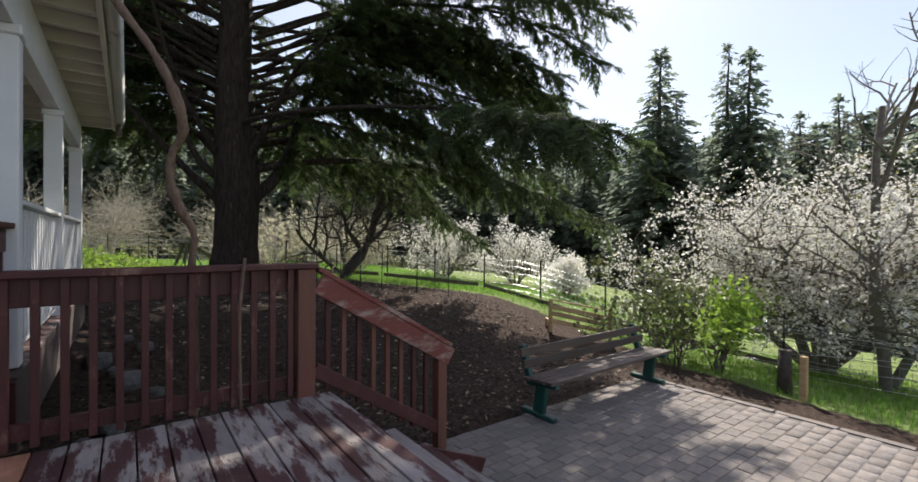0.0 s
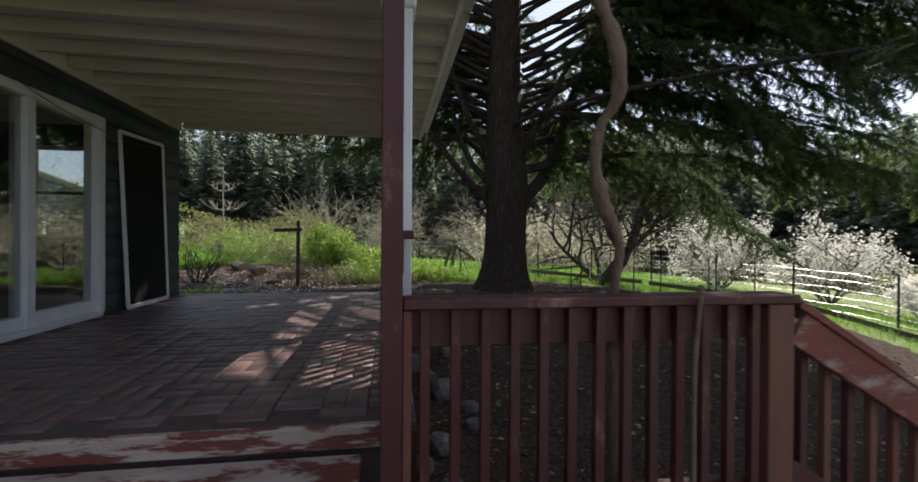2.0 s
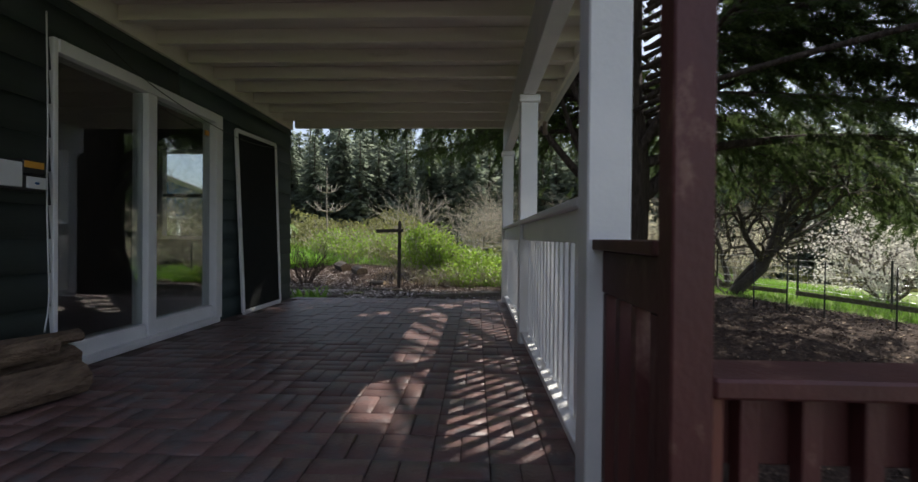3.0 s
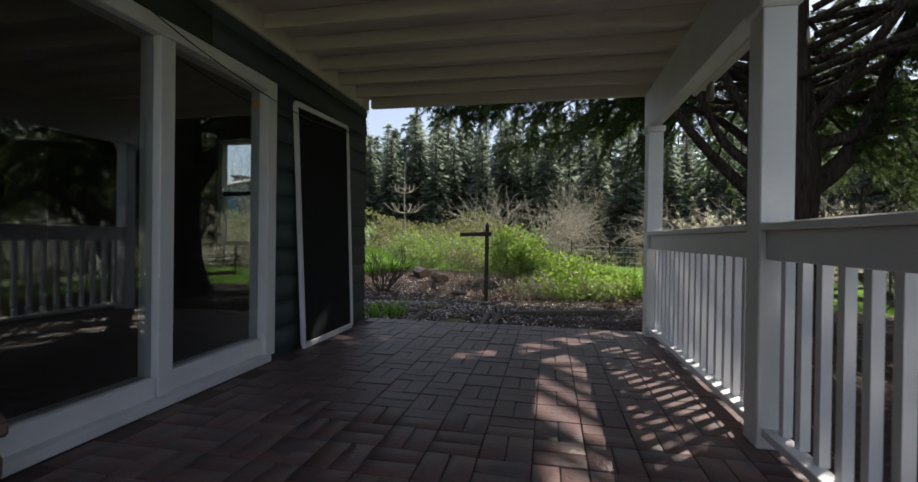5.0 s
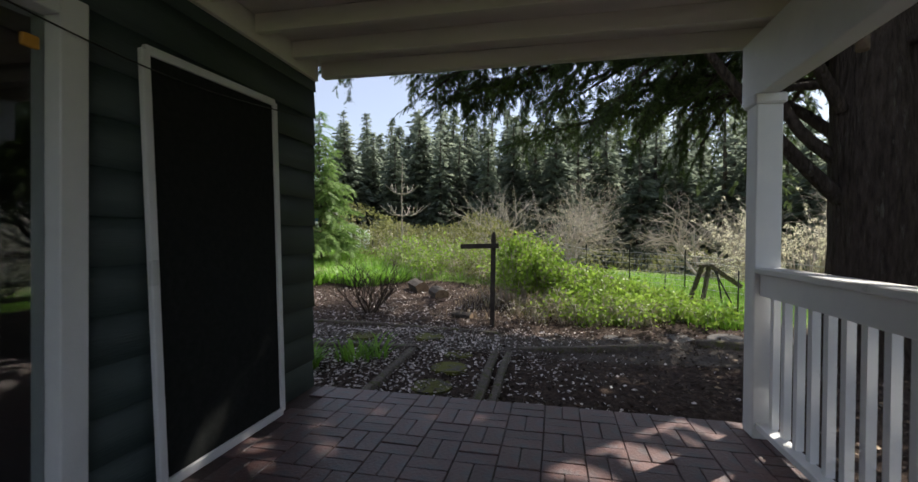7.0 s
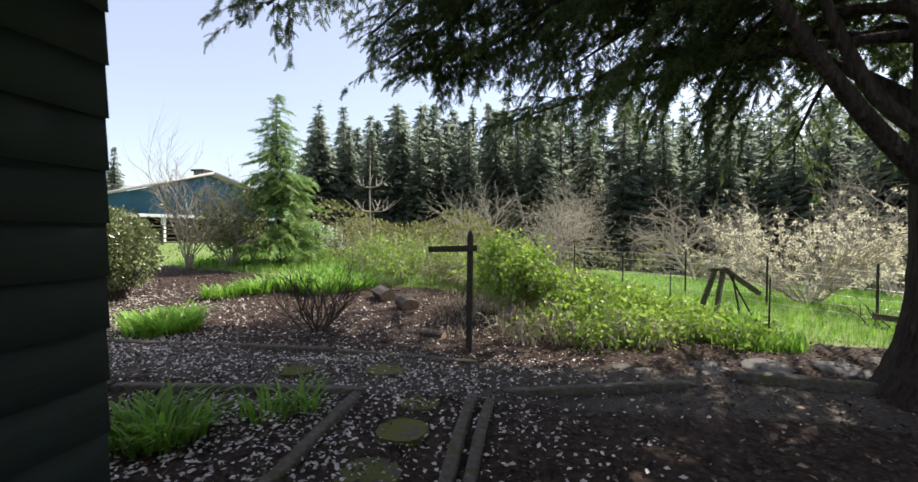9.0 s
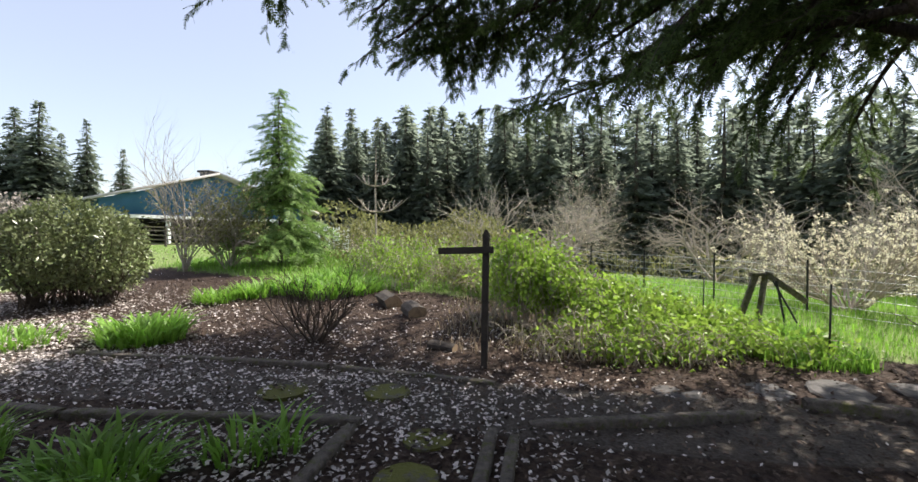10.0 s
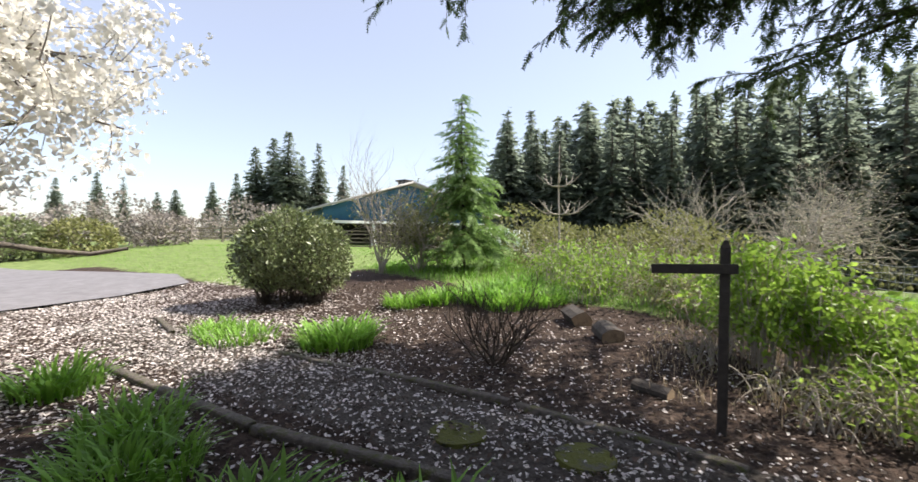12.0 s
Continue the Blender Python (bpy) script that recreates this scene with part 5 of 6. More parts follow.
    for i in range(16):  # unseen high boughs, added to cast shade on the garden soil
        az = radians(104 + 26 * ((i * 0.618) % 1.0))
        dx, dy = math.cos(az), math.sin(az)
        L = rng.uniform(6.2, 8.2)
        u = np.linspace(0, 1, 12)
        z0 = 7.0 + 2.6 * i / 16
        Q = np.column_stack([tx + dx * (0.3 + u * L), ty + dy * (0.3 + u * L), z0 + 0.9 * np.sin(u * 2.0) - 0.02 * (u * L) ** 2])
        limbs.append((Q, np.linspace(0.09, 0.012, 12), 0.35))
    for Q, Rr, _ in limbs:
        V, F = tubes([(Q, Rr)], 9)
        obj("limb", V, F, M["bark"], t, smooth=True)
    lines, SP, SD = [], [], []
    for Q, Rr, leafy in limbs:
        L = np.linalg.norm(np.diff(Q, axis=0), axis=1).sum()
        k = int(L / (0.10 if Q[-1, 0] > 4.5 or Q[-1, 0] < -1.0 else 0.13))
        for j in range(k):
            u = leafy + (1 - leafy) * (j + rng.uniform(0, 1)) / k
            if u > 0.995 or rng.uniform() < 0.08:
                continue
            f = u * (len(Q) - 1)
            i = min(int(f), len(Q) - 2)
            p = Q[i] + (Q[i + 1] - Q[i]) * (f - i)
            T = Q[i + 1] - Q[i]
            T /= np.linalg.norm(T)
            side = np.cross(T, [0, 0, 1.0]) * (1 if j % 2 else -1)
            d = T * 0.55 + side * rng.uniform(0.5, 1.0) + np.array([0, 0, rng.uniform(-0.25, 0.25)])
            d /= np.linalg.norm(d)
            bl = rng.uniform(0.6, 1.5) * (1.1 - 0.35 * u)
            sag = 0.22 if p[0] < 0.5 else 0.36
            w = np.linspace(0, 1, 6)
            B = p + d * (w * bl)[:, None] + np.array([0, 0, -1.0]) * (sag * bl * w**2)[:, None]
            lines.append((B, np.linspace(0.011, 0.003, 6)))
            m = int(bl / (0.027 if p[0] > 3.2 else 0.044))
            ww = rng.uniform(0.12, 1, m)
            q = p + d * (ww * bl)[:, None] + np.array([0, 0, -1.0]) * (sag * bl * ww**2)[:, None]
            sd = np.cross(d, [0, 0, 1.0])
            dd = d * 0.5 + sd * np.where(rng.uniform(size=m) < 0.5, -1, 1)[:, None] * rng.uniform(0.2, 0.9, m)[:, None] + np.array([0, 0, -1]) * rng.uniform(-0.1, 0.9, m)[:, None]
            SP.append(q)
            SD.append(dd)
    SP, SD = np.concatenate(SP), np.concatenate(SD)
    ray = np.array([SUN_AZ.x * math.cos(SUN_EL), SUN_AZ.y * math.cos(SUN_EL), math.sin(SUN_EL)])
    ray /= np.linalg.norm(ray)
    mid = np.array([B[3] for B, _ in lines])
    keep, clear = np.ones(len(SP), bool), np.ones(len(lines), bool)
    for fx, fy, gap in ((-2.0, 7.08, 0.37), (-1.7, 7.35, 0.44), (-1.4, 7.62, 0.41), (-1.28, 6.75, 0.51), (-1.18, 7.2, 0.44), (-0.75, 7.9, 0.68), (-1.25, 5.95, 0.41), (-1.3, 5.3, 0.44), (-0.75, 5.3, 0.85), (-0.7, 6.3, 0.77), (-0.7, 4.5, 0.51), (-3.2, 7.35, 0.31), (-1.4, 4.5, 0.26)):  # sprays and twigs cleared along the sun's ray so sun patches reach the porch floor
        q = SP - np.array([fx, fy, 0.0])
        keep &= np.linalg.norm(q - (q @ ray)[:, None] * ray, axis=1) > gap
        q = mid - np.array([fx, fy, 0.0])
        clear &= np.linalg.norm(q - (q @ ray)[:, None] * ray, axis=1) > gap + 0.25
    obj("twig_mass", *tubes([l for l, c in zip(lines, clear) if c], 3), M["barkdark"], t)["kind"] = "stuff"
    SP, SD = SP[keep], SD[keep]
    V, F = strew(*SPRAY, SP, turns(SD, rng.normal(0, 0.7, len(SP))), rng.uniform(0.10, 0.22, len(SP)))
    obj("needles", V, F, M["fir"], t, "drooping dark green needle sprays")["kind"] = "stuff"


big_fir()


# ---- conifers of the hillside ----
def conifer_mesh(seed, height, radius, material, tiers, per, template, bare=0.12, sparse=0.0, fine=1.0):
    rng = np.random.default_rng(seed)
    P, D, S = [], [], []
    lines = []
    for i in range(tiers):
        u = bare + (1 - bare) * (i + rng.uniform(0, 0.7)) / tiers
        z = u * height
        if rng.uniform() < sparse:
            continue
        r = radius * (1 - u) ** 0.8 * rng.uniform(0.65, 1.15) + 0.05 * radius
        k = max(5, int(per * (1 - 0.6 * u)))
        a0 = rng.uniform(0, 6.28)
        for j in range(k):
            a = a0 + 6.28 * j / k + rng.normal(0, 0.25)
            rr = r * rng.uniform(0.55, 1.2)
            lift = rng.normal(0, 1.1) * height / tiers
            n = max(2, int(rr / (radius * 0.13 * fine)))
            for q in range(n):
                f = (q + rng.uniform(0.3, 1)) / n
                P.append((math.cos(a) * rr * f, math.sin(a) * rr * f, z + lift - 0.28 * rr * f * f + 0.06 * rr * f))
                D.append((math.cos(a) + rng.normal(0, 0.5), math.sin(a) + rng.normal(0, 0.5), rng.uniform(-0.75, 0.05)))
                S.append(rng.uniform(0.7, 1.25) * (0.12 + 0.20 * (1 - u)) * radius * 1.6 * fine)
            if j % 3 == 0:
                lines.append((np.array([(0, 0, z), (math.cos(a) * rr * 0.5, math.sin(a) * rr * 0.5, z - 0.04 * rr), (math.cos(a) * rr, math.sin(a) * rr, z - 0.2 * rr)]), np.array([0.02, 0.012, 0.005]) * radius * 0.5))
    P, D, S = np.array(P), np.array(D), np.array(S)
    P = np.concatenate([P, [(0, 0, height * 0.97)] * 4])
    D = np.concatenate([D, rng.normal(0, 0.3, (4, 3)) + np.array([0, 0, 1.0])])
    S = np.concatenate([S, np.full(4, height * 0.035)])
    V, F = strew(*template, P, turns(D, rng.normal(0, 0.6, len(P))), S)
    hs = np.linspace(-0.06, 0.97, 8) * height
    T = np.column_stack([0.02 * radius * np.sin(hs), 0.02 * radius * np.cos(hs * 0.7), hs])
    TV, TF = tubes([(T, np.linspace(0.018, 0.002, 8) * height)] + lines, 5)
    return (V, F), (TV, TF)


def conifer(name, seed, height, radius, material, tiers, per, template, label, cat="tree", group="", bare=0.12, sparse=0.0, fine=1.0):
    (V, F), (TV, TF) = conifer_mesh(seed, height, radius, material, tiers, per, template, bare, sparse, fine)
    t = empty(name)
    tagged(t, label, cat, group=group)
    obj("trunk", TV, TF, M["barkdark"], t)
    obj("crown", V, F, material, t)
    return t


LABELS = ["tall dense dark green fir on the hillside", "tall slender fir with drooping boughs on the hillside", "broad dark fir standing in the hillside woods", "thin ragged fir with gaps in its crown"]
kinds = [conifer("hillside_fir", 100 + i, 1.0 * 24, r, M["firhaze"], ti, pe, SPRAYFAR, LABELS[i], group="hillside firs", bare=ba, sparse=sp_, fine=0.62)
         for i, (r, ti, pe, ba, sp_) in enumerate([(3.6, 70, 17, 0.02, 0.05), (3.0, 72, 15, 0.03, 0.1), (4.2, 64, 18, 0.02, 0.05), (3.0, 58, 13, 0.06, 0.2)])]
_r = random.Random(21)
_used = [0, 0, 0, 0]


def plant(k, x, y, h):
    z = gz(x, y)
    s = h / 24.0
    m = pose(x, y, z - 0.3, 0, 0, _r.uniform(0, 360))
    if _used[k] == 0:
        ob = kinds[k]
        ob.matrix_basis = m
    else:
        ob = copy_thing(kinds[k], m)
    _used[k] = 1
    w = min(s, 1.0) * _r.uniform(1.05, 1.6)
    ob.scale = (w, w, s)
    return ob


# rows of the wood: bearing in degrees east of north from the porch end, distance in metres
for d, step in ((54, 3.0), (60, 2.6), (67, 2.4), (76, 2.3), (85, 2.3)):
    b = -27.0
    while b < 98:
        bb = b + _r.uniform(-1.0, 1.0)
        dd = d + _r.uniform(-3, 3)
        x, y = -1.5 + dd * math.sin(radians(bb)), 7.0 + dd * math.cos(radians(bb))
        top = 1.2 + dd * (0.285 if bb < 45 else 0.235) * _r.uniform(0.84, 1.06) * math.cos(radians(min(abs(bb + 5), 30)))
        plant(_r.choice((0, 0, 1, 2, 2, 3)), x, y, top - gz(x, y))
        b += step
for b, d, top in ((60.8, 45, 18.7), (62.6, 47, 15.0), (67.6, 44, 17.6), (69.6, 43, 16.6), (74, 50, 12.5), (77, 50, 13.5), (81, 52, 12), (57.5, 50, 12)):
    x, y = 0.2 + d * math.sin(radians(b)), -0.3 + d * math.cos(radians(b))
    plant(_r.choice((0, 1, 2)), x, y, top - gz(x, y))
for b, d, h in ((-57.5, 78, 14.5), (-55.6, 80, 16.5), (-54.0, 76, 17), (-52.5, 80, 14), (-50.6, 76, 15.5), (-47.8, 78, 12.5), (-59.5, 84, 11), (-62, 100, 11), (-65.5, 110, 10), (-67, 92, 8), (-72, 105, 12), (-75, 100, 10), (-80, 110, 12), (-70, 120, 13)):
    x, y = -1.5 + d * math.sin(radians(b)), 7 + d * math.cos(radians(b))
    plant(_r.choice((0, 1, 2)), x, y, h)

ced = conifer("young_cedar", 140, 5.9, 1.8, M["cedar"], 50, 18, SPRAY, "bright green young cedar with layered boughs", bare=0.15, sparse=0.16, fine=0.62)
ced.matrix_basis = pose(-10.6, 21.1, gz(-10.6, 21.1) - 0.1)


# ---- branching trees and shrubs ----
def branchy(name, label, at, stems, depth, twig, material=None, leaf=None, per=3, lspread=0.08, lsize=0.06, seed=1, spread=0.6, kids=4, up=0.1, wig=0.15,
            shrink=0.62, leaf2=None, cat="tree", leafname="blossom", group="", zmin=-9.0):
    """A tree of stems [(direction, length, radius)], with leaves or blossom on its twigs."""
    rng = np.random.default_rng(seed)
    t = empty(name)
    tagged(t, label, cat, group=group)
    lines, tips = [], []
    z = gz(at[0], at[1])
    for d, L, r in stems:
        grow(rng, (at[0] + rng.normal(0, 0.04), at[1] + rng.normal(0, 0.04), z - 0.1), d, L, r, depth, spread, kids, up, wig, shrink, lines, tips)
    lines = [l for l in lines if l[1][0] > 0.05 or l[0][:, 2].min() > zmin]
    tips = [p for p in tips if p[:, 2].min() > zmin]
    lines.sort(key=lambda l: -l[1][0])
    for l in lines[:24]:
        obj("limb", *tubes([l], 8), M[twig], t, smooth=True)
    obj("twig_mass", *tubes(lines[24:], 4), M[twig], t)["kind"] = "stuff"
    P = np.concatenate(tips)
    if leaf:
        tp = FLOWER if leaf.startswith("petal") else LEAF
        V, F = scatter_leaves(rng, P, per, lspread, lsize, tp)
        obj(leafname, V, F, M[leaf], t)["kind"] = "stuff"
    if leaf2:
        V, F = scatter_leaves(rng, P[::2], 4, lspread, lsize * 1.1, LEAF)
        obj("leaves", V, F, M[leaf2], t)["kind"] = "stuff"
    return t


def fan(rng, n, L, r, tilt=0.5):
    out = []
    for i in range(n):
        a = 6.28 * i / n + rng.uniform(-0.4, 0.4)
        k = tilt * rng.uniform(0.5, 1.3)
        out.append(((math.cos(a) * k, math.sin(a) * k, 1), L * rng.uniform(0.8, 1.15), r * rng.uniform(0.7, 1.1)))
    return out


_g = np.random.default_rng(77)
branchy("blossom_tree", "large white blossoming tree beside the fence", (12.9, 3.0), [((0.1, 0.2, 1), 1.9, 0.22)] + fan(_g, 7, 3.0, 0.12, 0.9), 3, "barkgrey", leaf="petal", per=9, lspread=0.11, lsize=0.065, seed=3, kids=5, spread=0.62, up=0.10, leaf2="leafolive")
branchy("blossom_tree", "white blossoming tree with spreading crown beside the fence", (15.5, -0.6), [((0.1, 0.1, 1), 2.2, 0.25)] + fan(_g, 6, 3.8, 0.14, 0.8), 3, "barkgrey", leaf="petal", per=8, lspread=0.12, lsize=0.07, seed=4, kids=5, spread=0.6, up=0.12, leaf2="leafolive")
branchy("bare_tree", "tall bare mossy tree above the blossom", (12.0, 1.7), [((0.05, -0.05, 1), 5.6, 0.11), ((0.25, -0.1, 1), 4.8, 0.09)], 3, "barkgrey", seed=9, kids=5, spread=0.55, up=0.12, shrink=0.5)
branchy("magnolia_tree", "white flowering tree overhanging the drive", (-12.6, 7.0), [((-0.1, 0.15, 1), 2.6, 0.2), ((0.45, 0.75, 1), 4.6, 0.12), ((-0.2, 0.9, 1.1), 4.6, 0.12), ((0.1, 0.5, 1.5), 5.0, 0.12), ((-0.6, 0.3, 1.3), 4.4, 0.11), ((0.5, 0.3, 1.5), 4.6, 0.11)], 3, "barkgrey", leaf="petal", per=15, lspread=0.15, lsize=0.125, seed=6, zmin=1.95, kids=5, spread=0.55, up=0.06)
branchy("blossom_shrub", "pale blossoming shrub beyond the fence", (11.2, 15.6), fan(_g, 9, 1.7, 0.05, 0.9), 2, "barkgrey", leaf="petal", per=6, lspread=0.09, lsize=0.07, seed=7, kids=6, up=0.15, cat="shrub", group="blossoming shrubs")
branchy("blossom_shrub", "pale blossoming shrub beyond the fence", (13.6, 13.6), fan(_g, 9, 1.7, 0.05, 0.9), 2, "barkgrey", leaf="petal", per=6, lspread=0.09, lsize=0.07, seed=8, kids=6, up=0.15, cat="shrub", group="blossoming shrubs")
branchy("blossom_shrub", "small white blossoming shrub behind the pine seat", (13.0, 10.4), fan(_g, 7, 0.9, 0.03, 0.6), 2, "barkgrey", leaf="petal", per=8, lspread=0.08, lsize=0.09, seed=18, kids=5, up=0.2, cat="shrub", group="blossoming shrubs")
branchy("plum_shrub", "cream blossoming plum with long straight shoots", (5.5, 20.6), fan(_g, 24, 2.1, 0.035, 1.5), 1, "twig", leaf="petalcream", per=14, lspread=0.035, lsize=0.045, seed=10, kids=9, spread=0.45, up=0.15, wig=0.07, shrink=0.75, cat="shrub")
branchy("plum_shrub", "cream blossoming plum with dense twigs beyond the fence", (8.8, 19.0), fan(_g, 18, 1.9, 0.035, 1.3), 1, "twig", leaf="petalcream", per=9, lspread=0.04, lsize=0.042, seed=13, kids=9, spread=0.5, up=0.15, wig=0.08, shrink=0.75, cat="shrub")
branchy("fruit_tree", "old gnarled fruit tree with arching bare limbs", (6.2, 14.6), [((0.75, -0.25, 1.0), 3.4, 0.17), ((0.15, 0.1, 1.4), 3.0, 0.11)], 4, "barkdark", leaf="leafolive", per=1, lspread=0.06, lsize=0.045, seed=15, kids=4, spread=0.62, up=0.04, wig=0.2, shrink=0.6)
branchy("fruit_tree", "low bare fruit tree with spreading limbs on the slope", (6.9, 16.0), [((-0.9, -0.2, 0.5), 2.6, 0.10), ((-1.2, 0.3, 0.35), 2.5, 0.08), ((0.4, 0.4, 1), 2.2, 0.1), ((-0.5, -0.8, 0.8), 2.0, 0.07)], 3, "barkdark", seed=16, kids=4, spread=0.6, up=0.03, wig=0.18)
branchy("grey_willow", "grey leafless tree catching the sun beyond the mound", (-0.8, 33.5), fan(_g, 8, 3.8, 0.07, 0.75), 3, "twig", leaf="petalcream", per=1, lspread=0.07, lsize=0.04, seed=19, kids=5, spread=0.6, up=0.02)
branchy("grey_willow", "grey leafless tree beyond the wire fence", (5.0, 28.0), fan(_g, 8, 3.0, 0.07, 0.9), 3, "twig", seed=20, kids=5, spread=0.6, up=0.02)
branchy("grey_willow", "grey leafless tree beyond the wire fence", (10.5, 25.0), fan(_g, 8, 3.2, 0.07, 0.9), 3, "twig", seed=22, kids=5, spread=0.6, up=0.02)
branchy("grey_willow", "thin leafless thicket tree by the mound", (-5.0, 33.0), fan(_g, 7, 3.4, 0.06, 0.6), 2, "twig", seed=23, kids=6, spread=0.5, up=0.1)
branchy("bare_shrub", "tall bare multi-stemmed shrub before the barn", (-12.8, 19.6), fan(_g, 15, 3.0, 0.022, 0.35), 2, "twig", seed=24, kids=5, spread=0.4, up=0.12, shrink=0.5, cat="shrub")
branchy("bare_shrub", "young slender bare tree on the lawn", (-11.6, 21.2), [((0, 0, 1), 3.7, 0.035)], 2, "twig", seed=25, kids=7, spread=0.5, up=0.15, shrink=0.3, cat="tree")
branchy("dark_shrub", "small dark leafless shrub with crooked stems", (-5.35, 13.9), fan(_g, 12, 0.95, 0.02, 1.0), 2, "darktwig", seed=26, kids=5, spread=0.5, up=0.25, shrink=0.55, cat="shrub")
branchy("hedge_shrub", "olive green shrub around the young cedar", (-11.8, 20.2), fan(_g, 14, 1.7, 0.03, 0.6), 2, "twig", leaf="leafolive", per=4, lspread=0.12, lsize=0.09, seed=27, kids=5, up=0.2, cat="shrub")
branchy("rhododendron", "leafy rhododendron beside the wire fence", (9.9, 3.9), fan(_g, 6, 1.15, 0.03, 0.45), 2, "barkgrey", leaf="leaf", per=4, lspread=0.10, lsize=0.14, seed=28, kids=4, up=0.25, leafname="foliage", cat="shrub")
branchy("rhododendron", "dark leafy rhododendron beside the wire fence", (10.4, 5.4), fan(_g, 6, 1.4, 0.03, 0.45), 2, "barkgrey", leaf="leafdark", per=5, lspread=0.11, lsize=0.15, seed=29, kids=4, up=0.25, leafname="foliage", cat="shrub")
branchy("bare_shrub", "small bare shrub behind the bench", (8.8, 4.2), fan(_g, 5, 0.9, 0.022, 0.4), 2, "darktwig", seed=30, kids=3, up=0.2, cat="shrub")


def whorled_sapling():
    t = empty("bare_sapling")
    tagged(t, "bare young sapling with whorls of upturned branches", "tree")
    x, y = -7.05, 20.6
    z = gz(x, y)
    rng = np.random.default_rng(33)
    lines = [(np.array([(x, y, z - 0.1), (x + 0.02, y, 1.2), (x - 0.02, y, 2.6), (x, y, 3.9)]), np.array([0.040, 0.033, 0.024, 0.011]))]
    for h, n, L in ((1.96, 7, 1.05), (2.74, 5, 0.6)):
        for k in range(n):
            a = 6.28 * k / n + rng.uniform(-0.3, 0.3)
            l = L * rng.uniform(0.8, 1.2)
            P = [(x, y, h), (x + math.cos(a) * l * 0.5, y + math.sin(a) * l * 0.5, h + 0.05), (x + math.cos(a) * l, y + math.sin(a) * l, h + 0.32 * l + 0.1)]
            lines.append((spline(P, 7), np.linspace(0.022, 0.010, 7)))
            lines.append((np.array([P[1], (P[1][0] + rng.normal(0, 0.1), P[1][1] + rng.normal(0, 0.1), h + 0.36)]), np.array([0.017, 0.010])))
    obj("stem", *tubes(lines[:1], 7), M["twig"], t)
    for l in lines[1:]:
        obj("branch", *tubes([l], 6), M["twig"], t)


whorled_sapling()


def leaf_mass(name, label, blobs, n, leaf, size, seed, stems="darktwig", cat="shrub", group="", twigs=60):
    """A shrub: leaves thick near the surface of a few overlapping rounded masses, over twigs."""
    rng = np.random.default_rng(seed)
    t = empty(name)
    tagged(t, label, cat, group=group)
    blobs = np.array(blobs, float)
    vol = blobs[:, 3] * blobs[:, 4] * blobs[:, 5]
    pick = rng.choice(len(blobs), n, p=vol ** 0.67 / (vol ** 0.67).sum())
    D = rng.normal(0, 1, (n, 3))
    D /= np.linalg.norm(D, axis=1)[:, None]
    lump = 1 + 0.10 * np.sin(D[:, 0] * 7 + seed) * np.sin(D[:, 1] * 6) + 0.08 * np.sin(D[:, 2] * 9 + D[:, 0] * 5)
    r = lump * rng.uniform(0.80, 1.06, n) ** 1.0
    P = blobs[pick, :3] + D * r[:, None] * blobs[pick, 3:6]
    keep = P[:, 2] > ground_z(P[:, 0], P[:, 1]) + 0.03
    P, D = P[keep], D[keep]
    V, F = strew(*LEAF, P, turns(D * 0.7 + rng.normal(0, 0.8, D.shape), rng.uniform(0, 6.28, len(P))), size * rng.uniform(0.6, 1.3, len(P)))
    obj("foliage", V, F, M[leaf], t)["kind"] = "stuff"
    lines = []
    for i in range(twigs):
        b = blobs[rng.integers(len(blobs))]
        a = rng.normal(0, 1, 3)
        a /= np.linalg.norm(a)
        a[2] = abs(a[2])
        foot = np.array([b[0] + rng.normal(0, 0.15 * b[3]), b[1] + rng.normal(0, 0.15 * b[4]), 0])
        foot[2] = gz(foot[0], foot[1]) - 0.05
        tip = b[:3] + a * b[3:6] * 1.05
        mid = (foot + tip) / 2 + rng.normal(0, 0.1, 3)
        lines.append((spline([foot, mid, tip], 6), np.linspace(0.016, 0.004, 6)))
    obj("stem_mass", *tubes(lines, 4), M[stems], t)["kind"] = "stuff"
    return t


_z = gz(-11.7, 15.3)
leaf_mass("round_shrub", "clipped rounded evergreen shrub with glossy leaves", [(-11.6, 15.3, _z + 1.28, 1.05, 1.05, 0.9), (-11.15, 15.6, _z + 1.08, 0.82, 0.82, 0.82), (-12.05, 15.0, _z + 1.1, 0.85, 0.82, 0.82)], 16000, "leafdark", 0.085, 41, twigs=130)


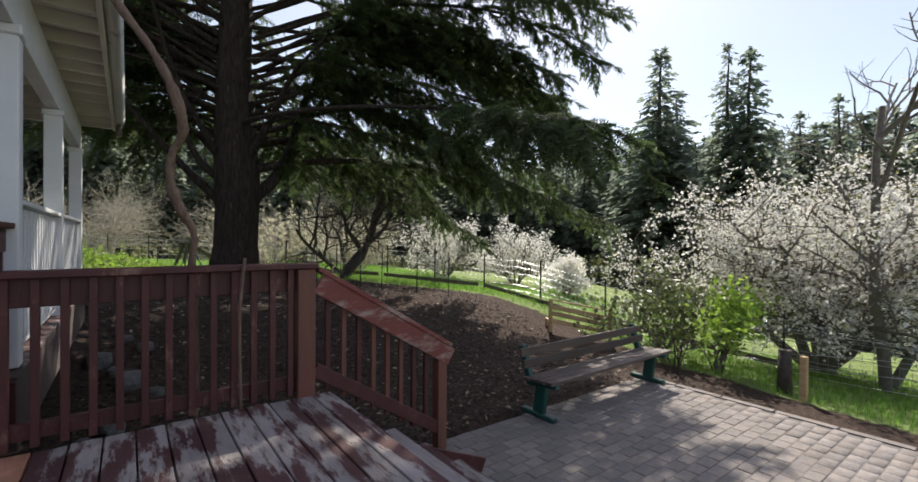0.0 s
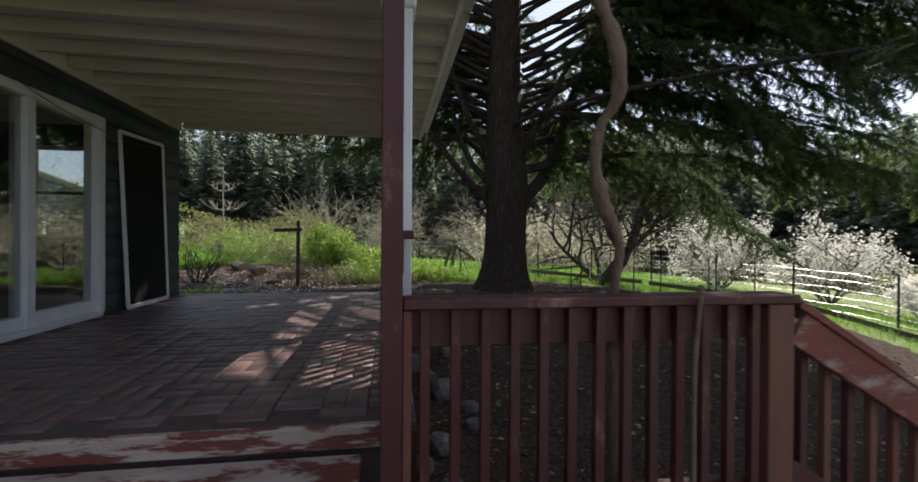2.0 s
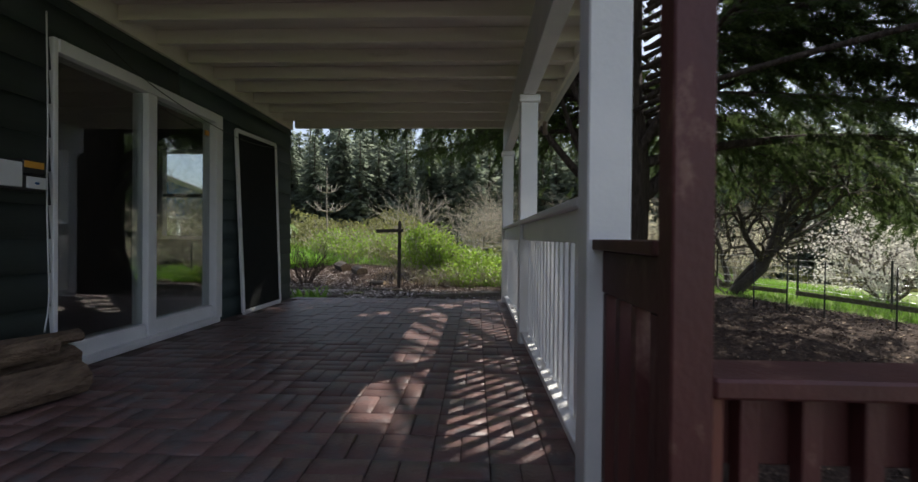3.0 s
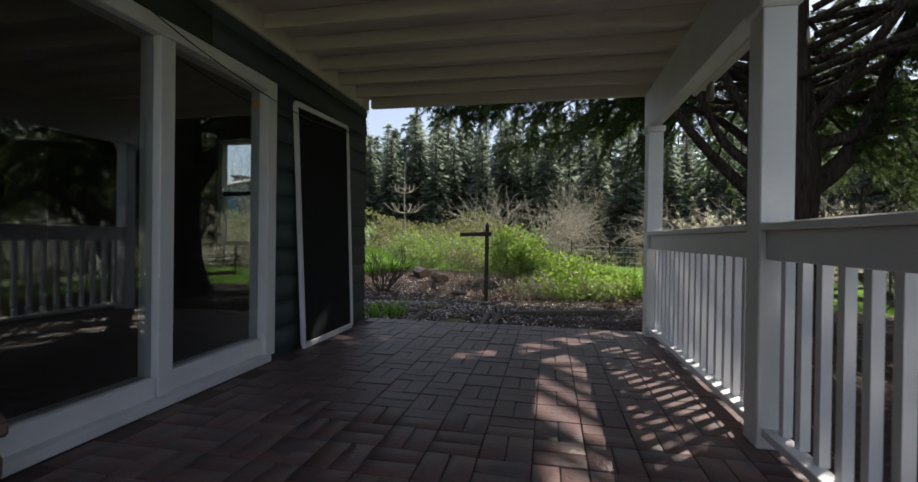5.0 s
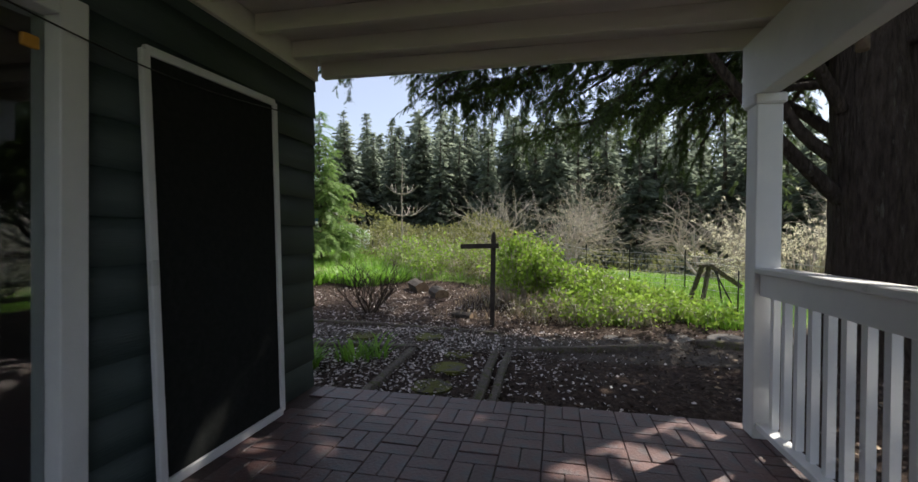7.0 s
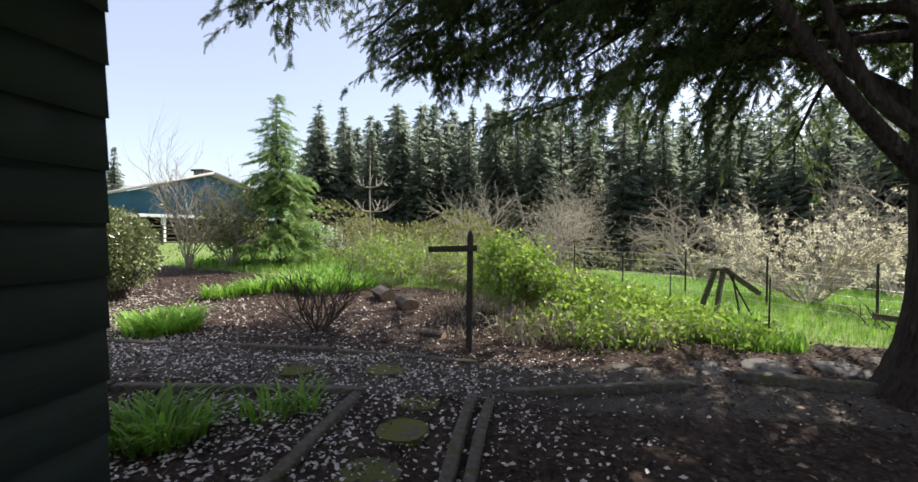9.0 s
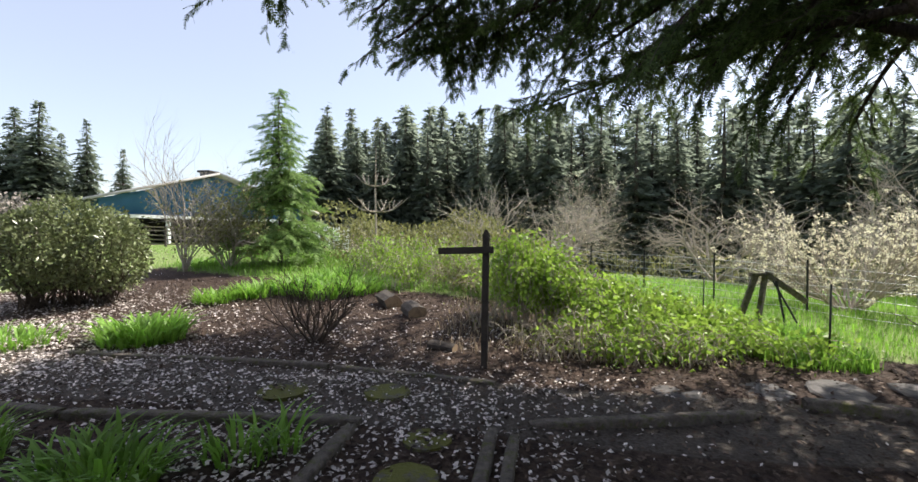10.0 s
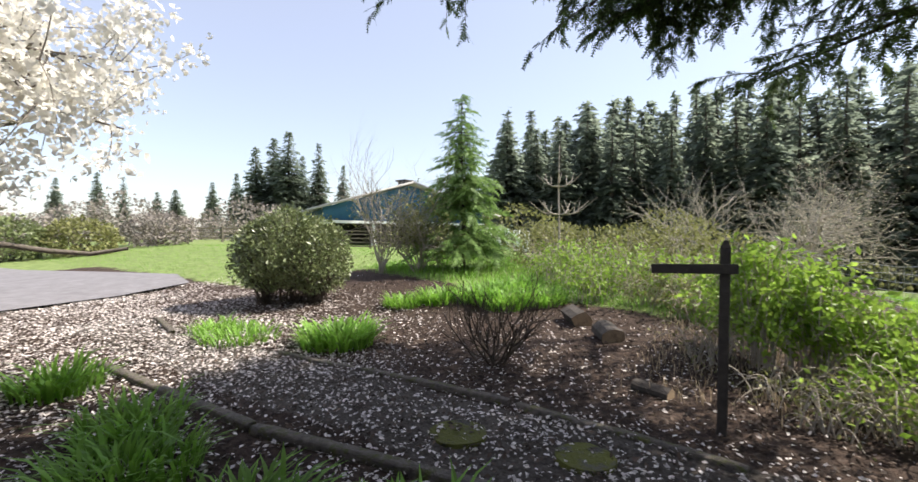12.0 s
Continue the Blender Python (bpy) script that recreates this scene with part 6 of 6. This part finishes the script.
def bramble(label, spots, canes, leaf, per, seed, lsize=0.075, cat="bramble"):
    """Arching canes rising from the spots (x, y, height, reach), with leaves along them."""
    rng = np.random.default_rng(seed)
    t = empty("bramble")
    tagged(t, label, cat, group="brambles")
    lines, P = [], []
    for x, y, h, reach in spots:
        for k in range(canes):
            a = rng.uniform(0, 6.28)
            r = reach * rng.uniform(0.5, 1.2)
            hh = h * rng.uniform(0.45, 1.1)
            f = np.array([x + rng.normal(0, 0.25 * reach), y + rng.normal(0, 0.25 * reach), 0])
            f[2] = gz(f[0], f[1]) - 0.05
            c = spline([f, f + [0.3 * r * math.cos(a), 0.3 * r * math.sin(a), hh * 0.8], f + [0.7 * r * math.cos(a), 0.7 * r * math.sin(a), hh], f + [1.1 * r * math.cos(a), 1.1 * r * math.sin(a), hh * 0.65]], 10)
            lines.append((c, np.linspace(0.008, 0.003, 10)))
            P.append(c[rng.integers(2, 10, per)] + rng.normal(0, 0.07, (per, 3)))
    obj("cane_mass", *tubes(lines, 4), M["twig"], t)["kind"] = "stuff"
    P = np.concatenate(P)
    n = len(P)
    V, F = strew(*LEAF, P, turns(rng.normal(0, 1, (n, 3)) + np.array([0, 0, 0.2]), rng.uniform(0, 6.28, n)), lsize * rng.uniform(0.5, 1.4, n))
    obj("foliage", V, F, M[leaf], t)["kind"] = "stuff"


bramble("bright green bramble peak behind the signpost", [(-2.3, 15.5, 1.5, 0.5), (-1.9, 15.4, 1.2, 0.5), (-2.6, 16.0, 1.3, 0.6)], 46, "leaf", 34, 401, 0.095)
bramble("sprawling bright green brambles on the bank", [(-1.3, 15.3, 0.95, 0.6), (-0.7, 15.4, 0.8, 0.6), (-0.1, 15.5, 0.65, 0.5), (0.5, 15.6, 0.5, 0.5), (-1.0, 16.2, 0.8, 0.6), (1.0, 15.4, 0.4, 0.5)], 44, "leaf", 30, 402, 0.09)
bramble("dry leafless bramble canes on the mound", [(-2.2, 14.4, 0.4, 0.5), (-1.5, 14.5, 0.45, 0.5), (-1.0, 14.6, 0.4, 0.5), (-3.0, 15.3, 0.5, 0.5)], 22, "leafolive", 7, 403, 0.05)
bramble("sunlit dry brush along the edge of the bank", [(-1.4, 13.9, 0.5, 0.5), (-0.7, 14.0, 0.45, 0.5), (0.0, 14.1, 0.4, 0.5), (-1.9, 13.75, 0.4, 0.4)], 20, "leafolive", 8, 405, 0.05)
bramble("low bright green brambles spreading down the bank", [(-0.9, 14.8, 0.6, 0.6), (-0.2, 14.7, 0.5, 0.6), (0.6, 14.6, 0.4, 0.6), (1.3, 14.5, 0.35, 0.6)], 30, "leaf", 30, 406, 0.085)
bramble("fresh green brambles along the edge of the bank", [(-1.5, 14.2, 0.6, 0.5), (-0.8, 14.1, 0.55, 0.5), (-0.1, 14.0, 0.45, 0.5), (-1.0, 13.8, 0.4, 0.4)], 26, "leaf", 16, 407, 0.075)
bramble("yellow-green brambles over the crest of the mound", [(-3.6, 18.4, 1.0, 0.8), (-4.8, 19.0, 1.1, 0.8), (-6.0, 19.6, 1.1, 0.8), (-2.6, 18.0, 1.1, 0.7), (-5.4, 18.2, 0.8, 0.7), (-7.0, 20.0, 1.0, 0.8)], 44, "leaf", 18, 408, 0.085)
bramble("pale green brambles behind the logs", [(-3.3, 17.6, 0.7, 0.7), (-2.4, 17.4, 0.9, 0.7), (-4.2, 18.2, 0.6, 0.7)], 36, "leafolive", 14, 404)
_m = []
for x, y, s in ((-6.5, 21.5, 0.9), (-5.2, 21.0, 0.95), (-4.0, 20.5, 1.0), (-2.9, 20.2, 0.95), (-7.8, 22.0, 1.0), (-4.5, 22.4, 1.2), (-8.8, 23, 1.0)):
    _m.append((x, y, gz(x, y) + 0.6 * s, s * 1.1, s, 0.85 * s))
leaf_mass("bramble_mound", "olive green bramble bank behind the saplings", _m, 9000, "leafolive", 0.10, 44, "twig", "bramble", twigs=200)
for i, (x, y, sx, sz, lf, lab) in enumerate([(-33, 17.5, 1.6, 1.1, "leafolive", "rounded olive shrub on the far lawn"), (-36, 22.5, 2.0, 1.2, "hedgegrey", "brown leafless rounded shrub on the far lawn"), (-33.5, 14.8, 1.3, 1.2, "leafdark", "dark rounded shrub by the far fence"), (-40, 13, 2.2, 1.8, "leafolive", "olive shrub at the edge of the drive")]):
    leaf_mass("lawn_shrub", lab, [(x, y, gz(x, y) + sz * 0.75, sx, sx, sz)], 2600, lf, 0.22, 50 + i, group="lawn shrubs", twigs=40)
_m = []
for k in range(12):
    b, d = -88 + k * 3.6, 62 + 6 * math.sin(k * 2.1)
    x, y = -2 + d * math.sin(radians(b)), 8 + d * math.cos(radians(b))
    _m.append((x, y, 1.6, 4.2, 4.0, 2.6 + 1.2 * math.sin(k * 1.7)))
leaf_mass("far_hedge", "grey-brown leafless hedgerow beyond the far fence", _m, 16000, "hedgegrey", 0.38, 60, "twig", "hedge", twigs=260)
_m = []
for k in range(22):
    b, d = -26 + k * 5.2, 44 + 4 * math.sin(k * 2.1)
    x, y = -1.5 + d * math.sin(radians(b)), 7 + d * math.cos(radians(b))
    _m.append((x, y, gz(x, y) + 1.6, 3.4, 3.4, 2.4))
leaf_mass("valley_thicket", "olive and grey thicket at the foot of the firs", _m, 20000, "leafolive", 0.36, 61, "twig", "thicket", twigs=400)

# vine trunk by the deck
vp = spline([(0.62, 3.14, -1.25), (0.61, 3.14, 0.2), (0.60, 3.13, 0.62), (0.61, 3.11, 0.84), (0.53, 3.09, 1.0), (0.48, 3.08, 1.18), (0.49, 3.05, 1.34), (0.54, 3.0, 1.46), (0.50, 2.96, 1.66), (0.38, 2.98, 1.92), (0.20, 3.05, 2.2), (0.13, 3.2, 2.48), (-0.02, 3.6, 2.78)], 70)
_rr = 0.026 + 0.006 * np.sin(np.linspace(0, 22, 70)) + np.random.default_rng(2).normal(0, 0.003, 70)
tagged(tube("climbing_vine", vp, _rr, M["vine"], sides=12), "thick twisted vine trunk climbing to the porch roof", "vine")
tagged(tube("vine_shoot", spline([(0.86, 2.95, -0.3), (0.85, 2.94, 0.3), (0.88, 2.94, 0.68)], 12), np.full(12, 0.011), M["vine"], sides=6), "dry vine shoot standing against the railing", "vine")


# ---- grass and litter ----
def clump(x, y, n, size, width, seed, leaf="grass", label="clump of bright green daylily leaves in the soil"):
    rng = np.random.default_rng(seed)
    a = rng.uniform(0, 6.28, n)
    r = np.sqrt(rng.uniform(0, 1, n)) * width
    P = np.column_stack([x + r * np.cos(a), y + r * np.sin(a), np.zeros(n)])
    P[:, 2] = ground_z(P[:, 0], P[:, 1]) - 0.01
    a2 = a + rng.normal(0, 0.9, n)
    R = np.zeros((n, 3, 3))
    lean = rng.uniform(0.6, 1.7, n) * (0.6 + 0.5 * r / width)
    wide = rng.uniform(1.3, 2.1, n)
    R[:, 0, 0], R[:, 1, 0] = np.cos(a2) * lean, np.sin(a2) * lean
    R[:, 0, 1], R[:, 1, 1] = -np.sin(a2) * wide, np.cos(a2) * wide
    R[:, 2, 2] = rng.uniform(0.5, 0.95, n)
    V, F = strew(*BLADE, P, R, size * 0.9 * rng.uniform(0.5, 1.15, n))
    return tagged(obj("leaf_clump", V, F, M[leaf]), label, "plant", group="leaf clumps")


for i, (x, y, n, s, w) in enumerate([(-4.75, 10.1, 330, 0.42, 0.36), (-4.1, 10.55, 60, 0.40, 0.22), (-3.85, 10.75, 36, 0.45, 0.15), (-6.9, 10.3, 260, 0.42, 0.4), (-6.1, 10.0, 420, 0.40, 0.45),
                                     (-7.9, 13.45, 560, 0.52, 0.55), (-9.4, 12.75, 320, 0.34, 0.6), (-10.3, 12.9, 260, 0.32, 0.5), (-8.4, 16.8, 360, 0.45, 0.5), (-8.9, 16.2, 260, 0.4, 0.45),
                                     (-7.6, 17.3, 480, 0.52, 0.6), (-6.8, 17.0, 420, 0.52, 0.55), (-7.2, 18.3, 420, 0.5, 0.6), (-6.2, 17.6, 300, 0.45, 0.5),
                                     (-8.7, 10.3, 260, 0.45, 0.4), (-12.9, 20.5, 160, 0.4, 0.4), (-3.1, 18.2, 260, 0.4, 0.6), (-2.2, 18.4, 260, 0.4, 0.6)]):
    clump(x, y, n, s, w, 200 + i)


def blades(name, label, xr, yr, n, size, where, seed, leaf="grass", thresh=0.5):
    rng = np.random.default_rng(seed)
    X, Y = rng.uniform(*xr, n), rng.uniform(*yr, n)
    keep = where(X, Y) + rng.normal(0, 0.12, n) > thresh
    X, Y = X[keep], Y[keep]
    n = len(X)
    P = np.column_stack([X, Y, ground_z(X, Y) - 0.01])
    a = rng.uniform(0, 6.28, n)
    R = np.zeros((n, 3, 3))
    R[:, 0, 0], R[:, 1, 0], R[:, 0, 1], R[:, 1, 1] = np.cos(a), np.sin(a), -np.sin(a), np.cos(a)
    R[:, 2, 2] = rng.uniform(0.7, 1.2, n)
    R *= np.array([0.7, 1.4, 1.0])[None, None, :]
    V, F = strew(*BLADE, P, R, size * rng.uniform(0.5, 1.3, n))
    return tagged(obj(name, V, F, M[leaf]), label, "grass", kind="stuff")


blades("grass_slope", "bright green rough grass on the slope", (0.0, 12.0), (11.0, 26.0), 52000, 0.15, is_grass, 301)
blades("grass_by_fence", "bright green grass strip before the wire fence", (6.5, 14.0), (-6.0, 12.0), 40000, 0.14, is_grass, 302)
blades("grass_mound", "rough green grass round the garden mound", (-14.0, 1.0), (16.5, 27.0), 30000, 0.20, is_grass, 303)
blades("tall_weeds", "tall bright green weeds along the bramble bank", (-1.6, 2.2), (13.9, 16.2), 9000, 0.22, lambda x, y: smooth01(-1.6, 0.4, x - 0.2 * (y - 14)) * smooth01(13.6 + 0.5 * np.sin(x * 3.1), 14.9 + 0.5 * np.sin(x * 3.1), y), 304, thresh=0.35)
blades("dry_weeds", "dry straw-coloured weed stems on the mound", (-4.4, 0.4), (13.4, 17.5), 2600, 0.15, lambda x, y: smooth01(-4.4, -3.0, x) * smooth01(13.3, 14.2, y), 305, "drygrass")
blades("lawn_grass", "short mown lawn grass beside the drive", (-34, -12), (15.5, 30), 30000, 0.09, is_grass, 306)


def strew_flat(name, label, n, xr, yr, size, leaf, seed, weight, cat):
    rng = np.random.default_rng(seed)
    X, Y = rng.uniform(*xr, n), rng.uniform(*yr, n)
    keep = rng.uniform(0, 1, n) < weight(X, Y)
    X, Y = X[keep], Y[keep]
    n = len(X)
    P = np.column_stack([X, Y, ground_z(X, Y) + 0.025 * np.sin(X * 2.1 + np.cos(Y * 1.7)) * np.sin(Y * 2.3) + 0.022])
    D = np.column_stack([rng.normal(0, 1, n), rng.normal(0, 1, n), rng.normal(0, 0.25, n)])
    V, F = strew(*LEAF, P, turns(D, rng.normal(0, 0.4, n)), size * rng.uniform(0.5, 1.4, n))
    return tagged(obj(name, V, F, M[leaf]), label, cat, kind="stuff")


def petal_weight(x, y):
    patch = 0.55 + 0.45 * np.sin(x * 1.7 + 1.2 * np.sin(y * 1.1)) * np.sin(y * 1.9 + x * 0.6)
    near = smooth01(0.2, -4.0, x) * smooth01(8.7, 9.2, y) * smooth01(18, 13.5, y)
    near = near * (1 - 0.65 * smooth01(12.6, 13.3, y) * smooth01(-9.0, -7.5, x))
    return np.clip(near * (0.25 + 0.75 * patch) + 0.9 * smooth01(-6.5, -9.0, x) * smooth01(14.5, 12.0, y), 0.015, 1)


strew_flat("fallen_petals", "white petals strewn over the garden soil", 105000, (-17, 3.0), (8.75, 19), 0.046, "petalfall", 311, petal_weight, "petals")
strew_flat("leaf_litter", "brown leaf litter and bark over the soil", 80000, (-12, 8.5), (3.2, 18.5), 0.05, "litter", 312, lambda x, y: 0.9 * (1 - is_grass(x, y)) * np.where((x < -0.2) & (y < 8.75), 0, 1) * np.where((x > 2.8) & (x < 6.7) & (y < 3.7), 0, 1), "leaf litter")
strew_flat("wood_chips", "pale wood chips on the dark soil slope", 2600, (-0.2, 8.0), (3.2, 12), 0.07, "log", 313, lambda x, y: np.where((x > 2.8) & (x < 6.7) & (y < 3.7), 0, 0.5), "wood chips")


# ---- bricks and pavers ----
def piece_mesh(name, L, W, H, material, bev=0.006):
    bm = bm_box(bmesh.new(), -L / 2, L / 2, -W / 2, W / 2, -H, 0, None, bev)
    me = bpy.data.meshes.new(name)
    bm.to_mesh(me)
    bm.free()
    me.materials.append(material)
    return me


def lay(spots, me, name, parent, limit, near, fill_material, fill_name):
    """The pieces nearest to a stretch of the plan as objects, the others joined."""
    spots = sorted(spots, key=lambda s: near(s[0], s[1]))
    for x, y, z, a, rx, ry in spots[:limit]:
        o = new(name, me)
        o.parent = parent
        o.matrix_basis = pose(x, y, z, rx, ry, a)
    base = np.array([v.co for v in me.vertices])
    quads = [tuple(p.vertices) for p in me.polygons if len(p.vertices) == 4]
    tri = []
    for q in quads:
        tri += [(q[0], q[1], q[2]), (q[0], q[2], q[3])]
    for p in me.polygons:
        if len(p.vertices) == 3:
            tri.append(tuple(p.vertices))
    rest = spots[limit:]
    if rest:
        ms = [pose(x, y, z, rx, ry, a) for x, y, z, a, rx, ry in rest]
        R = np.array([[list(r)[:3] for r in m.to_3x3()] for m in ms])
        P = np.array([m.translation for m in ms])
        V, F = strew(base, np.array(tri), P, R, np.ones(len(P)))
        o = obj(fill_name, V, F, fill_material, parent)
        o["kind"] = "stuff"


_r = random.Random(31)
spots = []
CELL = 0.236
ny = int((FY1 - FY0) / CELL)
nx = int((FX1 - FX0) / CELL) + 1
for i in range(nx):
    for j in range(ny + 1):
        for k in (-1, 1):
            x, y = FX1 - (i + 0.5) * CELL, FY1 - (j + 0.5) * CELL
            if (i + j) % 2:
                x, a = x + k * CELL / 4, 90
            else:
                y, a = y + k * CELL / 4, 0
            half = CELL / 2 if not (i + j) % 2 else CELL / 4
            if y - CELL / 2 < FY0 or x - half < FX0 - 0.03:
                continue
            spots.append((x, y, _r.uniform(-0.003, 0.003), a + _r.uniform(-0.8, 0.8), _r.uniform(-0.5, 0.5), _r.uniform(-0.5, 0.5)))
lay(spots, piece_mesh("brick", CELL - 0.006, CELL / 2 - 0.006, 0.05, M["brick"], 0.003), "brick", slab, 300, lambda x, y: abs(y - 8.0), M["brickfill"], "bricks_more")

pav = box("pavement", 2.62, 6.62, -5.0, 3.62, -1.40, -1.306, M["patiojoint"])
tagged(pav, "grey concrete pavers of the small patio", "pavement", kind="structure")
spots = []
for j in range(62):
    for i in range(20):
        x, y = 2.75 + i * 0.205 + (0.1025 if j % 2 else 0), 3.55 - j * 0.138
        if 2.66 < x < 6.56:
            spots.append((x, y, -1.30 + _r.uniform(-0.004, 0.004), _r.uniform(-1, 1), _r.uniform(-0.7, 0.7), _r.uniform(-0.7, 0.7)))
lay(spots, piece_mesh("paver", 0.199, 0.132, 0.05, M["paver"], 0.006), "paver", pav, 300, lambda x, y: math.hypot(x - 4.6, y - 2.6), M["paverfill"], "pavers_more")
for k in range(9):
    y = 3.4 - k * 0.62
    box("edge_stone", 6.63, 6.73, y - 0.3, y + 0.3, -1.40, -1.29, M["paver"], pav)
